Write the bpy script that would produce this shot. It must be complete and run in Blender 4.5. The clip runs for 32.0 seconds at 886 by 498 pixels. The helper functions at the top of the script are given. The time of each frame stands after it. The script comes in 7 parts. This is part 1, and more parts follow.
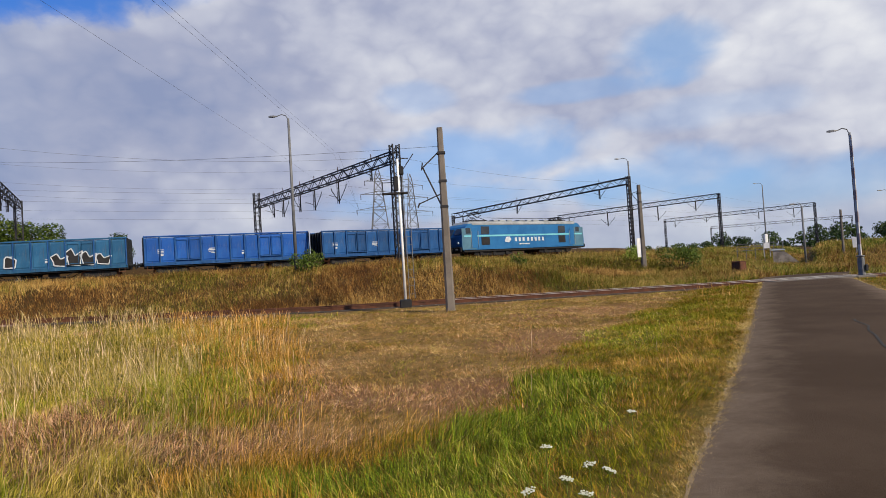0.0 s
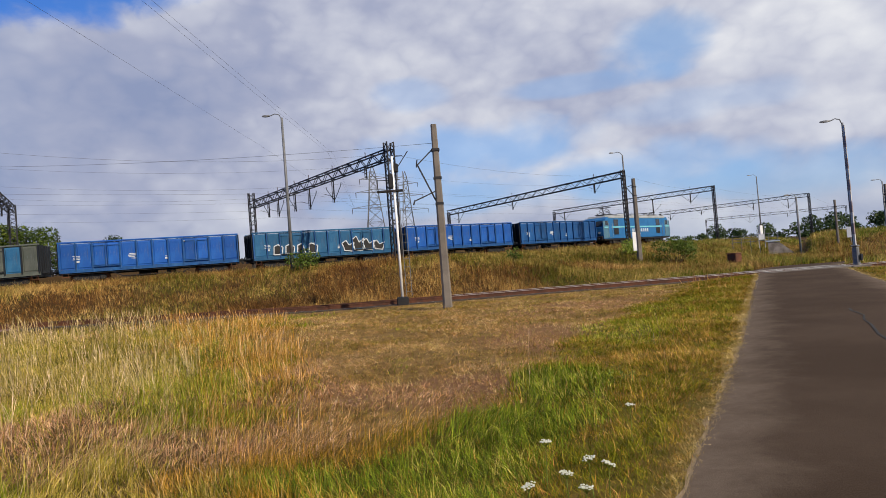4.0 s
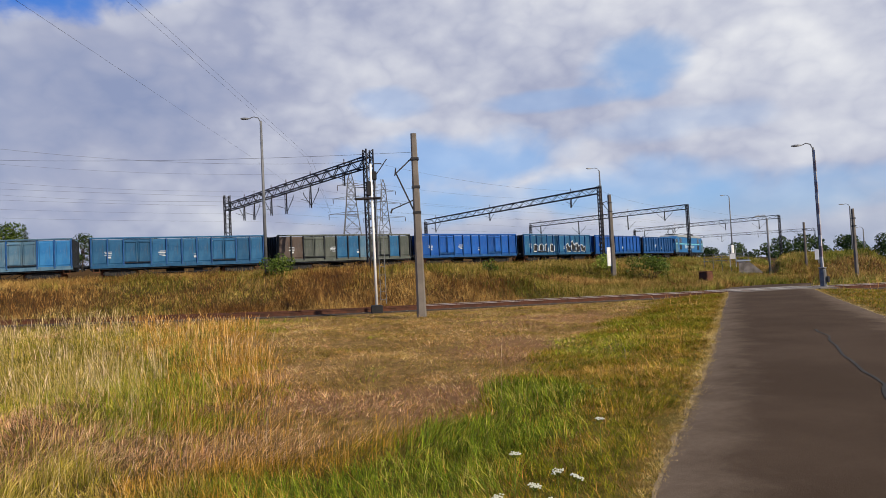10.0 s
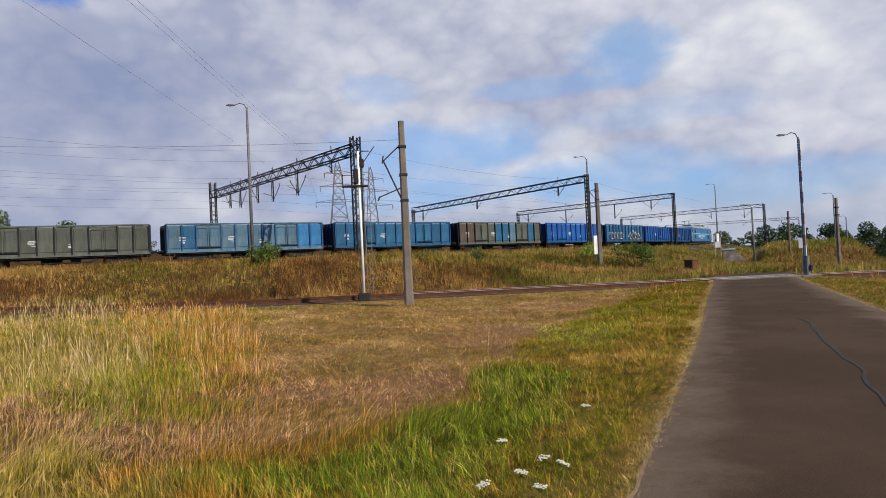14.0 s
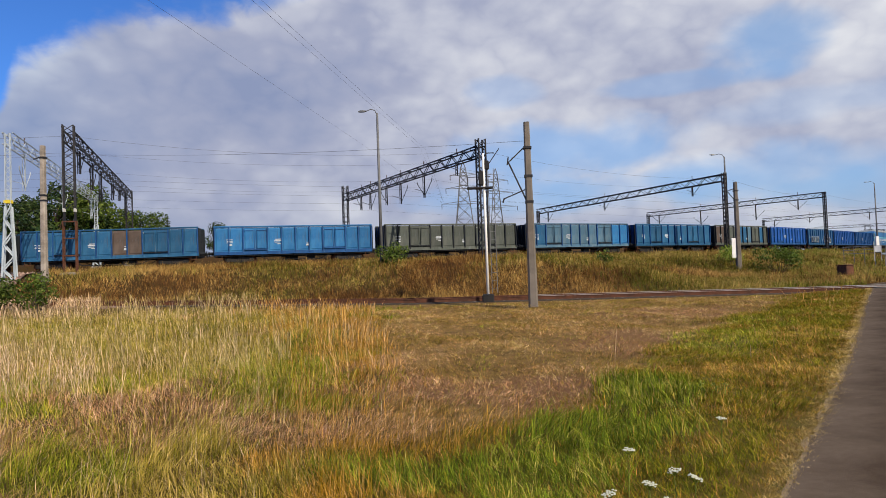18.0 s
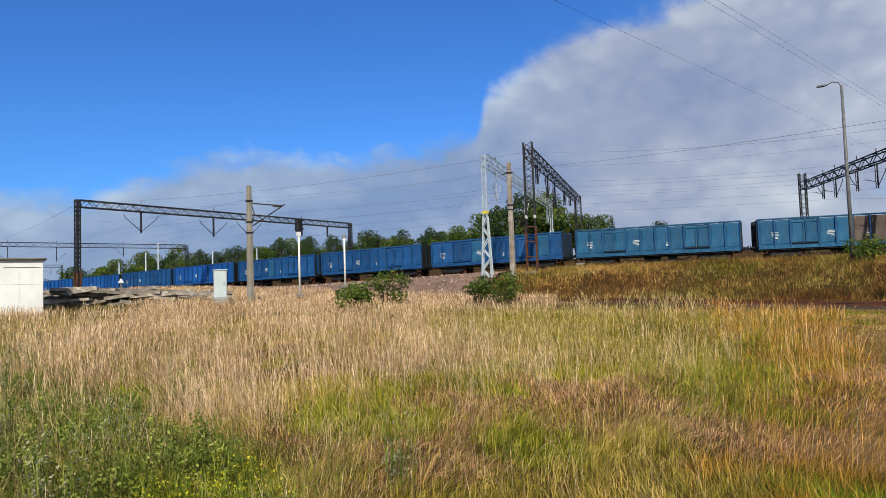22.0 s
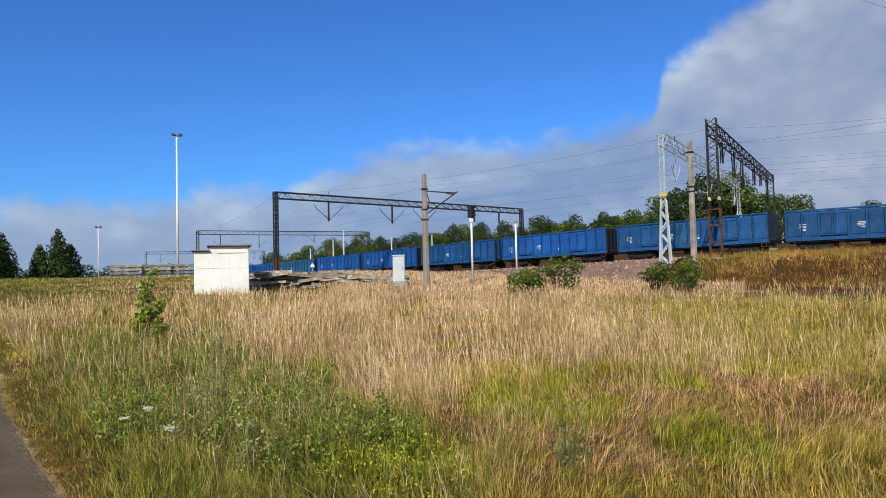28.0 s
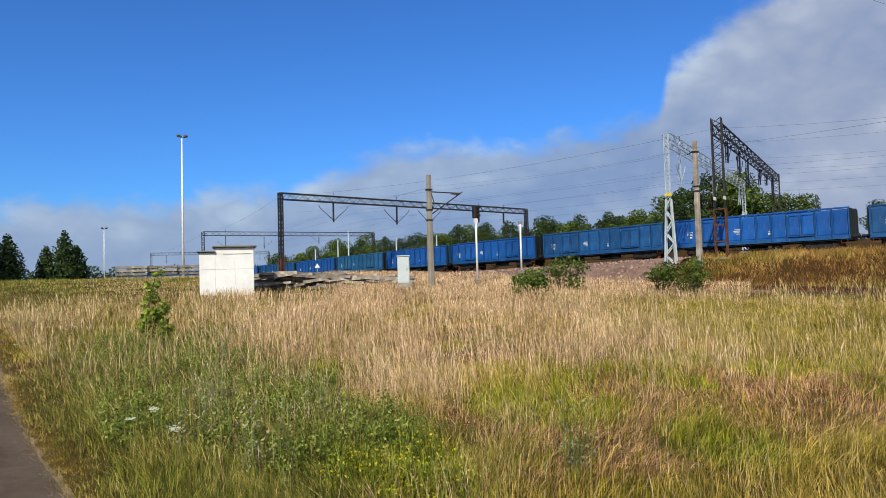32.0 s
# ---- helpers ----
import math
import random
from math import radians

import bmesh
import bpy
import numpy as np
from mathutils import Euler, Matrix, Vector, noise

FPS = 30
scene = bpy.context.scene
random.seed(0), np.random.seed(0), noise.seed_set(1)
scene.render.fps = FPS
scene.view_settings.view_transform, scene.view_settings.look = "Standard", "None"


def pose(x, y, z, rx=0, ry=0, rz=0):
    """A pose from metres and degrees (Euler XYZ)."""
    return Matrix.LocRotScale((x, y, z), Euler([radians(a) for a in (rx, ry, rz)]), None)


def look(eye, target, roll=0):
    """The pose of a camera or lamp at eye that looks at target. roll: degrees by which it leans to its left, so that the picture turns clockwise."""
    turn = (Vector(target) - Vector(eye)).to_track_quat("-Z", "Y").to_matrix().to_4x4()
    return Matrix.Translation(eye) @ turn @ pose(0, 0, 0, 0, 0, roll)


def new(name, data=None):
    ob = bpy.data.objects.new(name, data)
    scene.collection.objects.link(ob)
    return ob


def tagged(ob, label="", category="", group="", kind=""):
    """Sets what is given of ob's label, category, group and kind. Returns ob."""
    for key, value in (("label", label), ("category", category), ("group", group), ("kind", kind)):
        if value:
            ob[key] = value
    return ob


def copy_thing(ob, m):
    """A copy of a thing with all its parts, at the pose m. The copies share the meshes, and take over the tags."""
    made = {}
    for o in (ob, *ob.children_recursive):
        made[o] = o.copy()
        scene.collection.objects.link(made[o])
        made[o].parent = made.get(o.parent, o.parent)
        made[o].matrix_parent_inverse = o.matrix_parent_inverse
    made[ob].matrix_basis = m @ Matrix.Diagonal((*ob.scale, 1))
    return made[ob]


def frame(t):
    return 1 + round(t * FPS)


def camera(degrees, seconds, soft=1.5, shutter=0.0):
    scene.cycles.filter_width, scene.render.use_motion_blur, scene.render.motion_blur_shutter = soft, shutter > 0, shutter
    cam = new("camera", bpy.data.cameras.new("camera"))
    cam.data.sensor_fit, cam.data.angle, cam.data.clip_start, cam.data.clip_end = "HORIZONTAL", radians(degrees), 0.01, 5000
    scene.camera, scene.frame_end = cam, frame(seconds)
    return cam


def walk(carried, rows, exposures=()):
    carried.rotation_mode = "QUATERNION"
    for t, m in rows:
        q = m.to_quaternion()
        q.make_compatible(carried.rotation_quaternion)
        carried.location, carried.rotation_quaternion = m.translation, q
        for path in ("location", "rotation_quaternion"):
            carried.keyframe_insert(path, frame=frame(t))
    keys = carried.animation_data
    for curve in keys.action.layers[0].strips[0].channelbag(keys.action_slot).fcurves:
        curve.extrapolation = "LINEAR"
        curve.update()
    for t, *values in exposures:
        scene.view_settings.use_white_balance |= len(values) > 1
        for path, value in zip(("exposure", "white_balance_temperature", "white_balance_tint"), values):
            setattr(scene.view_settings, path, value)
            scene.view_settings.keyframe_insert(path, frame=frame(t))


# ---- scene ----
cam = camera(67.65, 32.0, soft=0.65)
EYE = 1.6
# seconds, then the camera's three turns in degrees; the camera stands on one spot and is turned by hand
PATH = [
    (0, 91.94, 3.59, -3.56), (0.5, 91.60, 3.50, -3.75), (1, 91.54, 3.72, -3.78), (1.5, 91.79, 4.52, -3.75),
    (2, 91.73, 4.49, -3.71), (2.5, 91.66, 4.44, -3.81), (3, 91.76, 4.91, -3.77), (3.5, 91.68, 4.53, -3.81),
    (5.5, 91.59, 4.96, -4.13), (6, 91.50, 5.04, -3.93), (6.5, 91.53, 5.06, -3.70), (7, 91.04, 4.53, -3.80),
    (7.5, 91.25, 4.25, -3.55), (8, 91.22, 4.55, -3.54), (8.5, 92.65, 3.87, -4.79), (9, 92.78, 3.19, -6.14),
    (9.5, 93.03, 2.88, -7.74), (10, 92.34, 2.81, -6.01), (10.5, 92.15, 2.78, -5.87), (11, 91.79, 3.53, -6.24),
    (11.5, 91.61, 3.45, -6.42), (12, 91.77, 3.62, -6.33), (12.5, 90.86, 3.50, -6.39), (13, 90.53, 3.08, -6.34),
    (13.5, 90.82, 3.03, -6.24), (14, 91.25, 2.75, -7.10), (14.5, 91.24, 1.92, -9.00), (16.5, 91.82, 1.98, -11.86),
    (17, 91.31, 2.22, -9.35), (17.5, 91.19, 1.97, -3.07), (18, 91.83, 2.03, 3.64), (18.5, 91.93, 1.04, 9.83),
    (19, 92.02, 0.97, 14.10), (19.5, 92.05, 1.34, 17.36), (20, 91.90, 1.28, 21.71), (20.5, 92.10, 1.57, 26.45),
    (21, 91.99, 2.00, 30.38), (21.5, 92.48, 2.35, 35.17), (22, 93.03, 1.92, 40.75), (22.5, 93.14, 2.08, 43.88),
    (23, 92.90, 2.07, 46.75), (23.5, 93.12, 1.46, 50.09), (24, 92.81, 1.14, 52.52), (24.5, 92.83, 1.61, 54.24),
    (25, 92.40, 2.20, 54.46), (25.5, 92.46, 2.05, 54.58), (27.5, 92.34, 1.42, 55.52), (28, 92.22, 1.50, 55.52),
    (28.5, 91.83, 1.31, 55.22), (29, 91.76, 1.27, 55.03), (29.5, 91.59, 1.33, 55.38), (30, 92.26, 1.61, 55.54),
    (30.5, 91.99, 1.72, 56.00), (31, 92.06, 1.98, 56.06), (31.5, 92.17, 1.79, 56.18), (32, 92.27, 1.61, 55.93)]
walk(cam, [(t, pose(0, 0, EYE, a, b, c)) for t, a, b, c in PATH],
     exposures=[(0.0, 0.0, 6850, 13.0), (17.0, 0.0, 6850, 13.0), (19.0, -0.05, 6800, 12.0), (21.0, -0.05, 6600, 7.0), (23.5, 0.0, 6500, 6.0), (32.0, 0.0, 6500, 6.0)])

# ---- world and sun ----
SUN_AZ, SUN_EL = 142.0, 36.0


def nd(tree, kind, **kw):
    n = tree.nodes.new(kind)
    for k, v in kw.items():
        if k == "operation":
            n.operation = v
        elif k == "blend_type":
            n.blend_type = v
        elif k == "data_type":
            n.data_type = v
    return n


def num(tree, op, a, b=None, c=None, clamp=False):
    n = tree.nodes.new("ShaderNodeMath")
    n.operation, n.use_clamp = op, clamp
    for i, v in enumerate((a, b, c)):
        if v is None:
            continue
        if isinstance(v, (int, float)):
            n.inputs[i].default_value = v
        else:
            tree.links.new(v, n.inputs[i])
    return n.outputs[0]


def smooth(tree, v, lo, hi):
    n = tree.nodes.new("ShaderNodeMapRange")
    n.interpolation_type = "SMOOTHSTEP"
    tree.links.new(v, n.inputs[0])
    n.inputs[1].default_value, n.inputs[2].default_value = lo, hi
    return n.outputs[0]


def blend(tree, fac, a, b, mode="MIX"):
    n = tree.nodes.new("ShaderNodeMix")
    n.data_type, n.blend_type = "RGBA", mode
    for s, v in ((0, fac), (6, a), (7, b)):
        if isinstance(v, (int, float)):
            n.inputs[s].default_value = v
        elif isinstance(v, tuple):
            n.inputs[s].default_value = (*v, 1.0)
        else:
            tree.links.new(v, n.inputs[s])
    return n.outputs[2]


def noise_tex(tree, vec, scale, detail=4.0, rough=0.55, warp=0.0):
    n = tree.nodes.new("ShaderNodeTexNoise")
    n.inputs["Scale"].default_value, n.inputs["Detail"].default_value = scale, detail
    n.inputs["Roughness"].default_value, n.inputs["Distortion"].default_value = rough, warp
    if vec is not None:
        tree.links.new(vec, n.inputs["Vector"])
    return n.outputs["Fac"]


def ramp(tree, v, stops, mode="LINEAR"):
    n = tree.nodes.new("ShaderNodeValToRGB")
    n.color_ramp.interpolation = mode
    els = n.color_ramp.elements
    while len(els) < len(stops):
        els.new(0.5)
    for e, (p, c) in zip(els, stops):
        e.position = p
        e.color = (*c, 1.0) if isinstance(c, tuple) else (c, c, c, 1.0)
    tree.links.new(v, n.inputs[0])
    return n.outputs[0]


def make_world():
    w = bpy.data.worlds.new("sky")
    w.use_nodes = True
    scene.world = w
    t = w.node_tree
    t.nodes.clear()
    sky = t.nodes.new("ShaderNodeTexSky")
    sky.sky_type, sky.sun_disc = "NISHITA", False
    sky.sun_elevation, sky.sun_rotation = radians(SUN_EL), radians(SUN_AZ)
    sky.air_density, sky.dust_density, sky.ozone_density = 1.0, 0.6, 1.6
    co = t.nodes.new("ShaderNodeTexCoord").outputs["Generated"]
    sep = t.nodes.new("ShaderNodeSeparateXYZ")
    t.links.new(co, sep.inputs[0])
    X, Y, Z = sep.outputs
    az = num(t, "MULTIPLY", num(t, "ARCTAN2", X, Y), 180 / math.pi)
    el = num(t, "MULTIPLY", num(t, "ARCSINE", num(t, "MINIMUM", num(t, "MAXIMUM", Z, -1.0), 1.0)), 180 / math.pi)
    # a cloud deck: broad billows and soft wisps
    vec = t.nodes.new("ShaderNodeCombineXYZ")
    t.links.new(num(t, "MULTIPLY", az, 0.07), vec.inputs[0])
    t.links.new(num(t, "MULTIPLY", el, 0.11), vec.inputs[1])
    vec = vec.outputs[0]
    big = noise_tex(t, vec, 0.9, 3.0, 0.5, 0.2)
    mid = noise_tex(t, vec, 2.4, 4.0, 0.5, 0.3)
    fine = noise_tex(t, vec, 5.5, 5.0, 0.55, 0.3)
    # height of the cloud bank's upper edge from the yard side round to the road side, as a share of 60 degrees
    turn = num(t, "MULTIPLY_ADD", az, 1 / 120.0, 105 / 120.0, clamp=True)
    rim = [(-105, 6.2), (-89, 5.6), (-80, 6.6), (-70, 7.6), (-64.5, 9.6), (-59, 11.2), (-47, 11.2), (-41, 11.8), (-37.4, 12.6), (-36.4, 15.8), (-34, 17.4),
           (-32.2, 19.3), (-29, 20.2), (-20, 22.0), (-14, 23.6), (-9, 30.0), (0, 46.0), (10, 60.0)]
    edge = num(t, "MULTIPLY", ramp(t, turn, [((a + 105) / 120, e / 60) for a, e in rim]), 60.0)
    wob = num(t, "ADD", num(t, "MULTIPLY", num(t, "SUBTRACT", mid, 0.5), 3.6), num(t, "MULTIPLY", num(t, "SUBTRACT", fine, 0.5), 2.6))
    depth = num(t, "ADD", num(t, "SUBTRACT", edge, el), wob)
    cover = smooth(t, depth, -0.9, 1.5)

    def hole(a, e, wa, we, deep):
        q = num(t, "ADD", num(t, "POWER", num(t, "DIVIDE", num(t, "SUBTRACT", az, a), wa), 2.0),
                num(t, "POWER", num(t, "DIVIDE", num(t, "SUBTRACT", el, e), we), 2.0))
        q = num(t, "ADD", q, num(t, "MULTIPLY", num(t, "SUBTRACT", mid, 0.5), 3.0))
        s = smooth(t, q, 1.7, 0.1)
        return num(t, "SUBTRACT", 1.0, num(t, "MULTIPLY", s, deep))
    for h in ((23.0, 16.4, 4.2, 2.3, 0.8), (18.0, 14.4, 7.5, 0.8, 0.5), (2.0, 14.9, 3.2, 1.3, 0.4), (7.0, 9.8, 9.5, 2.4, 0.75), (22.0, 6.5, 9.0, 2.2, 0.6), (26.0, 11.5, 7.0, 1.2, 0.28), (33.0, 5.0, 8.0, 2.0, 0.6),
              (3.0, 6.0, 8.0, 1.6, 0.5), (14.0, 6.2, 9.0, 1.4, 0.4)):
        cover = num(t, "MULTIPLY", cover, hole(*h))
    lump = noise_tex(t, vec, 2.9, 2.5, 0.45)
    lump = num(t, "SUBTRACT", num(t, "ABSOLUTE", num(t, "MULTIPLY_ADD", lump, 2.0, -1.0)), 0.2)
    # bright rims and tops, lilac-grey bellies towards the yard, whiter towards the road
    lum = num(t, "ADD", num(t, "MULTIPLY", num(t, "SUBTRACT", big, 0.5), 1.5), num(t, "MULTIPLY", num(t, "SUBTRACT", mid, 0.5), 0.5))
    lum = num(t, "ADD", lum, num(t, "MULTIPLY_ADD", num(t, "SUBTRACT", fine, 0.5), 0.3, num(t, "MULTIPLY", lump, 0.5)))
    rimlight = smooth(t, depth, 5.0, 0.3)
    side = smooth(t, az, -40.0, 14.0)
    body = num(t, "ADD", num(t, "ADD", lum, num(t, "MULTIPLY", rimlight, 0.22)), num(t, "MULTIPLY_ADD", side, 0.54, 0.16))
    cloud = ramp(t, body, [(0.0, (3.2, 4.1, 6.5)), (0.35, (4.6, 5.3, 7.3)), (0.65, (6.7, 7.4, 8.9)), (1.0, (9.3, 10.0, 10.8))])
    cool = blend(t, smooth(t, az, -48.0, -22.0), (0.90, 1.02, 1.10), (1.005, 1.0, 1.01))
    cloud = blend(t, 1.0, cloud, cool, "MULTIPLY")
    haze = smooth(t, el, 7.0, -1.0)
    blue = blend(t, 1.0, sky.outputs[0], (0.43, 0.97, 1.88), "MULTIPLY")
    blue = blend(t, num(t, "MULTIPLY", smooth(t, az, -28.0, 4.0), 0.55), blue, (4.4, 7.2, 10.2))
    col = blend(t, cover, blue, cloud)
    col = blend(t, num(t, "MULTIPLY", haze, 0.6), col, (3.9, 5.0, 7.0))
    bg = t.nodes.new("ShaderNodeBackground")
    t.links.new(col, bg.inputs[0])
    bg.inputs[1].default_value = 0.08
    out = t.nodes.new("ShaderNodeOutputWorld")
    t.links.new(bg.outputs[0], out.inputs[0])


make_world()
sun = new("sun", bpy.data.lights.new("sun", "SUN"))
sun.data.energy, sun.data.angle, sun.data.color = 5.0, radians(0.53), (1.0, 0.90, 0.74)
sun.matrix_world = look((math.sin(radians(SUN_AZ)) * 50, math.cos(radians(SUN_AZ)) * 50, 50 * math.tan(radians(SUN_EL))), (0, 0, 0))


# ---- materials ----
def surface(name, c1, c2, scale=2.0, rough=0.8, bump=0.15, metal=0.0, fine=30.0, island=0.0, objrand=0.0, grain=0.25, spec=0.3, bump_scale=None, both=0.0):
    """Two colours in coarse patches, fine grain over them, relief, and a spread from piece to piece."""
    m = bpy.data.materials.new(name)
    m.use_nodes = True
    t = m.node_tree
    b = t.nodes["Principled BSDF"]
    co = t.nodes.new("ShaderNodeTexCoord").outputs["Object"]
    coarse = noise_tex(t, co, scale, 5.0, 0.6)
    small = noise_tex(t, co, fine, 4.0, 0.6)
    col = blend(t, smooth(t, coarse, 0.34, 0.66), c1, c2)
    val = num(t, "MULTIPLY_ADD", num(t, "SUBTRACT", small, 0.5), grain * 2, 1.0)
    if island:
        g = t.nodes.new("ShaderNodeNewGeometry").outputs["Random Per Island"]
        val = num(t, "MULTIPLY", val, num(t, "MULTIPLY_ADD", num(t, "SUBTRACT", g, 0.5), island * 2, 1.0))
    if objrand:
        g = t.nodes.new("ShaderNodeObjectInfo").outputs["Random"]
        val = num(t, "MULTIPLY", val, num(t, "MULTIPLY_ADD", num(t, "SUBTRACT", g, 0.5), objrand * 2, 1.0))
    grey = t.nodes.new("ShaderNodeCombineColor")
    for i in range(3):
        t.links.new(val, grey.inputs[i])
    col = blend(t, 1.0, col, grey.outputs[0], "MULTIPLY")
    t.links.new(col, b.inputs["Base Color"])
    r = num(t, "MULTIPLY_ADD", num(t, "SUBTRACT", small, 0.5), 0.25, rough, clamp=True)
    t.links.new(r, b.inputs["Roughness"])
    b.inputs["Metallic"].default_value = metal
    b.inputs["Specular IOR Level"].default_value = spec
    if bump:
        bp = t.nodes.new("ShaderNodeBump")
        bp.inputs["Strength"].default_value = bump
        bp.inputs["Distance"].default_value = 0.02
        src = noise_tex(t, co, bump_scale, 4.0, 0.6) if bump_scale else small
        t.links.new(src, bp.inputs["Height"])
        t.links.new(bp.outputs[0], b.inputs["Normal"])
    return m


def blade_material(name, stops, rough=0.7, through_light=0.15, patch=0.25, spread=0.55, tuft=7.0):
    """Grass and leaves: each blade takes its own colour from a spread, and patches shift it."""
    m = bpy.data.materials.new(name)
    m.use_nodes = True
    t = m.node_tree
    b = t.nodes["Principled BSDF"]
    g = t.nodes.new("ShaderNodeNewGeometry")
    co = t.nodes.new("ShaderNodeTexCoord").outputs["Object"]
    n = noise_tex(t, co, spread, 3.0, 0.6)
    fine = noise_tex(t, co, 3.2, 3.0, 0.6)
    v = num(t, "ADD", g.outputs["Random Per Island"], num(t, "MULTIPLY", num(t, "SUBTRACT", n, 0.5), patch * 5))
    v = num(t, "ADD", v, num(t, "MULTIPLY", num(t, "SUBTRACT", fine, 0.5), patch * 3), clamp=True)
    col = ramp(t, v, stops)
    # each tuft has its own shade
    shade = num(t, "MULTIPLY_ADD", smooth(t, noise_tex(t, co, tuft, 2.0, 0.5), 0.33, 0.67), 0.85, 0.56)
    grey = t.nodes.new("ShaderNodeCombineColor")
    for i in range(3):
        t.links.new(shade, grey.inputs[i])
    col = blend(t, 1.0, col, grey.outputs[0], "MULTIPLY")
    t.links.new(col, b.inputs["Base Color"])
    b.inputs["Roughness"].default_value = rough
    b.inputs["Specular IOR Level"].default_value = 0.15
    tr = t.nodes.new("ShaderNodeBsdfTranslucent")
    t.links.new(col, tr.inputs[0])
    mx = t.nodes.new("ShaderNodeMixShader")
    mx.inputs[0].default_value = through_light
    t.links.new(b.outputs[0], mx.inputs[1])
    t.links.new(tr.outputs[0], mx.inputs[2])
    t.links.new(mx.outputs[0], t.nodes["Material Output"].inputs[0])
    return m


M = {}


def asphalt_material():
    """Worn asphalt: broad patches, fine stones, dust drifted in from the edges."""
    m = surface("asphalt", (0.050, 0.034, 0.023), (0.066, 0.046, 0.032), 0.45, 0.92, 0.35, fine=70, grain=0.4, spec=0.04)
    t = m.node_tree
    b = t.nodes["Principled BSDF"]
    co = t.nodes.new("ShaderNodeTexCoord").outputs["Object"]
    a = t.nodes.new("ShaderNodeAttribute")
    a.attribute_name = "rim"
    n, f = noise_tex(t, co, 1.1, 5.0, 0.65, 0.3), noise_tex(t, co, 9.0, 5.0, 0.7)
    dust = num(t, "MULTIPLY", smooth(t, num(t, "ADD", a.outputs["Fac"], num(t, "MULTIPLY", num(t, "SUBTRACT", n, 0.5), 0.9)), 0.55, 1.05), num(t, "MULTIPLY_ADD", f, 0.7, 0.2), clamp=True)
    old = b.inputs["Base Color"].links[0].from_socket
    t.links.new(blend(t, num(t, "MULTIPLY", dust, 0.8), old, (0.20, 0.155, 0.115)), b.inputs["Base Color"])
    return m


M["asphalt"] = asphalt_material()
M["verge_sand"] = surface("sandy verge", (0.26, 0.19, 0.11), (0.13, 0.095, 0.045), 5.0, 0.95, 0.6, fine=60, grain=0.6)
M["crumb"] = surface("sandy crumbs", (0.27, 0.20, 0.11), (0.13, 0.095, 0.055), 8.0, 0.95, 0.2, island=0.5)
M["crack"] = surface("crack filling", (0.018, 0.017, 0.016), (0.03, 0.028, 0.026), 3, 0.9, 0.2)
M["concrete"] = surface("concrete", (0.27, 0.25, 0.22), (0.20, 0.185, 0.16), 1.3, 0.88, 0.3, fine=45, objrand=0.12)
M["concrete_old"] = surface("old brown-grey concrete", (0.34, 0.30, 0.26), (0.17, 0.145, 0.12), 1.6, 0.9, 0.3, fine=40, objrand=0.4)
M["concrete_dark"] = surface("weathered concrete", (0.155, 0.135, 0.115), (0.105, 0.092, 0.08), 1.1, 0.9, 0.3, fine=35, objrand=0.12)
M["sleeper"] = surface("old sleeper", (0.16, 0.13, 0.105), (0.10, 0.08, 0.065), 1.4, 0.9, 0.3, objrand=0.25)
M["steel_dark"] = surface("dark painted steel", (0.014, 0.015, 0.020), (0.026, 0.025, 0.027), 1.5, 0.65, 0.1, metal=0.1)
M["steel_grey"] = surface("grey galvanised steel", (0.36, 0.38, 0.40), (0.28, 0.30, 0.32), 1.5, 0.5, 0.1, metal=0.45)
M["steel_pale"] = surface("pale blue-grey painted steel", (0.46, 0.53, 0.58), (0.36, 0.42, 0.46), 1.5, 0.5, 0.1, metal=0.15)
M["rust"] = surface("rusty steel", (0.14, 0.055, 0.03), (0.075, 0.036, 0.024), 2.5, 0.85, 0.25, metal=0.2)
M["rail_top"] = surface("polished rail head", (0.60, 0.57, 0.53), (0.48, 0.45, 0.42), 3.0, 0.32, 0.02, metal=1.0)
# pale base colour holds the gleam of sky on the siding rails
M["rail_shine"] = surface("rail head with sky sheen in its colour", (0.62, 0.60, 0.56), (0.48, 0.46, 0.43), 3.0, 0.4, 0.02, metal=0.65)
M["white_paint"] = surface("white paint", (0.80, 0.80, 0.78), (0.72, 0.72, 0.70), 1.5, 0.6, 0.08, grain=0.06)
M["whitewash"] = surface("whitewashed render", (0.77, 0.79, 0.82), (0.68, 0.69, 0.71), 0.9, 0.85, 0.25, grain=0.08)
M["black"] = surface("black paint", (0.010, 0.010, 0.011), (0.018, 0.017, 0.017), 2.0, 0.6, 0.1)
M["ballast"] = surface("ballast stones", (0.23, 0.145, 0.11), (0.14, 0.088, 0.068), 0.8, 0.95, 0.8, fine=14, grain=0.5)
M["track_stone"] = surface("dark track ballast", (0.075, 0.058, 0.048), (0.045, 0.036, 0.03), 0.8, 0.95, 0.8, fine=14, grain=0.4)
M["stone"] = surface("loose stones", (0.33, 0.225, 0.18), (0.17, 0.112, 0.088), 2.0, 0.95, 0.2, island=0.5)
M["roof_felt"] = surface("roof felt", (0.13, 0.125, 0.12), (0.19, 0.18, 0.17), 1.5, 0.9, 0.2)
M["insulator"] = surface("brown glazed porcelain", (0.06, 0.03, 0.02), (0.09, 0.05, 0.03), 6.0, 0.25, 0.0)
M["wire"] = surface("dull wire", (0.06, 0.06, 0.065), (0.09, 0.09, 0.095), 6.0, 0.5, 0.0, metal=0.3)
M["bark"] = surface("bark", (0.10, 0.075, 0.055), (0.06, 0.045, 0.035), 4.0, 0.95, 0.6)
M["yellow"] = surface("yellow paint", (0.75, 0.60, 0.04), (0.65, 0.50, 0.04), 3, 0.6, 0.05)
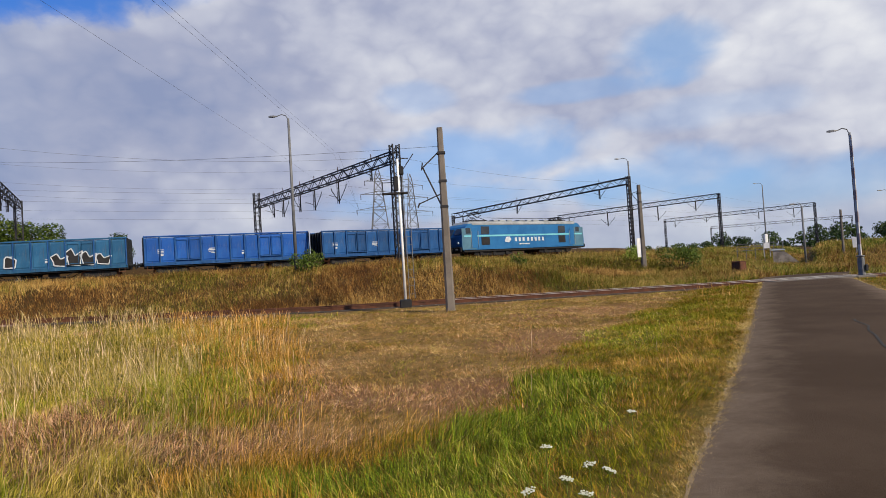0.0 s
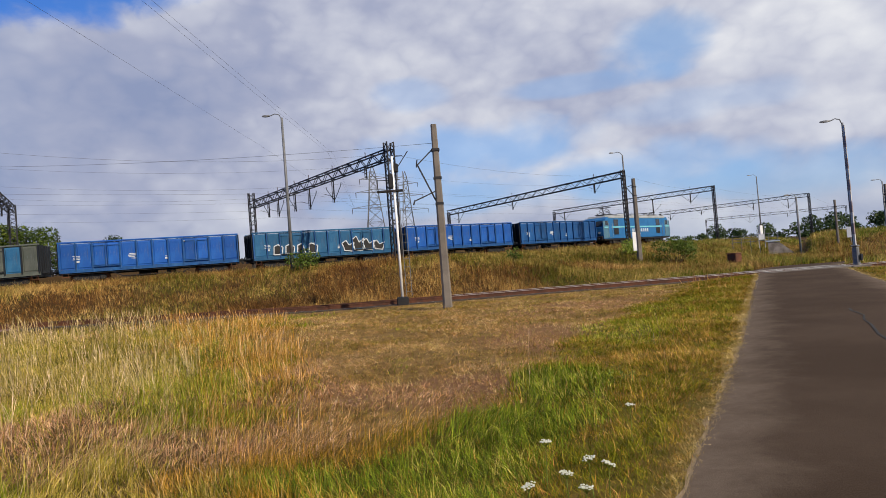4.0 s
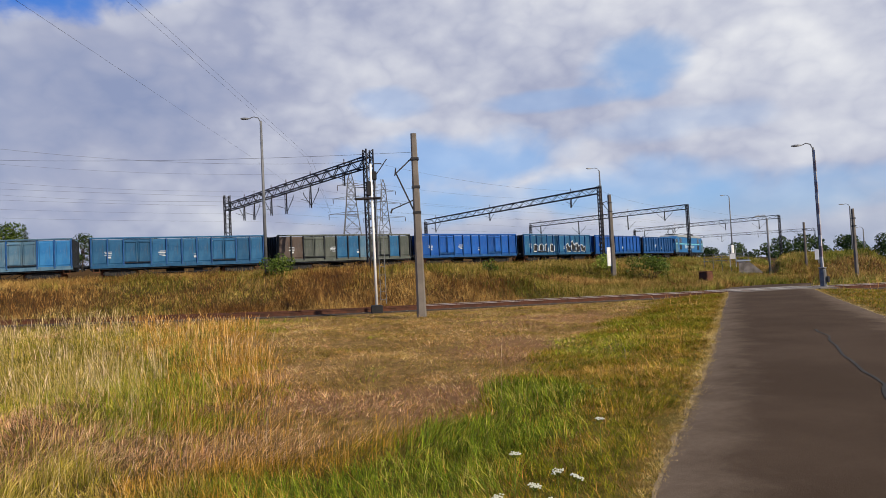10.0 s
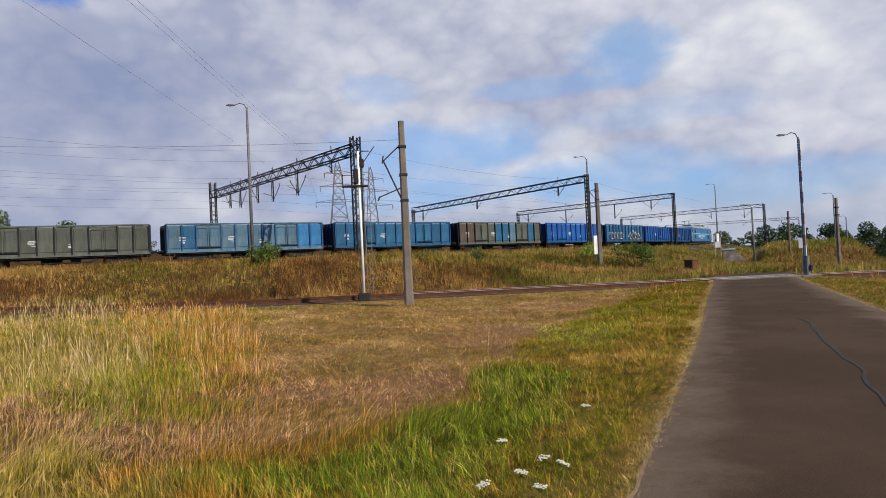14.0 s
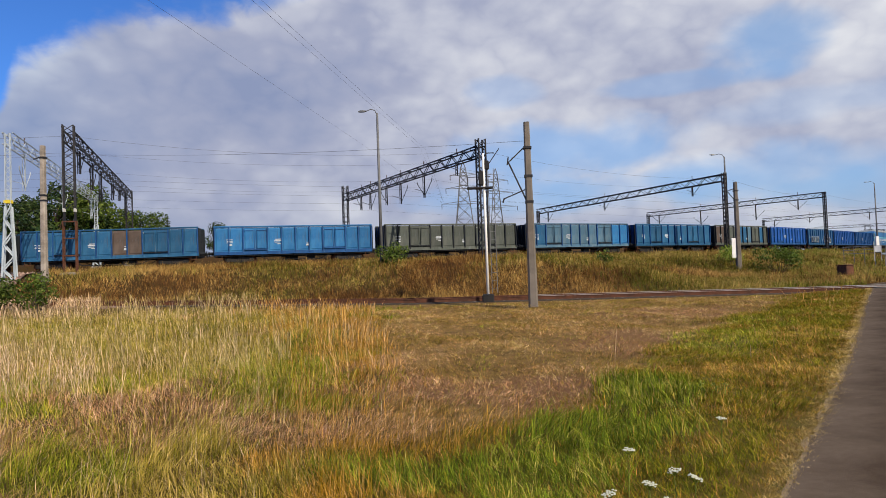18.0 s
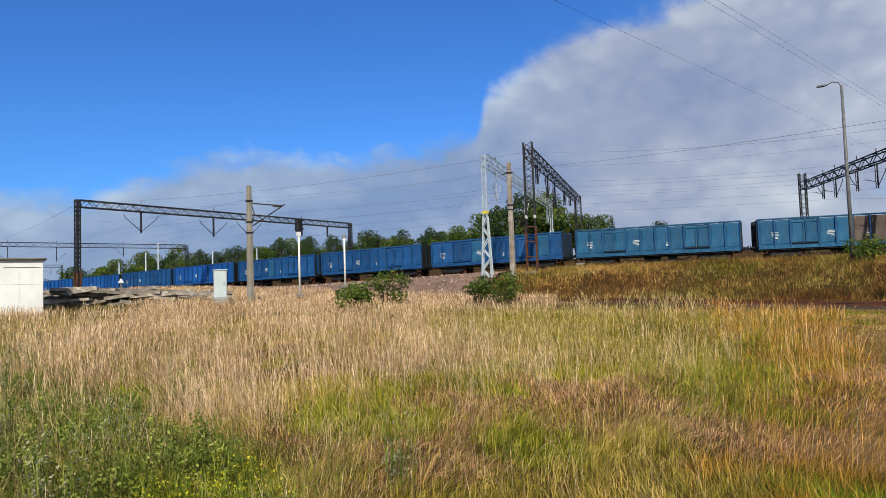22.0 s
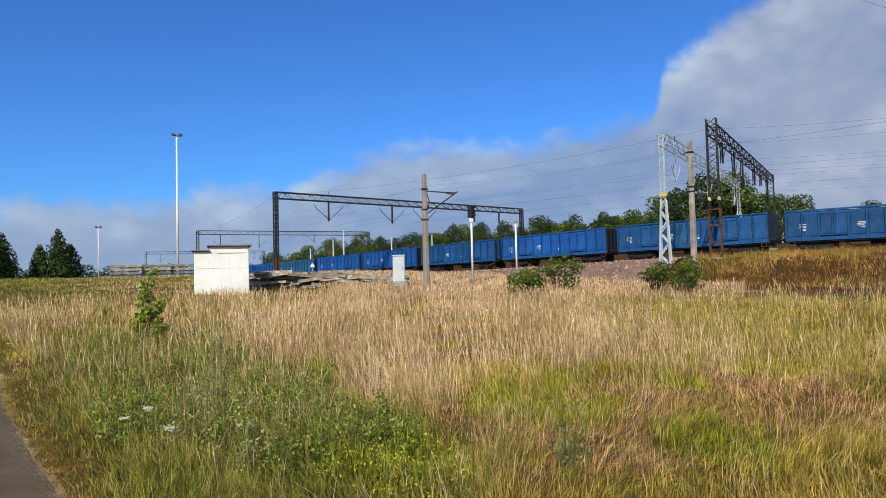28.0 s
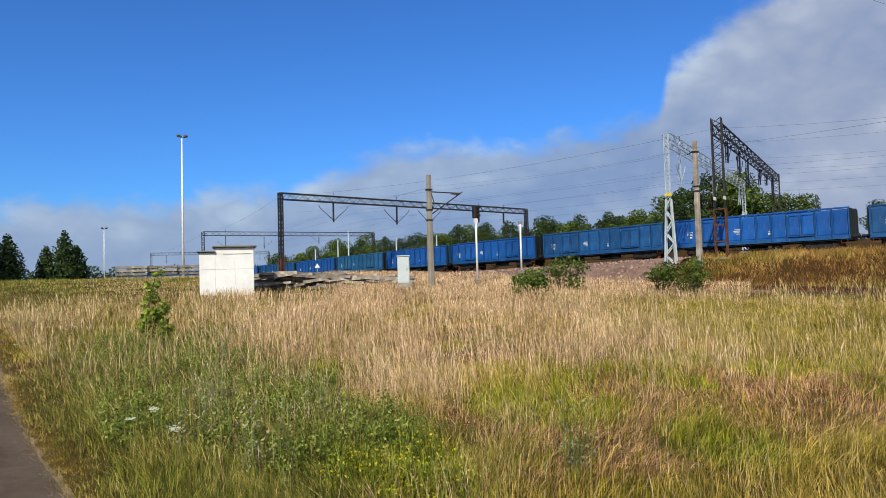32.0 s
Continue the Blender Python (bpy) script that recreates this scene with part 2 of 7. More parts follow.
M["dull_red"] = surface("faded grey-red paint", (0.24, 0.19, 0.19), (0.19, 0.155, 0.155), 3, 0.6, 0.05)
M["dull_white"] = surface("dusty off-white paint", (0.46, 0.46, 0.45), (0.38, 0.38, 0.37), 3, 0.6, 0.05)
M["red"] = surface("red paint", (0.45, 0.03, 0.025), (0.38, 0.03, 0.025), 3, 0.55, 0.05)
M["glass"] = surface("dark window glass", (0.02, 0.025, 0.03), (0.03, 0.035, 0.04), 1.0, 0.08, 0.0, spec=0.6)
M["soil"] = surface("dark soil", (0.055, 0.038, 0.024), (0.035, 0.026, 0.018), 2, 0.95, 0.4)
M["grey_box"] = surface("grey painted cabinet", (0.50, 0.56, 0.60), (0.44, 0.50, 0.54), 2, 0.5, 0.05, grain=0.06)
M["loco_blue"] = surface("locomotive blue paint", (0.020, 0.135, 0.32), (0.014, 0.105, 0.27), 0.7, 0.5, 0.05, grain=0.12, spec=0.2)
M["loco_grey"] = surface("grey-blue cab paint", (0.075, 0.17, 0.24), (0.055, 0.13, 0.19), 0.7, 0.55, 0.05, grain=0.15, spec=0.2)
M["loco_teal"] = surface("turquoise stripe paint", (0.16, 0.48, 0.55), (0.13, 0.42, 0.50), 0.7, 0.5, 0.05, grain=0.1, spec=0.2)
M["loco_roof"] = surface("grey roof paint", (0.33, 0.36, 0.38), (0.22, 0.24, 0.25), 1.0, 0.7, 0.1)
M["lettering"] = surface("faded white lettering", (0.52, 0.56, 0.60), (0.38, 0.42, 0.46), 4.0, 0.6, 0.0)
M["lamp_grey"] = surface("grey lamp housing", (0.15, 0.155, 0.16), (0.10, 0.105, 0.11), 3.0, 0.5, 0.05)
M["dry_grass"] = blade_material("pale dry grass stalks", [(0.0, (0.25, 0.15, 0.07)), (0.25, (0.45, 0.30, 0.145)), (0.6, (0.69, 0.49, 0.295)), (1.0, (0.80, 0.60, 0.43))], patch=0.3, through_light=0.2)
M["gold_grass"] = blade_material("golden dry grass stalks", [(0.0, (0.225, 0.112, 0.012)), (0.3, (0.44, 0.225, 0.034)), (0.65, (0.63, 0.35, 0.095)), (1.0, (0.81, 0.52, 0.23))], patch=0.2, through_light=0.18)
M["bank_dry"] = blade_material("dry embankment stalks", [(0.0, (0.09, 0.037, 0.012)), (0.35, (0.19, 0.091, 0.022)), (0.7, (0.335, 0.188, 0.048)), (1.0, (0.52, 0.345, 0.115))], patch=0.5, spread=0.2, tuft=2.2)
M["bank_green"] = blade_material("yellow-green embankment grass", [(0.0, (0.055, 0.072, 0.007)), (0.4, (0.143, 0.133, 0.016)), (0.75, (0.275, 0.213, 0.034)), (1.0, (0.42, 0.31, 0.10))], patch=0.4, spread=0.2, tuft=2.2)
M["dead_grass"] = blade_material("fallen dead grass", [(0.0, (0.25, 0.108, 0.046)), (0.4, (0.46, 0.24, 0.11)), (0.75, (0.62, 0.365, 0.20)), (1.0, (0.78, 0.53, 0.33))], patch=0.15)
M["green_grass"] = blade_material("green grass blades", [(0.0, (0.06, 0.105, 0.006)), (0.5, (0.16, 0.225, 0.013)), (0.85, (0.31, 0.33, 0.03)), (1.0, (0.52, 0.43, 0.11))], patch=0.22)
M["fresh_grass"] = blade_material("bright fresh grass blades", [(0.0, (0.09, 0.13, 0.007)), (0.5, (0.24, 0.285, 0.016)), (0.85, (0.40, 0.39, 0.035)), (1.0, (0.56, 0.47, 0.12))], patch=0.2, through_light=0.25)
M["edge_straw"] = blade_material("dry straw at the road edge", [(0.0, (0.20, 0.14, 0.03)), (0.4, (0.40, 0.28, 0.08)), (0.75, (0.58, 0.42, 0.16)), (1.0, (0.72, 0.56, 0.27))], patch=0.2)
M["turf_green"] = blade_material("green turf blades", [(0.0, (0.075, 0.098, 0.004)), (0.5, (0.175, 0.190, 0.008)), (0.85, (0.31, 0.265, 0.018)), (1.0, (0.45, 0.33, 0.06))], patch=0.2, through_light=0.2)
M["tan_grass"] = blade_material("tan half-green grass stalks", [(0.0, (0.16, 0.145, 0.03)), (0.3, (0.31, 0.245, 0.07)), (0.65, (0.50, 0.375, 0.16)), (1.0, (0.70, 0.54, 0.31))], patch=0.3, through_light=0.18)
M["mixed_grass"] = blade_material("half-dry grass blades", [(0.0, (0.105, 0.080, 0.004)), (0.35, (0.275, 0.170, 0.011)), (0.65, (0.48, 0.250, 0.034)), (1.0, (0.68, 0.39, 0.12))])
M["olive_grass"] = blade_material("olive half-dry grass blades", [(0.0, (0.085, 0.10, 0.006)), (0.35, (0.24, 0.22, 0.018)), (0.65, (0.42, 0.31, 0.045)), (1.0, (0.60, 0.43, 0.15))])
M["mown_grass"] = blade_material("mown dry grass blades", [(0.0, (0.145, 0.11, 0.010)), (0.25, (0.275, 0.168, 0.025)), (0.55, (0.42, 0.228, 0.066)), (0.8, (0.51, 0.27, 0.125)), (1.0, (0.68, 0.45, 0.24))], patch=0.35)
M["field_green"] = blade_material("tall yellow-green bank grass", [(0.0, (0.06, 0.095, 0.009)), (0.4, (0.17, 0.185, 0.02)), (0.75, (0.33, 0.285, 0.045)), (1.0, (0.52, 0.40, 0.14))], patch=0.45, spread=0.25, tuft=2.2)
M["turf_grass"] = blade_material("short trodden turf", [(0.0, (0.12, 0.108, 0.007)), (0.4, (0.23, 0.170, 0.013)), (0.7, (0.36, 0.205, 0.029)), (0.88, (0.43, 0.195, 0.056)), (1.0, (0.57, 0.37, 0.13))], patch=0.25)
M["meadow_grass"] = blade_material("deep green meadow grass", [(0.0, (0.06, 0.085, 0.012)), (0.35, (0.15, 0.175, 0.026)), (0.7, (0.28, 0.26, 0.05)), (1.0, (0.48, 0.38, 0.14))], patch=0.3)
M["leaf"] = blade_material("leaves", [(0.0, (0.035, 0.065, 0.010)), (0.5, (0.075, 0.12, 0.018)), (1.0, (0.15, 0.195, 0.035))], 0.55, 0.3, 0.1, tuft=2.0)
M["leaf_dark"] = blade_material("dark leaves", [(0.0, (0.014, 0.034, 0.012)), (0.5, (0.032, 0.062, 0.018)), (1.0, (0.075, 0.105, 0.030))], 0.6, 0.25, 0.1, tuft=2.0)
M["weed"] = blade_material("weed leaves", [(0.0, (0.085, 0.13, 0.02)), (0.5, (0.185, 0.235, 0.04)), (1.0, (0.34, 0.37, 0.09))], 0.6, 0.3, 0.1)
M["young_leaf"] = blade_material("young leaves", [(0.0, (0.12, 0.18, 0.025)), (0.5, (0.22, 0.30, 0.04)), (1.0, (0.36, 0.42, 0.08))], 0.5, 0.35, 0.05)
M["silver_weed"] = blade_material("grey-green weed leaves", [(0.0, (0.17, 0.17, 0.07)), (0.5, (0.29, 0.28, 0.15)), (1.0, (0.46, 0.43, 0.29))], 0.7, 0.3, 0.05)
M["umbel"] = surface("white umbel flowers", (0.56, 0.56, 0.46), (0.42, 0.44, 0.32), 30, 0.8, 0.1)
M["goldenrod"] = blade_material("yellow weed heads", [(0.0, (0.15, 0.18, 0.015)), (0.5, (0.30, 0.31, 0.02)), (1.0, (0.52, 0.46, 0.03))], 0.7, 0.2, 0.05)


# ---- building tools ----
class Shape:
    """Collects faces of boxes, bars, tubes and plates for one mesh."""

    def __init__(self):
        self.v, self.f = [], []

    def add(self, verts, faces):
        n = len(self.v)
        self.v += [tuple(p) for p in verts]
        self.f += [tuple(i + n for i in q) for q in faces]
        return self

    def box(self, c, s, turn=None, bevel=0.0):
        x, y, z = s[0] / 2, s[1] / 2, s[2] / 2
        if bevel:
            b = min(bevel, x * 0.9, y * 0.9, z * 0.9)
            pts = [(-x + b, -y, -z), (x - b, -y, -z), (x, -y + b, -z), (x, y - b, -z), (x - b, y, -z), (-x + b, y, -z), (-x, y - b, -z), (-x, -y + b, -z)]
            lo = [Vector((p[0], p[1], -z + b)) for p in pts]
            hi = [Vector((p[0], p[1], z - b)) for p in pts]
            k = 1 - b / max(x, y, 1e-6)
            bot = [Vector((p[0] * (1 - b / x), p[1] * (1 - b / y), -z)) for p in pts]
            top = [Vector((p[0] * (1 - b / x), p[1] * (1 - b / y), z)) for p in pts]
            vs = bot + lo + hi + top
            fs = [tuple(range(7, -1, -1)), tuple(range(24, 32))]
            for r in range(3):
                for i in range(8):
                    j = (i + 1) % 8
                    fs.append((r * 8 + i, r * 8 + j, r * 8 + 8 + j, r * 8 + 8 + i))
        else:
            vs = [Vector((a * x, b_ * y, c_ * z)) for c_ in (-1, 1) for b_ in (-1, 1) for a in (-1, 1)]
            fs = [(0, 2, 3, 1), (4, 5, 7, 6), (0, 1, 5, 4), (2, 6, 7, 3), (0, 4, 6, 2), (1, 3, 7, 5)]
        if turn is not None:
            vs = [turn @ p for p in vs]
        c = Vector(c)
        return self.add([p + c for p in vs], fs)

    def bar(self, a, b, w, h=None, up=(0, 0, 1)):
        """A square bar from a to b."""
        h = h or w
        a, b = Vector(a), Vector(b)
        d = (b - a).normalized()
        s = d.cross(Vector(up))
        if s.length < 1e-4:
            s = d.cross(Vector((1, 0, 0)))
        s.normalize()
        u = s.cross(d)
        vs = []
        for p in (a, b):
            for i, j in ((-1, -1), (1, -1), (1, 1), (-1, 1)):
                vs.append(p + s * (i * w / 2) + u * (j * h / 2))
        return self.add(vs, [(3, 2, 1, 0), (4, 5, 6, 7), (0, 1, 5, 4), (1, 2, 6, 5), (2, 3, 7, 6), (3, 0, 4, 7)])

    def tube(self, a, b, r0, r1=None, n=8, caps=True):
        r1 = r0 if r1 is None else r1
        a, b = Vector(a), Vector(b)
        d = (b - a).normalized()
        s = d.orthogonal().normalized()
        u = d.cross(s)
        vs = []
        for p, r in ((a, r0), (b, r1)):
            for i in range(n):
                q = 2 * math.pi * i / n
                vs.append(p + s * (r * math.cos(q)) + u * (r * math.sin(q)))
        fs = [(i, (i + 1) % n, n + (i + 1) % n, n + i) for i in range(n)]
        if caps:
            fs += [tuple(range(n - 1, -1, -1)), tuple(range(n, 2 * n))]
        return self.add(vs, fs)

    def pipe(self, pts, r, n=6):
        for a, b in zip(pts, pts[1:]):
            self.tube(a, b, r, r, n, True)
        return self

    def lathe(self, prof, c=(0, 0, 0), n=12, axis="z"):
        vs, fs = [], []
        for r, z in prof:
            for i in range(n):
                q = 2 * math.pi * i / n
                p = (r * math.cos(q), r * math.sin(q), z)
                if axis == "y":
                    p = (p[0], p[2], p[1])
                elif axis == "x":
                    p = (p[2], p[0], p[1])
                vs.append((p[0] + c[0], p[1] + c[1], p[2] + c[2]))
        for k in range(len(prof) - 1):
            for i in range(n):
                j = (i + 1) % n
                fs.append((k * n + i, k * n + j, k * n + n + j, k * n + n + i))
        fs += [tuple(range(n - 1, -1, -1)), tuple(range((len(prof) - 1) * n, len(prof) * n))]
        return self.add(vs, fs)

    def prism(self, outline, y0, y1):
        """An outline in x and z, drawn out along y."""
        n = len(outline)
        vs = [(x, y0, z) for x, z in outline] + [(x, y1, z) for x, z in outline]
        fs = [(i, (i + 1) % n, n + (i + 1) % n, n + i) for i in range(n)]
        fs += [tuple(range(n - 1, -1, -1)), tuple(range(n, 2 * n))]
        return self.add(vs, fs)

    def lattice(self, a, b, w, h, bays, chord, brace, side=None):
        """A four-chord lattice girder from a to b; side is its sideways axis."""
        a, b = Vector(a), Vector(b)
        d = (b - a).normalized()
        s = (Vector(side) if side is not None else d.cross(Vector((0, 0, 1)))).normalized()
        u = s.cross(d).normalized()
        cor = [s * (i * w / 2) + u * (j * h / 2) for i, j in ((-1, -1), (1, -1), (1, 1), (-1, 1))]
        for c in cor:
            self.bar(a + c, b + c, chord, chord, u)
        for k in range(bays):
            p, q = a.lerp(b, k / bays), a.lerp(b, (k + 1) / bays)
            mid = a.lerp(b, (k + 0.5) / bays)
            for i in range(4):
                c0, c1 = cor[i], cor[(i + 1) % 4]
                self.bar(p + c0, mid + c1, brace, brace, u)
                self.bar(mid + c1, q + c0, brace, brace, u)
        return self

    def mesh(self, name, flat=True):
        me = bpy.data.meshes.new(name)
        me.from_pydata(self.v, [], self.f)
        me.update()
        return me


def part(name, shape, material, parent=None, label=""):
    me = shape.mesh(name) if isinstance(shape, Shape) else shape
    if not me.materials:
        me.materials.append(M[material] if isinstance(material, str) else material)
    ob = new(name, me)
    if parent is not None:
        ob.parent = parent
    if label:
        tagged(ob, label)
    return ob


def thing(name, label, category, group="", kind="", at=None):
    ob = new(name)
    ob.empty_display_size = 0.3
    tagged(ob, label, category, group, kind)
    if at is not None:
        ob.matrix_basis = at
    return ob


def soften(ob, angle=40):
    for p in ob.data.polygons:
        p.use_smooth = True
    ob.data.set_sharp_from_angle(angle=radians(angle))
    return ob


def ss(v):
    v = np.clip(v, 0, 1)
    return v * v * (3 - 2 * v)


# ---- the line of the main track ----
def track_line():
    """Places along the main track: distance run, place and heading; the line bends gently away at both ends."""
    u = np.arange(-380, 261, 1.0)
    bend = 6.886e-3 + 3.999e-5 * u - 9.497e-7 * u * u
    bend = bend * np.clip((100 - u) / 25, 0, 1) * np.clip((u + 115) / 25, 0, 1)
    zero = 380
    th = np.cumsum(bend)
    th -= th[zero]
    a0 = -0.3306
    a, n = np.array([math.cos(a0), -math.sin(a0)]), np.array([math.sin(a0), math.cos(a0)])
    px, py = np.cumsum(np.cos(th)), np.cumsum(np.sin(th))
    px, py = px - px[zero], py - py[zero]
    return u, px[:, None] * a + (58.177 + py[:, None]) * n


TU, TP = track_line()
RAIL = 2.55          # height of the main rails
BED = 2.12           # height of the formation


def fall(u):
    """How far the main line has sunk below its height at the crossing, towards the yard."""
    return np.interp(u, [-330, -180, -120, -90, -75, -60, -45, -30, -12], [2.6, 2.3, 1.75, 1.3, 1.02, 0.8, 0.6, 0.33, 0.0])


def on_track(u, off=0.0):
    """A place beside the main track; off counts towards the camera's side."""
    x, y = np.interp(u, TU, TP[:, 0]), np.interp(u, TU, TP[:, 1])
    x2, y2 = np.interp(u + 1.5, TU, TP[:, 0]), np.interp(u + 1.5, TU, TP[:, 1])
    x1, y1 = np.interp(u - 1.5, TU, TP[:, 0]), np.interp(u - 1.5, TU, TP[:, 1])
    t = np.array([x2 - x1, y2 - y1])
    t = t / np.linalg.norm(t)
    return np.array([x, y]) + off * np.array([t[1], -t[0]]), t


SIDING = [(150, 27.0), (90, 28.8), (50, 30.4), (29, 31.2), (20, 31.8), (0, 32.0), (-15, 32.0), (-30, 32.4), (-48, 34.6), (-66, 37.6), (-90, 39.6)]


def siding_y(x):
    xs, ys = zip(*SIDING[::-1])
    return np.interp(x, xs, ys)


def siding_z(x):
    return np.interp(x, [-90, -66, -48, -30, -16, -4, 18, 30, 60, 150], [2.3, 1.95, 1.45, 0.86, 0.54, 0.27, 0.17, 0.1, -0.1, -0.5])


ROAD = [(-90, -9.0), (-50, -4.2), (-30, -2.6), (-18, -1.95), (-9, -1.65), (-4, -1.3), (-0.7, -0.75), (1.55, 0.6), (4.38, 4.98), (8.10, 11.24), (14.08, 21.7), (20.05, 31.9),
        (22.4, 35.6), (26.0, 38.8), (32, 40.6), (45, 41.6), (70, 41.8), (110, 42.5)]
ROAD_HALF = 1.97


def road_curve(step=0.5):
    pts = np.array(ROAD, float)
    out = []
    for i in range(len(pts) - 1):
        p0, p1, p2, p3 = pts[max(i - 1, 0)], pts[i], pts[i + 1], pts[min(i + 2, len(pts) - 1)]
        n = max(2, int(np.linalg.norm(p2 - p1) / step))
        for k in range(n):
            t = k / n
            out.append(0.5 * (2 * p1 + (p2 - p0) * t + (2 * p0 - 5 * p1 + 4 * p2 - p3) * t * t + (3 * p1 - p0 - 3 * p2 + p3) * t ** 3))
    out.append(pts[-1])
    return np.array(out)


ROADC = road_curve()


def nearest(x, y, line):
    """Distance to the nearest of the line's points, and which one it is."""
    d = np.empty(len(x))
    k = np.empty(len(x), int)
    for s in range(0, len(x), 20000):
        q = (x[s:s + 20000, None] - line[None, :, 0]) ** 2 + (y[s:s + 20000, None] - line[None, :, 1]) ** 2
        k[s:s + 20000] = q.argmin(1)
        d[s:s + 20000] = np.sqrt(q.min(1))
    return d, k


LATTICE = np.random.default_rng(77).uniform(0, 1, (6, 64, 64))


def patchy(x, y, size, layer=0):
    """Smooth random patches of about that size, from 0 to 1."""
    out, tot = 0.0, 0.0
    for k, amp in ((1.0, 0.65), (2.3, 0.35)):
        u, v = x * k / size + 7.3 * layer, y * k / size + 3.1 * layer
        i, j = np.floor(u).astype(int), np.floor(v).astype(int)
        a, b = ss(u - i), ss(v - j)
        L = LATTICE[layer % 6]
        q = (L[i % 64, j % 64] * (1 - a) + L[(i + 1) % 64, j % 64] * a) * (1 - b) + (L[i % 64, (j + 1) % 64] * (1 - a) + L[(i + 1) % 64, (j + 1) % 64] * a) * b
        out, tot = out + amp * q, tot + amp
    return out / tot


def land(x, y, rough=True):
    """Height of the ground."""
    x, y = np.atleast_1d(np.asarray(x, float)), np.atleast_1d(np.asarray(y, float))
    base = 2.1 * ss((-12 - x) / 63) - 0.7 * ss((x - 24) / 45)
    line = TP[::3]
    d, k = nearest(x, y, line)
    k = np.clip(k, 1, len(line) - 2)
    t = line[k + 1] - line[k - 1]
    t /= np.linalg.norm(t, axis=1)[:, None]
    n = (x - line[k, 0]) * t[:, 1] - (y - line[k, 1]) * t[:, 0]
    fa = ss((y - siding_y(x) - 2.6) / np.interp(x, [-28, -14], [4.6, 9.0]))
    fb = ss((21 - n) / 15)
    w = ss((x - 2) / 15)
    f = fa * (1 - w) + fb * w
    f = np.where(n < 0, 1.0, f)
    z = base + (BED - fall(TU[::3][k]) - base) * f
    z = z + 0.10 * ss((n - 3.4) / 1.5) * ss((16 - n) / 5) * ss((32 - x) / 20) * (n > 0) * (f > 0.5)
    z = z + 2.1 * ss((-n - 15) / 7) * ss((70 - x) / 30) * (n < 0)
    behind = ss((-n - 34) / 60)
    z = z - behind * 1.3
    # bank beyond the crossing, to the road's other side
    far, az = np.hypot(x, y), np.degrees(np.arctan2(x, y))
    bank = (far > 55) * ss((far - 62) / 15) * ss((az - 32.4) / 1.0) * ss((41.0 - az) / 2.5) * ss((230 - far) / 60)
    z = z + (1.75 - z) * bank
    # shallow bed of the siding
    ds = np.abs(y - siding_y(x))
    zs = siding_z(x) - 0.20
    z = z + (zs - z) * ss((2.9 - ds) / 1.0) * (x > -80)
    # the road lies level across
    dr, kr = nearest(x, y, ROADC)
    zr = np.interp(ROADC[kr, 0], [-90, -30, -12, 0, 18, 22, 40, 92], [0.9, 0.25, 0.05, 0.0, 0.1, 0.1, -0.4, -0.7])
    z = z + (zr - z) * ss((5.0 - dr) / 3.0) * (y < 29.5) + (zr - z) * ss((3.6 - dr) / 1.4) * (y >= 34.5) + (zr - z) * ss((5.0 - dr) / 3.0) * ((y >= 29.5) & (y < 34.5))
    if rough:
        bumps = 0.05 * np.sin(x * 0.9 + 1.3 * np.sin(y * 0.37)) * np.sin(y * 0.8 + 0.7) + 0.03 * np.sin(x * 2.3 + y * 1.1)
        z = z + bumps * ss((dr - 2.2) / 2.0) * ss((ds - 2.0) / 2.0)
    return z


def ground_z(x, y):
    return float(land([x], [y])[0])


# ---- ground, road and tracks ----
BARE = {}


# places of fresh growth and of fallen dead grass: middle, reach along x and along y
LUSH = ((-3.5, 11.2, 0.7, 1.2), (-0.6, 5.2, 0.7, 0.4), (0.3, 5.3, 0.9, 0.6), (1.1, 6.2, 0.8, 0.9), (0.6, 4.6, 0.9, 0.6), (2.0, 7.9, 0.6, 0.9), (4.3, 12.8, 0.7, 1.6), (5.6, 14.4, 0.9, 1.8),
        (7.0, 16.3, 0.9, 2.0), (8.6, 18.3, 0.9, 1.8), (-6.2, 5.5, 0.9, 0.7), (-3.7, 5.5, 0.5, 0.5), (-3.3, 5.0, 0.45, 0.3), (-9.8, 4.4, 0.6, 0.4), (-13.4, 6.4, 0.7, 0.5), (-14.0, 19.5, 3.0, 3.5), (-10.3, 20.5, 2.6, 3.0),
        (-8.7, 15.1, 1.2, 1.6), (-5.0, 3.0, 0.6, 0.5))
FALLEN = ((-4.4, 8.2, 0.9, 0.7), (-3.4, 8.0, 0.9, 0.8), (-2.7, 7.9, 0.9, 0.8), (-2.0, 6.5, 0.8, 0.6), (-1.3, 6.9, 0.9, 0.7), (-2.6, 9.4, 0.9, 0.8), (-5.1, 5.1, 0.9, 0.6), (-6.0, 8.0, 1.2, 1.0), (-4.6, 2.2, 0.5, 0.3),
          (-10.8, 7.8, 1.6, 1.6), (-14.5, 9.0, 1.6, 1.6), (-9.5, 11.0, 2.0, 1.5))
RUDDY = ((-2.1, 12.0, 0.7, 1.2), (-1.2, 9.4, 0.9, 0.9), (-0.4, 9.0, 1.0, 0.8), (0.4, 8.8, 1.0, 0.9), (0.8, 8.0, 0.8, 0.7), (1.4, 8.4, 0.6, 0.7), (3.0, 13.5, 1.2, 2.0), (5.5, 22.0, 2.5, 3.0))


def patches(x, y, spots, warp):
    """How far inside any of the named patches a place lies, with ragged borders."""
    v = np.zeros_like(x)
    for a, b, c, d in spots:
        v = np.maximum(v, ss((1.35 - np.sqrt(((x - a) / c) ** 2 + ((y - b) / d) ** 2) + warp) / 0.6))
    return v


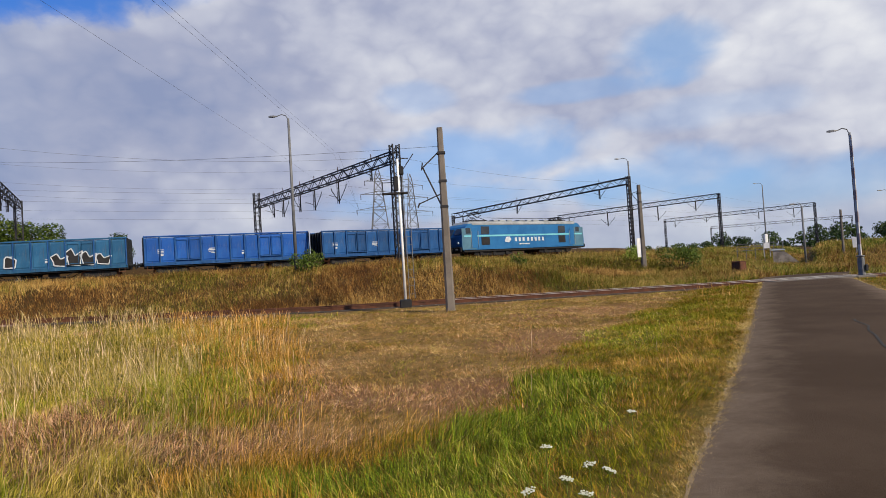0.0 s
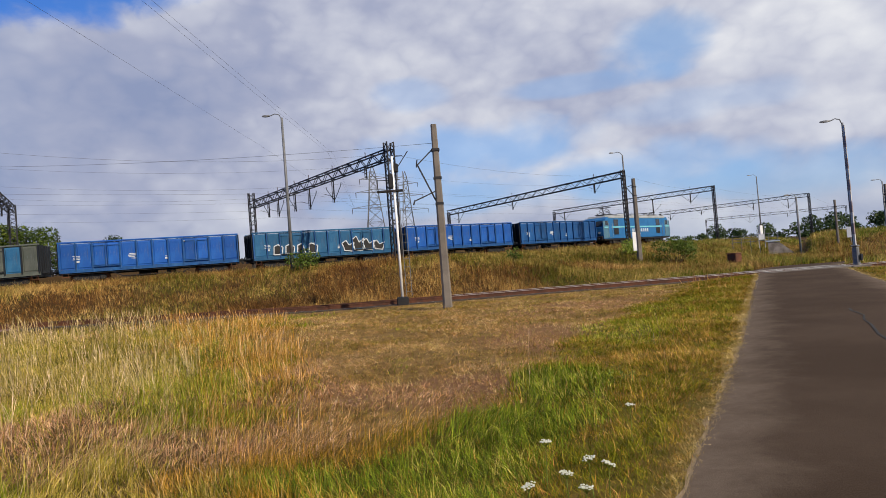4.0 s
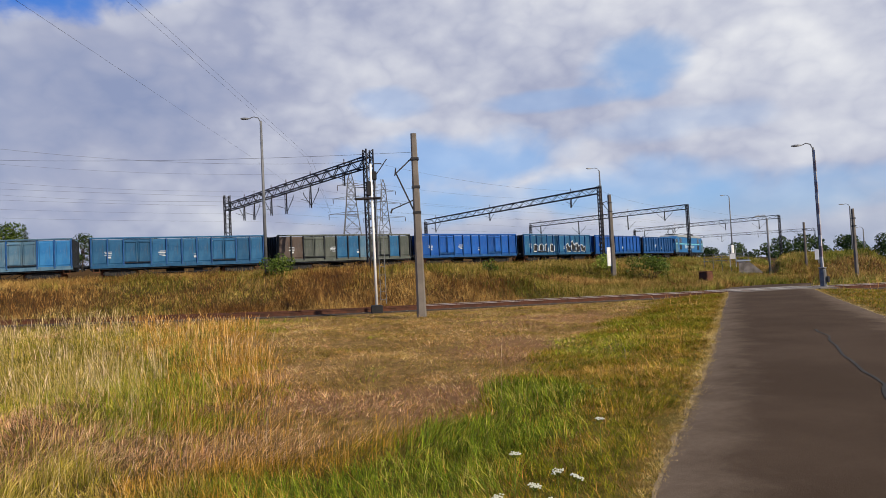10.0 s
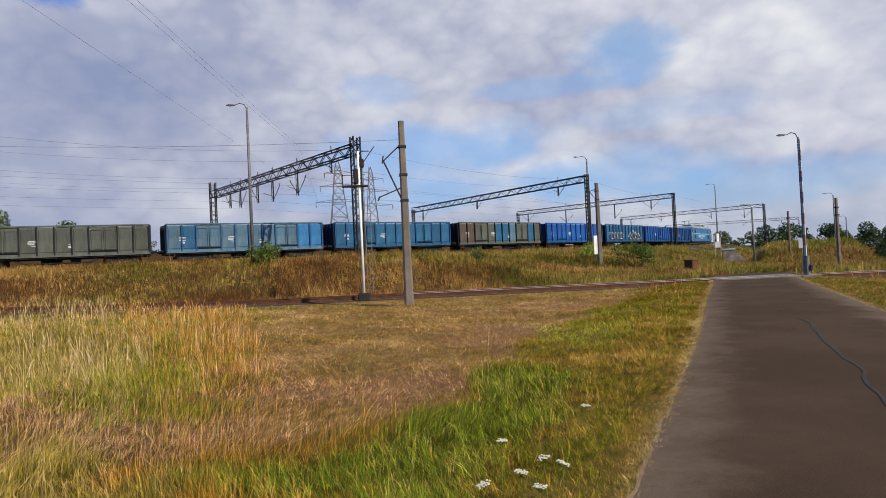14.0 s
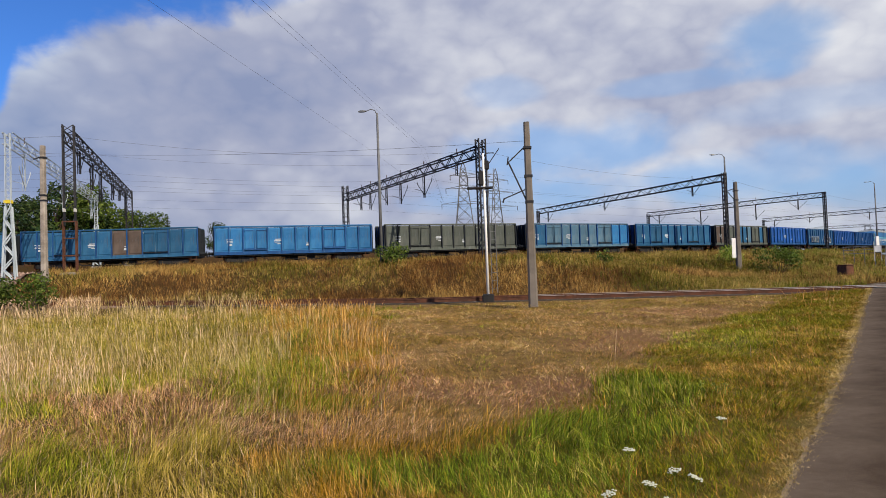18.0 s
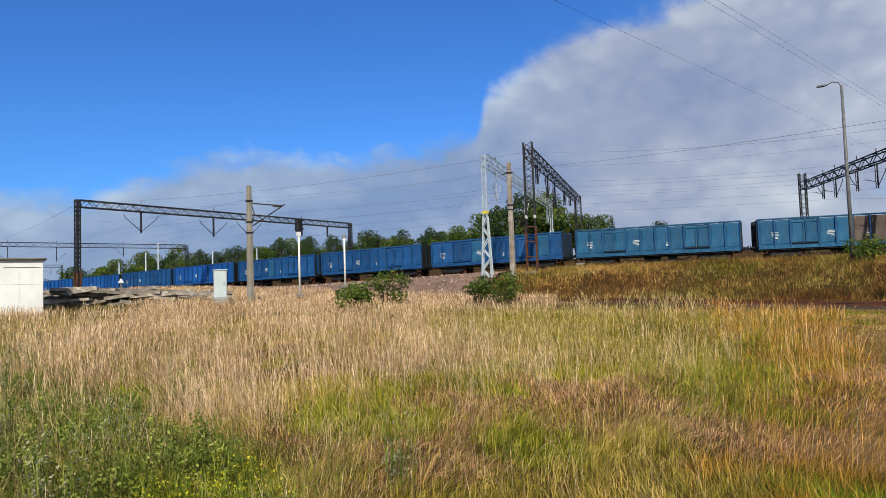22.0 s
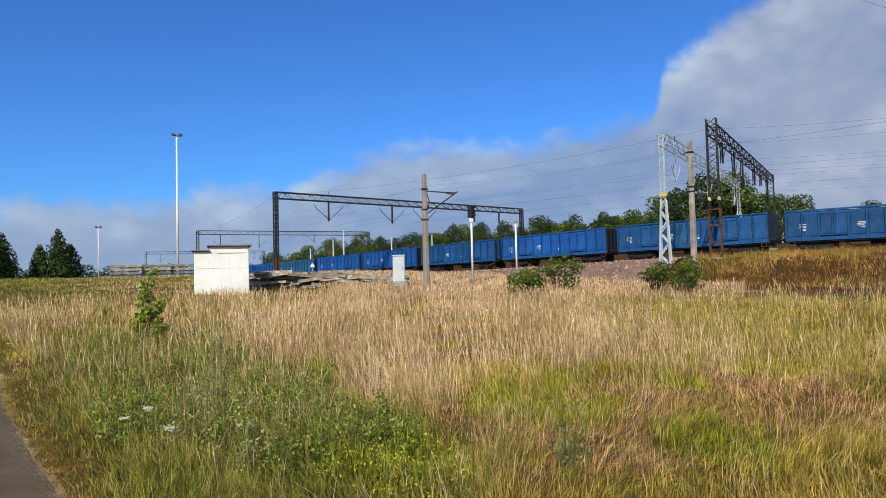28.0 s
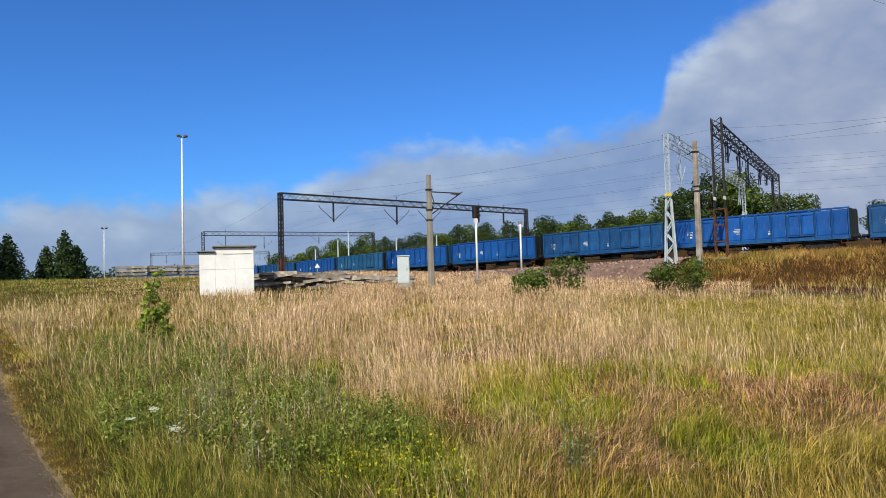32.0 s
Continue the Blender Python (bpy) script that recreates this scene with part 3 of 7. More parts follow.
def zone_masks(x, y):
    """Kinds of growth: mown patch, lush grass; each from 0 to 1; and the distance to the road's middle."""
    wob = 2.4 * (patchy(x, y, 2.2, 1) - 0.5)
    warp = 1.1 * (patchy(x, y, 0.7, 2) - 0.5)
    rn = x * 0.864 - y * 0.503
    dr, _ = nearest(x, y, ROADC)
    out = dr - ROAD_HALF
    edge = np.interp(y, [6, 12, 21, 31], [-1.2, -2.4, -4.2, -6.0])
    mown = ss((x - edge + 0.7 * wob) / 0.9) * ss((-2.0 - rn + 0.6 * wob) / 0.8) * ss((y - 6.3 + 0.5 * wob) / 0.9) * ss((31.0 - y) / 1.0)
    turf = ss((3.1 + 0.8 * wob - out) / 1.0) * (y < 30.5) * (y > 1.5) * (x > -1)
    turf = np.maximum(turf, ss((0.25 + 0.2 * wob - out) / 0.3) * (y < 30.5))
    lush = np.maximum(patches(x, y, LUSH, warp), 0.45 * ss((patchy(x, y, 3.0, 2) - 0.60) / 0.12) * (x < 0) * (y < 29) * (y > 8))
    lush = np.maximum(lush, 0.8 * ss((patchy(x, y, 1.5, 5) - 0.60) / 0.1) * (x < -1.8) * (y > 2.2) * (y < 13))
    lush = lush * ss((out - 0.9 - 0.5 * wob) / 0.5)
    weedy = ss((7.6 + 2 * wob - np.hypot(x + 9.0, (y - 1.6) * 2.6)) / 2.5) * (x < -3.4)
    weedy = np.maximum(weedy, ss((6.0 + 2 * wob - np.hypot((x + 17.0) * 0.8, (y - 2.6) * 2.6)) / 2.0))
    fallen = np.maximum(patches(x, y, FALLEN, warp), 0.85 * ss((patchy(x, y, 2.1, 3) - 0.57) / 0.1) * (x < 1))
    BARE["now"], BARE["turf"], BARE["weedy"] = fallen * (1 - lush), turf, weedy * 0.8
    BARE["ruddy"] = patches(x, y, RUDDY, warp)
    return mown, lush * 0.78, dr


def make_ground():
    rings = [0.0] + list(0.7 * 1.031 ** np.arange(0, 272))
    na = 380
    ang = np.linspace(0, 2 * math.pi, na, endpoint=False)
    R = np.array(rings[1:])
    x = (R[:, None] * np.sin(ang)[None]).ravel()
    y = (R[:, None] * np.cos(ang)[None]).ravel()
    x, y = np.append(x, 0.0), np.append(y, 0.0)
    z = land(x, y)
    far = np.hypot(x, y)
    z = np.where(far > 260, z + (0.6 - z) * ss((far - 260) / 300), z)
    nr = len(R)
    i = np.arange((nr - 1) * na)
    r, a = i // na, i % na
    q = np.stack([r * na + a, (r + 1) * na + a, (r + 1) * na + (a + 1) % na, r * na + (a + 1) % na], 1)
    faces = [tuple(f) for f in q.tolist()]
    c = nr * na
    faces += [(c, k, (k + 1) % na) for k in range(na)]
    me = bpy.data.meshes.new("ground")
    me.from_pydata(np.stack([x, y, z], 1).tolist(), [], faces)
    mown, green, dr = zone_masks(x, y)
    for nm, v in (("mown", mown), ("green", green), ("turf", BARE["turf"]), ("ruddy", BARE["ruddy"]), ("bank", ss((y - siding_y(x) - 1.8) / 1.2) * (far < 200))):
        at = me.attributes.new(nm, "FLOAT", "POINT")
        at.data.foreach_set("value", v.astype(np.float32))
    for p in me.polygons:
        p.use_smooth = True
    m = bpy.data.materials.new("grassy ground")
    m.use_nodes = True
    t = m.node_tree
    b = t.nodes["Principled BSDF"]
    co = t.nodes.new("ShaderNodeTexCoord").outputs["Object"]
    n1, n2, n3 = noise_tex(t, co, 0.35, 5.0, 0.6), noise_tex(t, co, 3.0, 6.0, 0.65), noise_tex(t, co, 28.0, 5.0, 0.7)
    col = blend(t, smooth(t, n1, 0.36, 0.64), (0.085, 0.058, 0.016), (0.13, 0.072, 0.026))
    col = blend(t, smooth(t, n2, 0.45, 0.7), col, (0.062, 0.052, 0.010))

    def attr(nm):
        a = t.nodes.new("ShaderNodeAttribute")
        a.attribute_name = nm
        return a.outputs["Fac"]
    brown = blend(t, smooth(t, n2, 0.35, 0.65), (0.14, 0.088, 0.026), (0.25, 0.15, 0.058))
    col = blend(t, attr("mown"), col, brown)
    col = blend(t, num(t, "MULTIPLY", attr("ruddy"), 0.7), col, (0.20, 0.10, 0.055))
    col = blend(t, num(t, "MULTIPLY", attr("turf"), 0.7), col, blend(t, smooth(t, n2, 0.4, 0.6), (0.115, 0.10, 0.012), (0.19, 0.12, 0.028)))
    col = blend(t, num(t, "MULTIPLY", attr("green"), 0.8), col, (0.06, 0.07, 0.010))
    col = blend(t, num(t, "MULTIPLY", attr("bank"), 0.8), col, (0.048, 0.026, 0.010))
    v = num(t, "MULTIPLY_ADD", n3, 1.1, 0.42)
    g = t.nodes.new("ShaderNodeCombineColor")
    for k in range(3):
        t.links.new(v, g.inputs[k])
    t.links.new(blend(t, 1.0, col, g.outputs[0], "MULTIPLY"), b.inputs["Base Color"])
    b.inputs["Roughness"].default_value, b.inputs["Specular IOR Level"].default_value = 0.95, 0.1
    bp = t.nodes.new("ShaderNodeBump")
    bp.inputs["Strength"].default_value, bp.inputs["Distance"].default_value = 0.8, 0.06
    t.links.new(n3, bp.inputs["Height"])
    t.links.new(bp.outputs[0], b.inputs["Normal"])
    me.materials.append(m)
    ob = new("ground", me)
    tagged(ob, "rough grassy ground rising to a railway embankment", "ground", kind="structure")


make_ground()


def strip(line, half, lift, cross=5, edge=0.0, z_of=None, ragged=0.0):
    """A sheet that follows a line over the ground."""
    sh = Shape()
    t = np.gradient(line, axis=0)
    t /= np.linalg.norm(t, axis=1)[:, None]
    rows = []
    for i, (p, d) in enumerate(zip(line, t)):
        nx, ny = d[1], -d[0]
        for k in range(cross):
            s = (k / (cross - 1) * 2 - 1)
            h = half + (ragged * 2 * (float(patchy(np.array([p[0] * 1.0 + s * 9.0]), np.array([p[1]]), 0.22, 1)[0]) - 0.5) if abs(s) == 1 else 0)
            rows.append((p[0] + nx * s * h, p[1] + ny * s * h, edge * (abs(s) == 1)))
    a = np.array(rows)
    z = (land(a[:, 0], a[:, 1], False) if z_of is None else z_of(a[:, 0], a[:, 1])) + lift - a[:, 2]
    vs = np.stack([a[:, 0], a[:, 1], z], 1).tolist()
    n = len(line)
    fs = [(i * cross + k, i * cross + k + 1, (i + 1) * cross + k + 1, (i + 1) * cross + k) for i in range(n - 1) for k in range(cross - 1)]
    sh.add(vs, fs)
    return sh


run = np.concatenate([[0], np.cumsum(np.linalg.norm(np.diff(ROADC, axis=0), axis=1))])
spots = np.concatenate([np.arange(0, run[-1], 0.5)[np.abs(np.arange(0, run[-1], 0.5) - 100) > 45], np.arange(55, 145, 0.12)])
spots = np.sort(spots[spots < run[-1]])
ROADF = np.stack([np.interp(spots, run, ROADC[:, 0]), np.interp(spots, run, ROADC[:, 1])], 1)
ROADF[4:-4] = sum(ROADF[4 + k:len(ROADF) - 4 + k] for k in range(-4, 5)) / 9
road = part("road", strip(ROADF, ROAD_HALF - 0.09, 0.035, 9, 0.028, ragged=0.025), "asphalt")
rim = road.data.attributes.new("rim", "FLOAT", "POINT")
rim.data.foreach_set("value", np.tile(np.abs(np.linspace(-1, 1, 9)), len(ROADF)).astype(np.float32))
tagged(road, "narrow worn asphalt road with crumbling edges", "road", kind="structure")
soften(road, 60)
tagged(part("verge", strip(ROADF, ROAD_HALF - 0.05, 0.014, 9, 0.008, ragged=0.06), "verge_sand"), "thin sandy crumbling edge along the asphalt", "verge", kind="structure")
crack_line = np.array([(p[0] + 0.08 + 0.045 * math.sin(i * 0.7) + 0.03 * math.sin(i * 1.9), p[1] - 0.03 * math.sin(i * 1.3)) for i, p in enumerate(ROADC) if 2.6 < p[1] < 13.5])
crack = part("crack", strip(crack_line, 0.021, 0.041, 3, ragged=0.011), "crack", road, "dark tarred crack along the middle")


def road_crumbs():
    """Sand, grit and broken asphalt lying along the road's edges."""
    r = np.random.default_rng(12)
    sh = Shape()
    near = ROADF[np.hypot(ROADF[:, 0], ROADF[:, 1]) < 17]
    flow = np.gradient(near, axis=0)
    flow /= np.linalg.norm(flow, axis=1)[:, None]
    n = 4500
    i, hand = r.integers(0, len(near), n), np.where(r.uniform(0, 1, n) < 0.8, -1.0, 1.0)
    off, along = ROAD_HALF - 0.075 + r.normal(0, 0.035, n), r.uniform(-0.25, 0.25, n)
    x = near[i, 0] + flow[i, 0] * along + hand * flow[i, 1] * off
    y = near[i, 1] + flow[i, 1] * along - hand * flow[i, 0] * off
    z = land(x, y, False) + np.where(off < ROAD_HALF - 0.10, 0.034, 0.012)
    size = r.uniform(0.0015, 0.005, n) * np.where(r.uniform(0, 1, n) < 0.05, 1.8, 1.0) * (1 + np.hypot(x, y) * 0.06)
    for a, b, c, q, turn in zip(x, y, z, size, r.uniform(0, 6.28, n)):
        ring = [(a + q * 1.4 * math.cos(turn + k * 1.57), b + q * math.sin(turn + k * 1.57), c - 0.003) for k in range(4)]
        sh.add(ring + [(a, b, c + q * 0.4)], [(0, 1, 4), (1, 2, 4), (2, 3, 4), (3, 0, 4)])
    tagged(part("road_crumbs", sh, "crumb"), "sandy grit and asphalt crumbs along the road edge", "grit", kind="stuff")


road_crumbs()


def rail_pair(parent, line, zs, gauge=1.435, step=1, crown="rail_top"):
    """Two rails along a line, each a foot, a web and a head of the crown material."""
    t = np.gradient(line, axis=0)
    t /= np.linalg.norm(t, axis=1)[:, None]
    for s in (-1, 1):
        foot, head = Shape(), Shape()
        pts = [(p[0] + d[1] * s * gauge / 2, p[1] - d[0] * s * gauge / 2, z) for p, d, z in zip(line, t, zs)]
        for a, b in zip(pts[::step], pts[step::step]):
            va, vb = Vector(a), Vector(b)
            foot.bar(va - Vector((0, 0, 0.15)), vb - Vector((0, 0, 0.15)), 0.13, 0.03)
            foot.bar(va - Vector((0, 0, 0.09)), vb - Vector((0, 0, 0.09)), 0.025, 0.11)
            foot.bar(va - Vector((0, 0, 0.024)), vb - Vector((0, 0, 0.024)), 0.072, 0.032)
            head.bar(va - Vector((0, 0, 0.003)), vb - Vector((0, 0, 0.003)), 0.064, 0.014)
        r = part("rail", foot, "rust", parent)
        part("rail_head", head, crown, r, "rail head, bright or rusty by stretch")


def sleepers(parent, line, zs, material, spacing=0.65, length=2.5, first=0, last=None, limit=280):
    """Sleepers under a line of track: one object each on one mesh."""
    seg = np.linalg.norm(np.diff(line, axis=0), axis=1)
    run = np.concatenate([[0], np.cumsum(seg)])
    sh = Shape().box((0, 0, 0), (0.24, length, 0.16), bevel=0.02)
    me = sh.mesh("sleeper")
    me.materials.append(M[material])
    s, k = first, 0
    end = run[-1] if last is None else last
    while s < end and k < limit:
        x, y, z = np.interp(s, run, line[:, 0]), np.interp(s, run, line[:, 1]), np.interp(s, run, zs)
        x2, y2 = np.interp(s + 0.5, run, line[:, 0]), np.interp(s + 0.5, run, line[:, 1])
        ob = new("sleeper", me)
        ob.parent = parent
        ob.matrix_basis = Matrix.Translation((x, y, z - 0.25)) @ Matrix.Rotation(math.atan2(y2 - y, x2 - x), 4, "Z")
        s += spacing
        k += 1


def resample(pts, step):
    pts = np.array(pts, float)
    seg = np.linalg.norm(np.diff(pts, axis=0), axis=1)
    run = np.concatenate([[0], np.cumsum(seg)])
    s = np.arange(0, run[-1], step)
    return np.stack([np.interp(s, run, pts[:, 0]), np.interp(s, run, pts[:, 1])], 1)


sid = resample(SIDING, 1.0)
k5 = np.ones(9) / 9
pad = np.pad(sid, ((4, 4), (0, 0)), mode="edge")
sid = np.stack([np.convolve(pad[:, 0], k5, "valid"), np.convolve(pad[:, 1], k5, "valid")], 1)[4:-4]
siding = thing("siding_track", "rusty single siding track with dark wooden sleepers", "railway track", kind="structure")
sid_z = siding_z(sid[:, 0])
for stretch, stuff, words in ((sid[sid[:, 0] > -17], "soil", "earthy overgrown track bed"), (sid[sid[:, 0] < -16], "ballast", "reddish-grey stone track bed")):
    part("ballast_bed", strip(stretch, 2.35, 0.05, 7, 0.42, z_of=lambda x, y: siding_z(x) - 0.22, ragged=0.2), stuff, siding, words)
# from here towards the road the heads carry a painted sky sheen
bend = int(np.argmin(np.abs(sid[:, 0] - 2.3)))
for piece, crown in ((slice(0, bend + 1), "rust"), (slice(bend, None), "rail_shine")) if sid[0, 0] < sid[-1, 0] else ((slice(0, bend + 1), "rail_shine"), (slice(bend, None), "rust")):
    rail_pair(siding, sid[piece], sid_z[piece], crown=crown)
sleepers(siding, sid, sid_z, "sleeper", 0.68, 2.5, first=95, last=212)

main_lines = []
for j, (off, nm) in enumerate(((0.0, "main_track"), (-4.4, "main_track"), (-9.0, "main_track"))):
    uu = np.arange(-330, 255, 2.0)
    line = np.array([on_track(u, off)[0] for u in uu])
    zs = RAIL - fall(uu)
    tr = thing(nm, "railway track on grey-brown stone ballast", "railway track", "main line tracks", "structure")
    part("ballast_bed", strip(line, 2.1, 0.0, 7, 0.32, z_of=lambda x, y: RAIL - 0.2 - fall(TU[nearest(x, y, TP)[1]])), "track_stone", tr)
    rail_pair(tr, line, zs)
    if j == 0:
        sleepers(tr, line, zs, "concrete_dark", 0.66, 2.5, first=250, last=430)

# bare ballast shoulder between siding and main line
sh_line = np.array([on_track(u, 9.0)[0] for u in np.arange(-92, -12, 1.0)])
shoulder = part("ballast_shoulder", strip(sh_line, 6.4, 0.14, 19, 0.2, z_of=lambda x, y: land(x, y, False), ragged=0.6), "ballast")
tagged(shoulder, "bare slope of reddish-grey ballast stones", "ballast", kind="structure")
rng = np.random.default_rng(5)


def scatter_stones():
    sh = Shape()
    n = 11000
    u = rng.uniform(-88, -13, n)
    o = rng.uniform(2.7, 15.2, n)
    pts = np.array([on_track(a, b)[0] for a, b in zip(u, o)])
    z = land(pts[:, 0], pts[:, 1], False) + 0.16
    for (x, y), h in zip(pts, z):
        r = rng.uniform(0.05, 0.15)
        a = rng.uniform(0, 6.28, 5)
        vs = [(x + r * math.cos(q) * 1.1, y + r * math.sin(q) * 0.9, h - 0.03) for q in np.sort(a)] + [(x, y, h + r * 0.75)]
        sh.add(vs, [(0, 1, 5), (1, 2, 5), (2, 3, 5), (3, 4, 5), (4, 0, 5)])
    ob = part("ballast_stones", sh, "stone")
    tagged(ob, "loose reddish-grey ballast stones", "stones", kind="stuff")


scatter_stones()

# concrete panels where the road crosses the siding
crossing = thing("level_crossing", "pale concrete panels of a level crossing", "level crossing", kind="structure")
for i in range(5):
    for j, (y0, w) in enumerate(((-1.35, 1.05), (0.0, 1.28), (1.35, 1.05))):
        x = 17.9 + i * 0.98
        part("panel", Shape().box((x + 0.02 * j, siding_y(x) + y0, 0.07), (0.95, w, 0.16), bevel=0.015), "concrete_dark", crossing)


# ---- masts, gantries and poles ----
def insulator(sh, a, b, r=0.055, n=6):
    a, b = Vector(a), Vector(b)
    sh.tube(a, b, r * 0.35, r * 0.35, 6)
    for i in range(n):
        p, q = a.lerp(b, (i + 0.25) / n), a.lerp(b, (i + 0.75) / n)
        sh.tube(p, q, r, r * 0.55, 8)


def gantry(name, label, near, far, top, colour="steel_dark", leg_w=0.55, beam_h=0.7, drops=6, bays=16, tall_near=1.0, tall_far=1.3, thick=1.0, drop_from=0.12, guard=0.0, places=None, vee=1.0):
    """A lattice portal over the tracks: two legs, a girder, drop arms with steady arms and insulators."""
    g = thing(name, label, "overhead gantry", "gantries over the tracks")
    a, b = Vector((*near, top)), Vector((*far, top))
    d = (b - a).normalized()
    side = Vector((-d.y, d.x, 0))
    for p, tall, nm in ((a, tall_near, "leg"), (b, tall_far, "leg")):
        z0 = ground_z(p.x, p.y) - 0.1
        if colour == "steel_pale":
            sh = Shape()
            for i, j in ((-1, -1), (1, -1), (1, 1), (-1, 1)):
                a0 = Vector((p.x, p.y, z0)) + side * (i * 0.36) + d * (j * 0.26)
                a1 = Vector((p.x, p.y, z0 + 4.6)) + side * (i * 0.16) + d * (j * 0.13)
                sh.bar(a0, a1, 0.09)
            for k in range(6):
                f0, f1 = k / 6, (k + 1) / 6
                w0, w1 = 0.36 - 0.2 * f0, 0.36 - 0.2 * f1
                for j in (-1, 1):
                    s0 = 1 if k % 2 else -1
                    sh.bar(Vector((p.x, p.y, z0 + 4.6 * f0)) + side * (s0 * w0) + d * (j * 0.25), Vector((p.x, p.y, z0 + 4.6 * f1)) - side * (s0 * w1) + d * (j * 0.25), 0.07)
            part("leg_base", sh, colour, g, "broad white-painted lattice base")
            if tall == tall_near:
                part("band", Shape().box((p.x, p.y, z0 + 4.9), (0.36, 0.36, 0.2)), "yellow", g, "yellow plate")
            sh = Shape().lattice((p.x, p.y, z0 + 4.6), (p.x, p.y, top + tall), 0.28, 0.24, 8, 0.034, 0.024, side)
        elif guard > 3 and tall == tall_near:
            # the upper leg stands on white insulator feet over a slim rusty trestle
            sh = Shape().lattice((p.x, p.y, z0 + 4.2), (p.x, p.y, top + tall), leg_w, leg_w * 0.6, 6, 0.085, 0.04, side)
            for i in (-1, 1):
                for j in (-1, 1):
                    c = Vector((p.x, p.y, z0)) + side * (i * leg_w / 2) + d * (j * leg_w * 0.3)
                    sh.bar(c + Vector((0, 0, 3.1)), c + Vector((0, 0, 4.0)), 0.06)
                    part("insulator_foot", Shape().tube(c + Vector((0, 0, 3.98)), c + Vector((0, 0, 4.2)), 0.075, 0.06, 8), "dull_white", g, "white insulator foot")
        else:
            sh = Shape().lattice((p.x, p.y, z0), (p.x, p.y, top + tall), leg_w, leg_w * 0.8, 10, 0.085 * thick, 0.045 * thick, side)
        leg = part(nm, sh, colour, g)
        if guard and tall == tall_near:
            if guard > 3:
                posts = [Vector((p.x, p.y, z0)) + side * (i * 0.36) + d * (j * 0.2) for i, j in ((-1, -1), (1, -1), (1, 1), (-1, 1))]
                for i, q in enumerate(posts):
                    part("trestle_post", Shape().bar(q, q + Vector((0, 0, guard)), 0.075), "rust", g, "rust-red trestle post")
                    for zz in (1.2, 2.3, guard - 0.03):
                        part("trestle_rung", Shape().bar(q + Vector((0, 0, zz)), posts[(i + 1) % 4] + Vector((0, 0, zz)), 0.055), "rust", g)
            else:
                tr = Shape().lattice((p.x, p.y, z0 + 0.3), (p.x, p.y, z0 + guard), leg_w + 0.05, leg_w * 0.8 + 0.05, 3, 0.095 * thick, 0.05, side)
                part("leg_guard", tr, "rust", g, "rust-red painted foot of the leg")
        part("footing", Shape().box((p.x, p.y, z0 - 0.15), (0.9, 0.9, 0.6), bevel=0.06), "concrete", leg)
    part("girder", Shape().lattice(a, b, 0.55, beam_h, bays, 0.085 * thick, 0.045 * thick, side), colour, g)
    rnd = random.Random(int(abs(near[0]) * 10) + drops)
    for i in range(len(places) if places else drops):
        s = places[i][0] if places else drop_from + (0.92 - drop_from) * (i + (rnd.uniform(-0.22, 0.22) if 0 < i < drops - 1 else 0)) / max(drops - 1, 1)
        p = a.lerp(b, s)
        drop, ways = places[i][1:] if places else (rnd.choice((1.1, 1.5, 2.0, 2.4)), rnd.choice(((1, -1), (1,), (-1,), (1, -1))))
        sh = Shape().bar((p.x, p.y, top - beam_h / 2), (p.x, p.y, top - beam_h / 2 - drop), 0.10 * thick)
        sh.bar(p + side * 0.15 - Vector((0, 0, beam_h / 2)), p + side * 0.15 - Vector((0, 0, beam_h / 2 + drop)), 0.05 * thick)
        for k in range(4):
            zz = top - beam_h / 2 - drop * (k + 0.5) / 4
            sh.bar((p.x, p.y, zz), (p.x + side.x * 0.15, p.y + side.y * 0.15, zz + 0.15), 0.03)
        arm = part("drop_arm", sh, colour, g)
        st = Shape()
        low = Vector((p.x, p.y, top - beam_h / 2 - drop + 0.15))
        for sgn in ways:
            tip = low + d * (sgn * 1.3 * vee) + Vector((0, 0, 1.05 * vee))
            st.bar(low, tip, 0.04 * vee)
            st.bar(tip, tip + d * (sgn * 0.12) + Vector((0, 0, 0.25)), 0.05)
        st.bar(low + Vector((0, 0, 0.3)), low + side * 0.9 + Vector((0, 0, 0.55)), 0.035)
        part("steady_arm", st, colour, arm)
        ins = Shape()
        insulator(ins, p + Vector((0, 0, beam_h / 2)), p + Vector((0, 0, beam_h / 2 + 0.45)))
        part("insulator", ins, "insulator", arm)
    return g, a, b


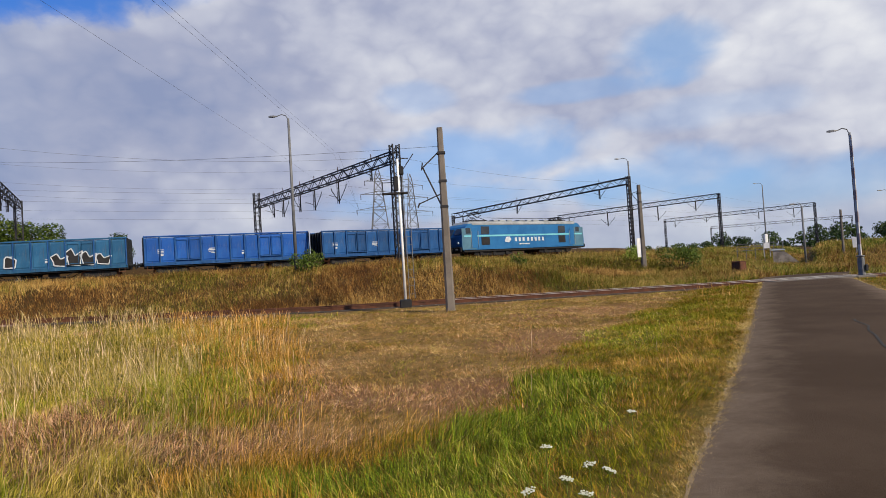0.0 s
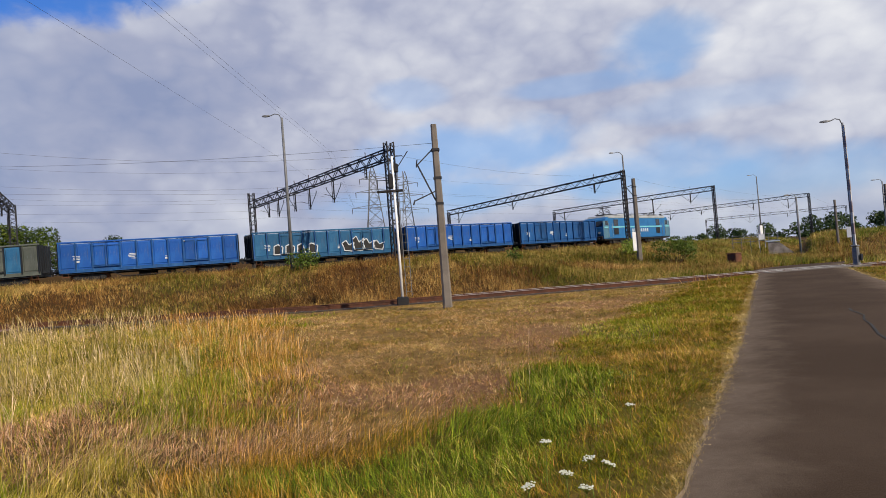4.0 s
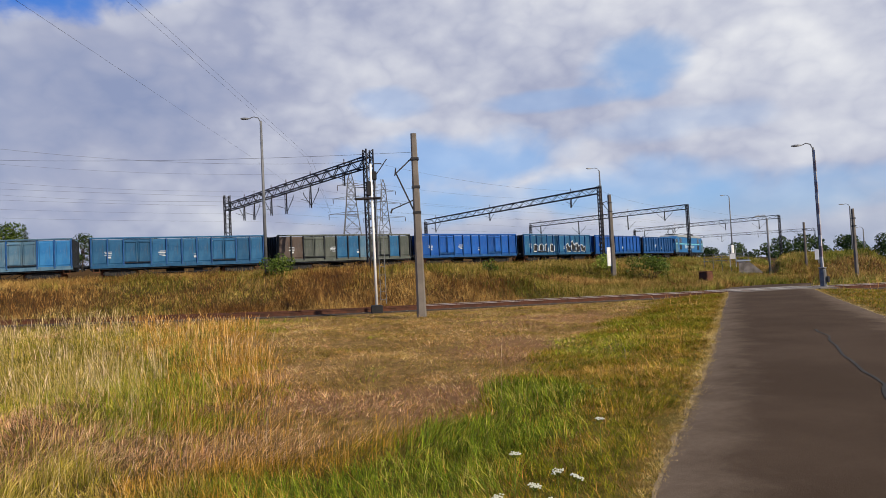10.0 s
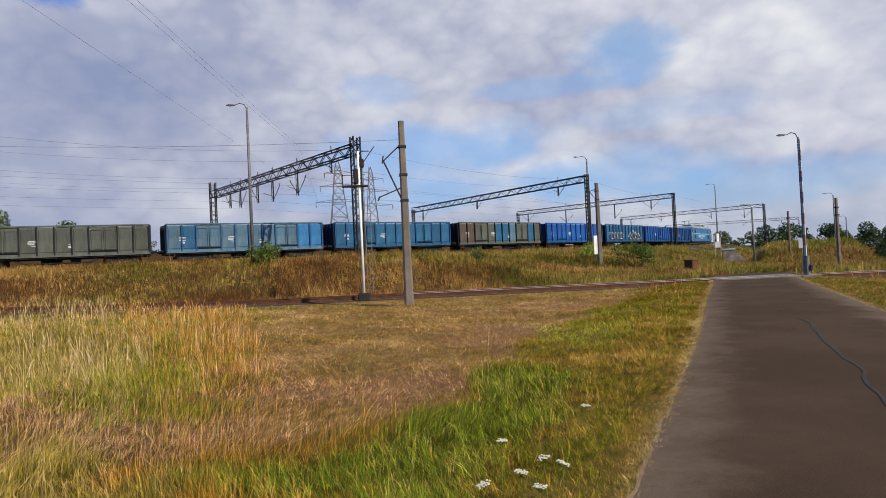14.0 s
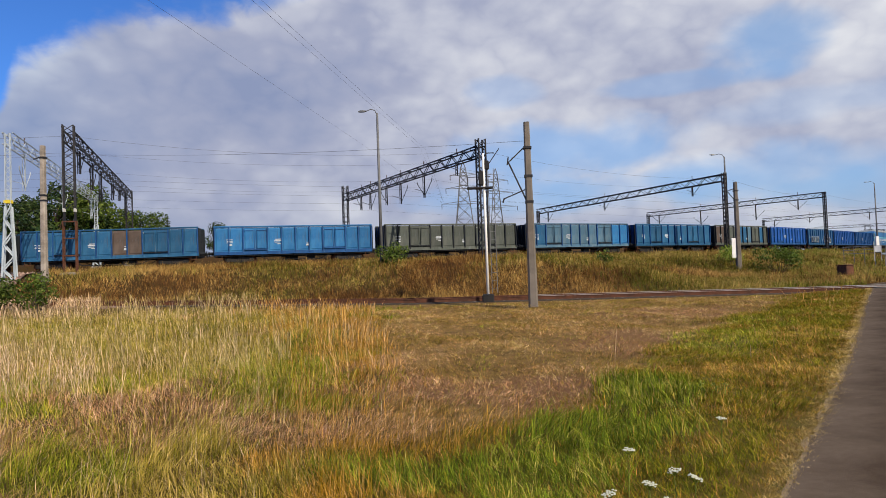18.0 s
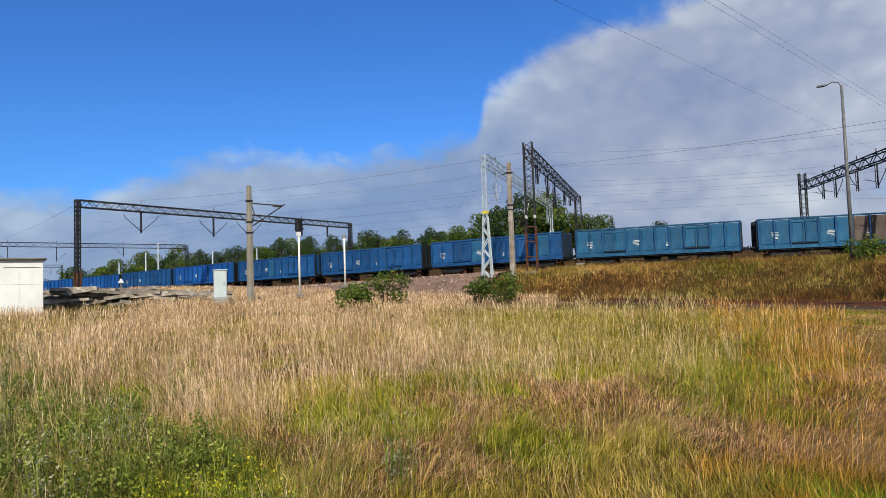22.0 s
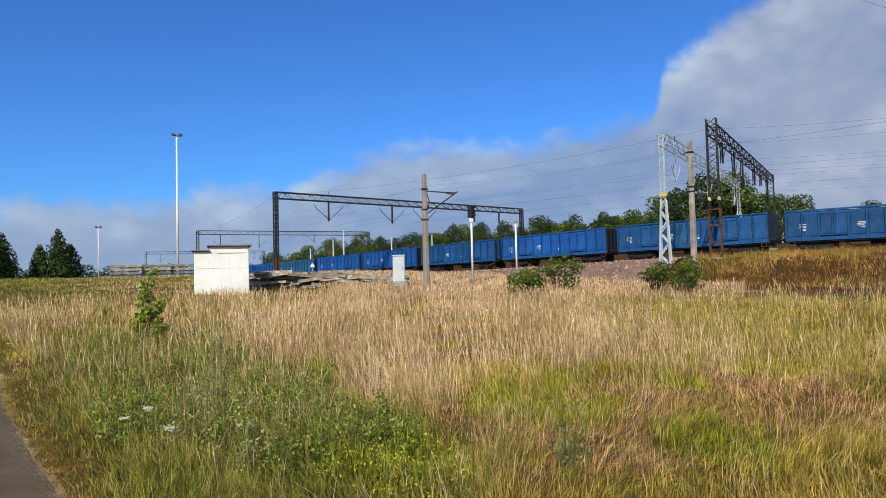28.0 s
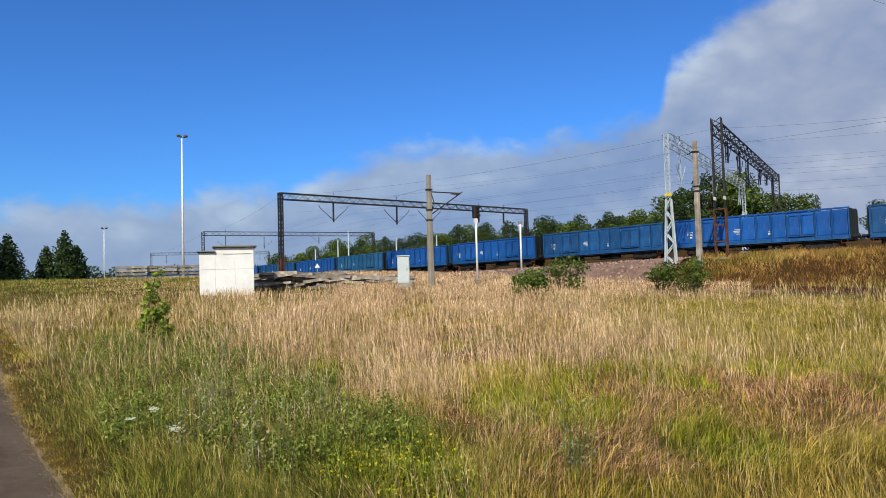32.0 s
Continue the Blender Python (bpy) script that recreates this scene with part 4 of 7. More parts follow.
GANTRIES = [
    ("dark lattice steel gantry spanning the railway tracks", (0.0, 46.5), (-15.0, 71.5), 9.9, dict(places=((0.12, 0.9, ()), (0.316, 1.9, (1, -1)), (0.481, 1.9, (-1,)), (0.593, 1.7, (1,)), (0.737, 1.7, (-1,)), (0.826, 1.5, (1,))), bays=15, tall_near=0.85, tall_far=1.3)),
    ("grey lattice steel gantry spanning the tracks", (25.2, 70.4), (8.6, 104.0), 10.2, dict(drops=3, bays=18, tall_near=0.5, tall_far=0.1, leg_w=0.34)),
    ("grey lattice steel gantry spanning the tracks", (49.0, 98.0), (30.5, 124.5), 10.5, dict(drops=4, bays=15, tall_near=0.4, tall_far=0.1, leg_w=0.36)),
    ("distant steel gantry over the tracks", (86.0, 131.5), (66.0, 160.5), 10.7, dict(drops=4, bays=14, tall_near=0.3, tall_far=0.1, leg_w=0.4)),
    ("distant steel gantry over the tracks", (137.0, 192.0), (103.0, 213.0), 10.5, dict(drops=4, bays=14, tall_near=0.3, tall_far=0.1, leg_w=0.4)),
    ("dark lattice steel gantry with double legs over the tracks", (-26.1, 40.2), (-38.4, 69.5), 10.95, dict(guard=3.4, drops=6, bays=16, tall_near=0.7, tall_far=0.5, leg_w=0.62)),
    ("pale galvanised lattice gantry over the tracks", (-28.8, 38.4), (-41.6, 68.6), 10.6, dict(colour="steel_pale", drops=3, bays=16, tall_near=0.3, tall_far=0.2, leg_w=0.5, thick=0.62)),
    ("dark steel gantry spanning the yard tracks", (-70.0, 26.0), (-74.9, 66.0), 10.8, dict(guard=2.0, places=((0.168, 2.3, (1, -1)), (0.398, 2.3, (1, -1)), (0.53, 2.1, (1, -1)), (0.755, 1.6, ()), (0.88, 1.6, ())), vee=1.4, bays=26, tall_near=0.4, tall_far=0.3, leg_w=0.42, thick=1.3)),
    ("dark steel gantry farther along the yard", (-122.7, 31.0), (-118.8, 63.5), 10.3, dict(drops=4, bays=14, tall_near=0.3, tall_far=0.3, leg_w=0.5)),
    ("dark steel gantry far along the yard", (-211.8, 38.5), (-205.0, 72.0), 10.3, dict(drops=4, bays=12, tall_near=0.3, tall_far=0.3, leg_w=0.5)),
]
tops = []
for label, near, far, top, kw in GANTRIES:
    tops.append(gantry("gantry", label, near, far, top, **kw)[1:])


def concrete_pole(label, x, y, height, w0=0.36, w1=0.24, arms=(), lean=0.0, base=None, colour="concrete"):
    """A tapered square concrete mast with steel bands and a cantilever."""
    z = ground_z(x, y) - 0.15 if base is None else base
    p = thing("overhead_line_pole", label, "pole", "line-side poles", at=pose(x, y, z, 0, lean, 0))
    sh = Shape()
    vs, h = [], height + 0.15
    for zz, w in ((0, w0), (h, w1)):
        c = w * 0.18
        vs += [(-w / 2 + c, -w / 2, zz), (w / 2 - c, -w / 2, zz), (w / 2, -w / 2 + c, zz), (w / 2, w / 2 - c, zz), (w / 2 - c, w / 2, zz), (-w / 2 + c, w / 2, zz), (-w / 2, w / 2 - c, zz), (-w / 2, -w / 2 + c, zz)]
    sh.add(vs, [tuple(range(7, -1, -1)), tuple(range(8, 16))] + [(i, (i + 1) % 8, 8 + (i + 1) % 8, 8 + i) for i in range(8)])
    part("shaft", sh, colour, p)
    for zz in arms:
        part("band", Shape().box((0, 0, zz), (w1 + 0.09, w1 + 0.09, 0.09)), "steel_dark", p)
    return p


pole_a = concrete_pole("tall tapered concrete mast with a folded cantilever arm", 1.8, 25.6, 7.15, 0.36, 0.22, (6.3, 5.2, 4.2), colour="concrete_dark")
part("cantilever", Shape().bar((-0.1, 0, 6.35), (-0.75, -0.1, 5.75), 0.05).bar((-0.75, -0.1, 5.75), (-0.12, 0, 4.3), 0.05).bar((-0.75, -0.1, 5.95), (-0.8, -0.1, 5.65), 0.05), "steel_dark", pole_a)
part("steady_arm", Shape().bar((-0.1, 0, 4.7), (-0.95, -0.15, 4.35), 0.045).bar((-0.95, -0.15, 4.38), (-1.02, -0.15, 4.2), 0.06), "steel_dark", pole_a)
pole_d = concrete_pole("weathered concrete mast beside the embankment", 21.7, 58.1, 7.6, 0.42, 0.28, (7.0, 6.2), colour="concrete_dark")
part("bracket", Shape().bar((-0.1, 0, 7.2), (-0.7, 0, 7.0), 0.06).bar((-0.1, 0, 6.2), (-0.7, 0, 7.0), 0.05), "steel_dark", pole_d)
part("plate", Shape().box((-0.34, -0.05, 2.1), (0.42, 0.05, 1.7), bevel=0.01), "white_paint", pole_d, "white board")
pole_f = concrete_pole("pale concrete mast on the embankment edge", -25.4, 36.7, 7.75, 0.34, 0.25, (7.2, 5.0, 4.7), base=1.75, colour="concrete_old")
part("bracket", Shape().bar((0, 0, 7.3), (-0.5, -0.1, 7.1), 0.05), "steel_dark", pole_f)
pole_h = concrete_pole("concrete mast with a cantilever arm in the yard", -35.2, 22.9, 7.35, 0.38, 0.25, (6.55, 5.25, 4.6))
part("cantilever", Shape().bar((0, 0.1, 6.42), (1.05, 1.75, 6.27), 0.07).bar((0, 0.1, 4.95), (1.1, 1.83, 6.36), 0.07).bar((-0.02, 0.12, 6.5), (0.1, 0.3, 5.75), 0.06).bar((0.1, 0.3, 5.75), (0.02, 0.12, 5.2), 0.05), "steel_dark", pole_h)
ins = Shape()
insulator(ins, (0.72, 1.2, 6.25), (0.98, 1.63, 6.21), 0.08, 5)
part("insulator", ins, "insulator", pole_h)
concrete_pole("slim dark timber pole beside the road", 37.0, 47.3, 5.6, 0.24, 0.18, (5.0, 4.4), colour="concrete_dark", base=-0.5)


def lamp_post(label, x, y, height, arm=(-0.9, 0, 0.15), base=None, colour="concrete_dark", r0=0.13, r1=0.075, lean=0.0, curved=True):
    z = (ground_z(x, y) if base is None else base) - 0.1
    p = thing("street_lamp", label, "street lamp", "lamp posts", at=pose(x, y, z, 0, lean, 0))
    part("post", soften_shape(Shape().tube((0, 0, 0), (0, 0, height), r0, r1, 10)), colour, p)
    a = Vector(arm)
    pts = [Vector((0, 0, height - 0.15)), Vector((0, 0, height)) + a * 0.2 + Vector((0, 0, 0.2)), Vector((0, 0, height)) + a * 0.6 + Vector((0, 0, 0.3)), Vector((0, 0, height + 0.2)) + a]
    part("bracket_arm", Shape().pipe(pts, 0.03), "lamp_grey", p)
    d = a.normalized()
    q = pts[-1]
    head = Shape()
    s = Vector((-d.y, d.x, 0)).normalized()
    vs = []
    for k, (w, h) in enumerate(((0.05, 0.04), (0.11, 0.08), (0.125, 0.09), (0.08, 0.05))):
        c = q + d * (k * 0.19)
        for i, j in ((-1, -0.6), (1, -0.6), (0.7, 0.7), (-0.7, 0.7)):
            vs.append(c + s * (i * w) + Vector((0, 0, j * h)))
    fs = [(3, 2, 1, 0), (12, 13, 14, 15)] + [(k * 4 + i, k * 4 + (i + 1) % 4, k * 4 + 4 + (i + 1) % 4, k * 4 + 4 + i) for k in range(3) for i in range(4)]
    part("lamp_head", head.add(vs, fs), "lamp_grey", p)
    return p


def soften_shape(sh):
    me = sh.mesh("post")
    for p in me.polygons:
        p.use_smooth = len(p.vertices) == 4
    return me


lamp_post("tall concrete street lamp on the embankment", -6.95, 44.4, 10.4, (-0.75, 0.1, 0.0), base=2.15, colour="lamp_grey", r0=0.115)
lamp_post("tall grey street lamp beside the tracks", 25.4, 70.6, 11.0, (-0.9, 0, 0.05), base=1.5, colour="lamp_grey")
lamp_post("grey street lamp beyond the tracks", 62.0, 108.5, 11.5, (-1.0, 0, 0.05), base=1.5, colour="lamp_grey")
lamp_post("grey street lamp far along the road", 63.0, 81.0, 8.6, (-0.9, 0, 0.05), base=-0.3, colour="lamp_grey")
lamp_post("slim street lamp behind the crossing barrier", 26.9, 37.3, 8.5, (-0.55, 0.25, 0.0), base=-0.1, colour="lamp_grey", r0=0.09, r1=0.06)
lamp_post("grey street lamp beside the road beyond the crossing", 37.4, 59.1, 6.3, (-0.6, 0, 0.0), base=-0.6, colour="lamp_grey", r0=0.11, r1=0.08)
lamp_post("far street lamp beyond the bank", 74.9, 93.8, 5.6, (-0.9, 0, 0.0), base=0.2, colour="lamp_grey")
concrete_pole("slim dark timber pole beyond the crossing", 40.0, 57.5, 5.4, 0.2, 0.16, (4.9,), colour="concrete_dark", base=-0.6)
concrete_pole("slim dark timber pole in front of the trees", 47.6, 51.3, 4.9, 0.22, 0.17, (4.4,), colour="concrete_dark", base=-0.6)
ws = thing("road_sign", "small white sign on a thin post beyond the crossing", "road sign", at=pose(40.8, 56.9, -0.3, 0, 0, -35))
part("post", Shape().tube((0, 0, 0), (0, 0, 2.6), 0.035, 0.035, 8), "steel_grey", ws)
part("plate", Shape().box((0, -0.05, 2.2), (0.55, 0.03, 0.95), bevel=0.01), "white_paint", ws)
for x, y, h in ((59.5, 104.2, 2.4),):
    mp = thing("marker_post", "white marker post on the embankment", "marker post", "marker posts", at=pose(x, y, ground_z(x, y)))
    part("post", Shape().box((0, 0, h / 2), (0.5, 0.3, h), bevel=0.04), "white_paint", mp)
# level-crossing barrier with its boom raised
bar = thing("crossing_barrier", "raised red-and-white striped level-crossing barrier", "barrier", at=pose(22.4, 31.0, 0.05, 0, 0, 30))
part("machine", Shape().box((0, 0, 0.5), (0.24, 0.28, 0.95), bevel=0.05), "lamp_grey", bar)
part("machine_cover", Shape().box((0, 0, 1.02), (0.28, 0.32, 0.08), bevel=0.03), "lamp_grey", bar)
part("counterweight", Shape().box((0.03, -0.22, 0.45), (0.2, 0.1, 0.32), bevel=0.03), "steel_dark", bar)
for k in range(11):
    z0, z1 = 1.05 + k * 0.54, 1.05 + (k + 1) * 0.54
    w0, w1 = 0.11 - 0.0065 * k, 0.11 - 0.0065 * (k + 1)
    part("boom_stripe", Shape().add([(-w0 / 2, -0.05, z0), (w0 / 2, -0.05, z0), (w0 / 2, 0.05, z0), (-w0 / 2, 0.05, z0), (-w1 / 2, -0.05, z1), (w1 / 2, -0.05, z1), (w1 / 2, 0.05, z1), (-w1 / 2, 0.05, z1)],
                                    [(3, 2, 1, 0), (4, 5, 6, 7), (0, 1, 5, 4), (1, 2, 6, 5), (2, 3, 7, 6), (3, 0, 4, 7)]), "dull_red" if k % 2 else "dull_white", bar)

# white railway signal beside the siding, seen from behind
sig = thing("signal_post", "slim white railway signal post with dark signal heads", "railway signal", at=pose(0.1, 30.6, 0.05, 0, 0, 0))
part("post", soften_shape(Shape().tube((0, 0, 0), (0, 0, 6.9), 0.068, 0.05, 10)), "white_paint", sig)
part("foot", Shape().box((0, 0, 0.12), (0.55, 0.5, 0.5), bevel=0.05), "black", sig)
part("ladder", Shape().bar((0.2, 0.1, 0.4), (0.2, 0.1, 6.2), 0.03).bar((0.45, 0.1, 0.4), (0.45, 0.1, 6.2), 0.03), "lamp_grey", sig)
for k in range(15):
    part("rung", Shape().bar((0.2, 0.1, 0.6 + k * 0.38), (0.45, 0.1, 0.6 + k * 0.38), 0.022), "lamp_grey", sig)
part("signal_head", Shape().box((-0.12, 0.05, 5.75), (0.26, 0.24, 0.7), bevel=0.05), "black", sig)
part("signal_head", Shape().box((0.14, 0.05, 6.35), (0.24, 0.22, 0.42), bevel=0.05), "black", sig)
part("platform", Shape().box((-0.2, 0.1, 5.3), (1.2, 0.5, 0.06)).bar((-0.75, 0.3, 5.3), (-0.75, 0.3, 5.9), 0.03).bar((-0.75, 0.3, 5.85), (0.3, 0.3, 5.85), 0.03), "steel_dark", sig)
part("arm", Shape().bar((0.1, 0, 6.2), (0.75, 0, 7.1), 0.04).bar((0.1, 0, 6.9), (0.5, 0, 6.9), 0.04), "steel_dark", sig)


def yard_signal(x, y, z, h, label, head=True):
    s = thing("signal_post", label, "railway signal", "yard signals", at=pose(x, y, z))
    part("post", soften_shape(Shape().tube((0, 0, 0), (0, 0, h), 0.075, 0.06, 10)), "white_paint", s)
    part("foot", Shape().box((0, 0, -0.1), (0.4, 0.4, 0.3), bevel=0.03), "concrete", s)
    if head:
        part("collar", Shape().box((0, 0, h - 0.95), (0.2, 0.26, 0.3), bevel=0.03), "white_paint", s)
        hd = part("signal_head", Shape().box((0, 0, h - 0.35), (0.34, 0.42, 0.85), bevel=0.06), "black", s)
        for k in range(3):
            part("lens_hood", Shape().lathe([(0.09, 0.0), (0.10, 0.16)], (0.24, 0, h - 0.62 + k * 0.27), 10, "x"), "black", hd)
    else:
        part("signal_head", Shape().box((0, 0, h - 0.08), (0.26, 0.3, 0.2), bevel=0.04), "steel_grey", s)
        part("bracket", Shape().bar((-0.2, 0, h - 0.32), (0.2, 0, h - 0.32), 0.05).bar((0, -0.2, h - 0.32), (0, 0.2, h - 0.32), 0.05), "white_paint", s)
    return s


yard_signal(-35.1, 26.5, 1.2, 4.9, "white signal post with a black signal head")
yard_signal(-36.3, 31.4, 1.75, 3.6, "short white post with a small grey box", False)

# tall pale floodlight mast and a farther one
for x, y, z0, h, r in ((-107.3, 24.1, 2.0, 22.3, 0.2), (-198.5, 24.3, 1.9, 14.8, 0.17)):
    m = thing("floodlight_mast", "very tall slim white floodlight mast in the yard", "floodlight mast", "floodlight masts", at=pose(x, y, z0))
    part("shaft", soften_shape(Shape().tube((0, 0, 0), (0, 0, h), r, r * 0.55, 10)), "white_paint", m)
    part("crossbar", Shape().bar((-0.2, -0.6, h), (-0.2, 0.6, h), 0.12).bar((0, 0, h - 0.3), (-0.2, 0, h + 0.1), 0.1), "steel_dark", m)
    for k in (-0.5, 0.55):
        part("floodlight", Shape().box((0.1, k, h + 0.15), (0.5, 0.55, 0.42), Matrix.Rotation(0.5, 3, "Y"), 0.05), "lamp_grey", m)


for az, dist, h in ((-64.0, 112, 8.7), (-64.9, 116, 7.4), (-59.9, 112, 7.1), (-56.4, 110, 7.0), (-66.8, 118, 6.0)):
    x, y = dist * math.sin(radians(az)), dist * math.cos(radians(az))
    m = thing("yard_mast", "slim pale steel mast standing behind the train", "mast", "yard masts", at=pose(x, y, ground_z(x, y) - 0.1))
    part("shaft", soften_shape(Shape().tube((0, 0, 0), (0, 0, h), 0.14, 0.09, 8)), "steel_pale", m)
    part("bracket", Shape().bar((0, 0, h - 0.5), (0.5, 1.1, h - 0.2), 0.07).bar((0, 0, h - 1.3), (0.5, 1.1, h - 0.2), 0.05), "steel_dark", m)


def pylon(x, y, z0, h, w, label):
    p = thing("power_pylon", label, "pylon", "power pylons", at=pose(x, y, z0))
    body = Shape()
    lev = [0, 0.18, 0.34, 0.48, 0.6, 0.7, 0.79, 0.87, 0.94, 1.0]
    wid = [w, w * 0.82, w * 0.66, w * 0.52, w * 0.42, w * 0.34, w * 0.28, w * 0.23, w * 0.16, 0.08]
    ring = [[Vector((i * a / 2, j * a / 2, l * h)) for i, j in ((-1, -1), (1, -1), (1, 1), (-1, 1))] for l, a in zip(lev, wid)]
    for r0, r1 in zip(ring, ring[1:]):
        for i in range(4):
            j = (i + 1) % 4
            body.bar(r0[i], r1[i], 0.16)
            body.bar(r0[i], r1[j], 0.09).bar(r0[j], r1[i], 0.09).bar(r1[i], r1[j], 0.09)
    part("tower", body, "lamp_grey", p)
    for lv, ln in ((0.62, 0.34), (0.76, 0.27), (0.88, 0.2)):
        sh = Shape()
        for s in (-1, 1):
            tip = Vector((s * ln * h * 0.6, 0, lv * h))
            for q in (-0.4, 0.4):
                sh.bar((0, q, lv * h + 0.7), tip, 0.09).bar((0, q, lv * h - 0.2), tip, 0.09)
        part("crossarm", sh, "lamp_grey", p)
        ins = Shape()
        for s in (-1, 1):
            insulator(ins, (s * ln * h * 0.6, 0, lv * h), (s * ln * h * 0.6, 0, lv * h - 1.4), 0.14, 7)
        part("insulator", ins, "insulator", p)
    return p


pylon(-5.0, 180.0, 1.0, 30.0, 8.2, "grey lattice power pylon behind the railway")
pylon(4.5, 215.0, 1.0, 33.0, 7.0, "grey lattice power pylon farther behind the railway")


def wire(name, pts, r=0.016, sag=0.5, label="thin dark overhead wire strung between gantries", grp="overhead wires"):
    sh = Shape()
    allp = []
    for a, b in zip(pts, pts[1:]):
        a, b = Vector(a), Vector(b)
        n = 10
        for k in range(n):
            t = k / n
            p = a.lerp(b, t)
            allp.append(p - Vector((0, 0, sag * 4 * t * (1 - t))))
    allp.append(Vector(pts[-1]))
    vs, n = [], len(allp)
    for p in allp:
        vs += [p + Vector(o) for o in ((-r, -r, 0), (r, r, 0), (0, 0, 1.4 * r))]
    sh.add(vs, [(i * 3 + j, i * 3 + (j + 1) % 3, i * 3 + 3 + (j + 1) % 3, i * 3 + 3 + j) for i in range(n - 1) for j in range(3)])
    ob = part(name, sh, "wire")
    tagged(ob, label, "overhead wire", grp)
    return ob


def between(i, s, dz=0.0):
    a, b = tops[i]
    p = a.lerp(b, s)
    return (p.x, p.y, p.z + dz)


order = [9, 8, 7, 5, 0, 1, 2, 3, 4]
wire("feeder_wire", [between(i, 0.0, 0.0) for i in order], 0.010, 0.7, "sagging dark feeder wire along the gantry tops")
wire("feeder_wire", [(-60.0, 24.0, 8.0), (-35.0, 23.2, 7.3), (-25.4, 36.7, 9.2), (1.8, 25.7, 6.5)], 0.008, 0.3, "thin wire between the concrete masts")
for s, dz in ((0.3, 0.5), (0.12, -2.2), (0.28, -2.3), (0.5, -2.2), (0.72, -2.2), (0.28, -0.9), (0.5, -0.9)):
    wire("contact_wire" if dz < -2 else "feeder_wire", [between(i, s, dz) for i in order], 0.008, 0.45 if dz > -2 else 0.12)
for a, b in (((-19.0, 56.9, 26.2), (-12.5, 149.5, 29.2)), ((-19.8, 56.9, 26.2), (-13.6, 149.5, 29.4)), ((-25.9, 54.1, 24.1), (-26.0, 147.7, 30.2))):
    d = Vector(a) - Vector(b)
    wire("power_line", [(-10.5, 180, 19.6), b, a, Vector(a) + d * 1.6], 0.014, 0.0, "long thin high-voltage wire", "power lines")

# ---- hut, cabinet, boxes, sleeper stacks ----
hut = thing("hut", "small whitewashed flat-roofed hut standing in tall grass", "hut", at=pose(-38.45, 11.05, 0.55, 0, 0, -15.4))
part("wall", Shape().box((-1.15, 0.42, 1.5), (2.3, 2.12, 3.0), bevel=0.03), "whitewash", hut)
part("annex_wall", Shape().box((-0.85, -1.07, 1.36), (1.68, 0.88, 2.72), bevel=0.03), "whitewash", hut)
part("roof", Shape().box((-1.1, 0.42, 3.05), (2.6, 2.45, 0.09), bevel=0.02), "roof_felt", hut)
part("annex_roof", Shape().box((-0.8, -1.15, 2.77), (1.95, 1.0, 0.07), bevel=0.02), "roof_felt", hut)
part("ledge", Shape().box((0.01, 0.55, 2.62), (0.03, 1.6, 0.025)), "roof_felt", hut)
for y, w in ((0.42, 2.1), (-1.07, 0.86)):
    part("joint", Shape().box((0.003, y, 1.75), (0.012, w, 0.012)), "dull_white", hut)
part("joint", Shape().box((0.003, 0.42, 1.6), (0.012, 0.012, 1.6)), "dull_white", hut)
cab = thing("relay_cabinet", "pale grey metal trackside cabinet on a concrete foot", "cabinet", at=pose(-34.4, 20.4, 0.93, 0, 0, -30))
part("body", Shape().box((0, 0, 1.05), (0.45, 0.72, 1.6), bevel=0.03), "grey_box", cab)
part("door", Shape().box((0.235, 0.0, 1.05), (0.03, 0.63, 1.45), bevel=0.01), "grey_box", cab)
part("handle", Shape().box((0.26, 0.2, 1.1), (0.03, 0.03, 0.16)), "steel_dark", cab)
part("roof", Shape().box((0, 0, 1.89), (0.55, 0.82, 0.07), bevel=0.02), "grey_box", cab)
part("foot", Shape().box((0, 0, 0.1), (0.5, 0.9, 0.35)), "concrete", cab)
box = thing("junction_box", "rusty brown metal box at the foot of the embankment", "metal box", at=pose(24.0, 45.8, ground_z(24.0, 45.8), 0, 0, 30))
part("body", Shape().box((0, 0, 0.5), (0.75, 0.7, 1.0), bevel=0.04), "rust", box)
part("lid", Shape().box((0, 0, 1.03), (0.83, 0.78, 0.06), bevel=0.02), "rust", box)
mk = thing("marker_board", "white road marker board with red diagonal stripes", "road marker", at=pose(14.4, 16.4, ground_z(14.4, 16.4), 0, 0, -40))
part("post", Shape().tube((0, 0, 0), (0, 0, 0.3), 0.03, 0.03, 8), "steel_grey", mk)
part("board", Shape().box((0, 0, 0.6), (0.24, 0.05, 0.78), bevel=0.01), "white_paint", mk)
for z in (0.58,):
    part("stripe", Shape().add([(-0.12, -0.029, z - 0.12), (0.12, -0.029, z + 0.02), (0.12, -0.029, z + 0.16), (-0.12, -0.029, z + 0.02), (-0.12, -0.027, z - 0.12), (0.12, -0.027, z + 0.02), (0.12, -0.027, z + 0.16), (-0.12, -0.027, z + 0.02)],
                               [(0, 1, 2, 3), (7, 6, 5, 4), (0, 4, 5, 1), (1, 5, 6, 2), (2, 6, 7, 3), (3, 7, 4, 0)]), "red", mk)

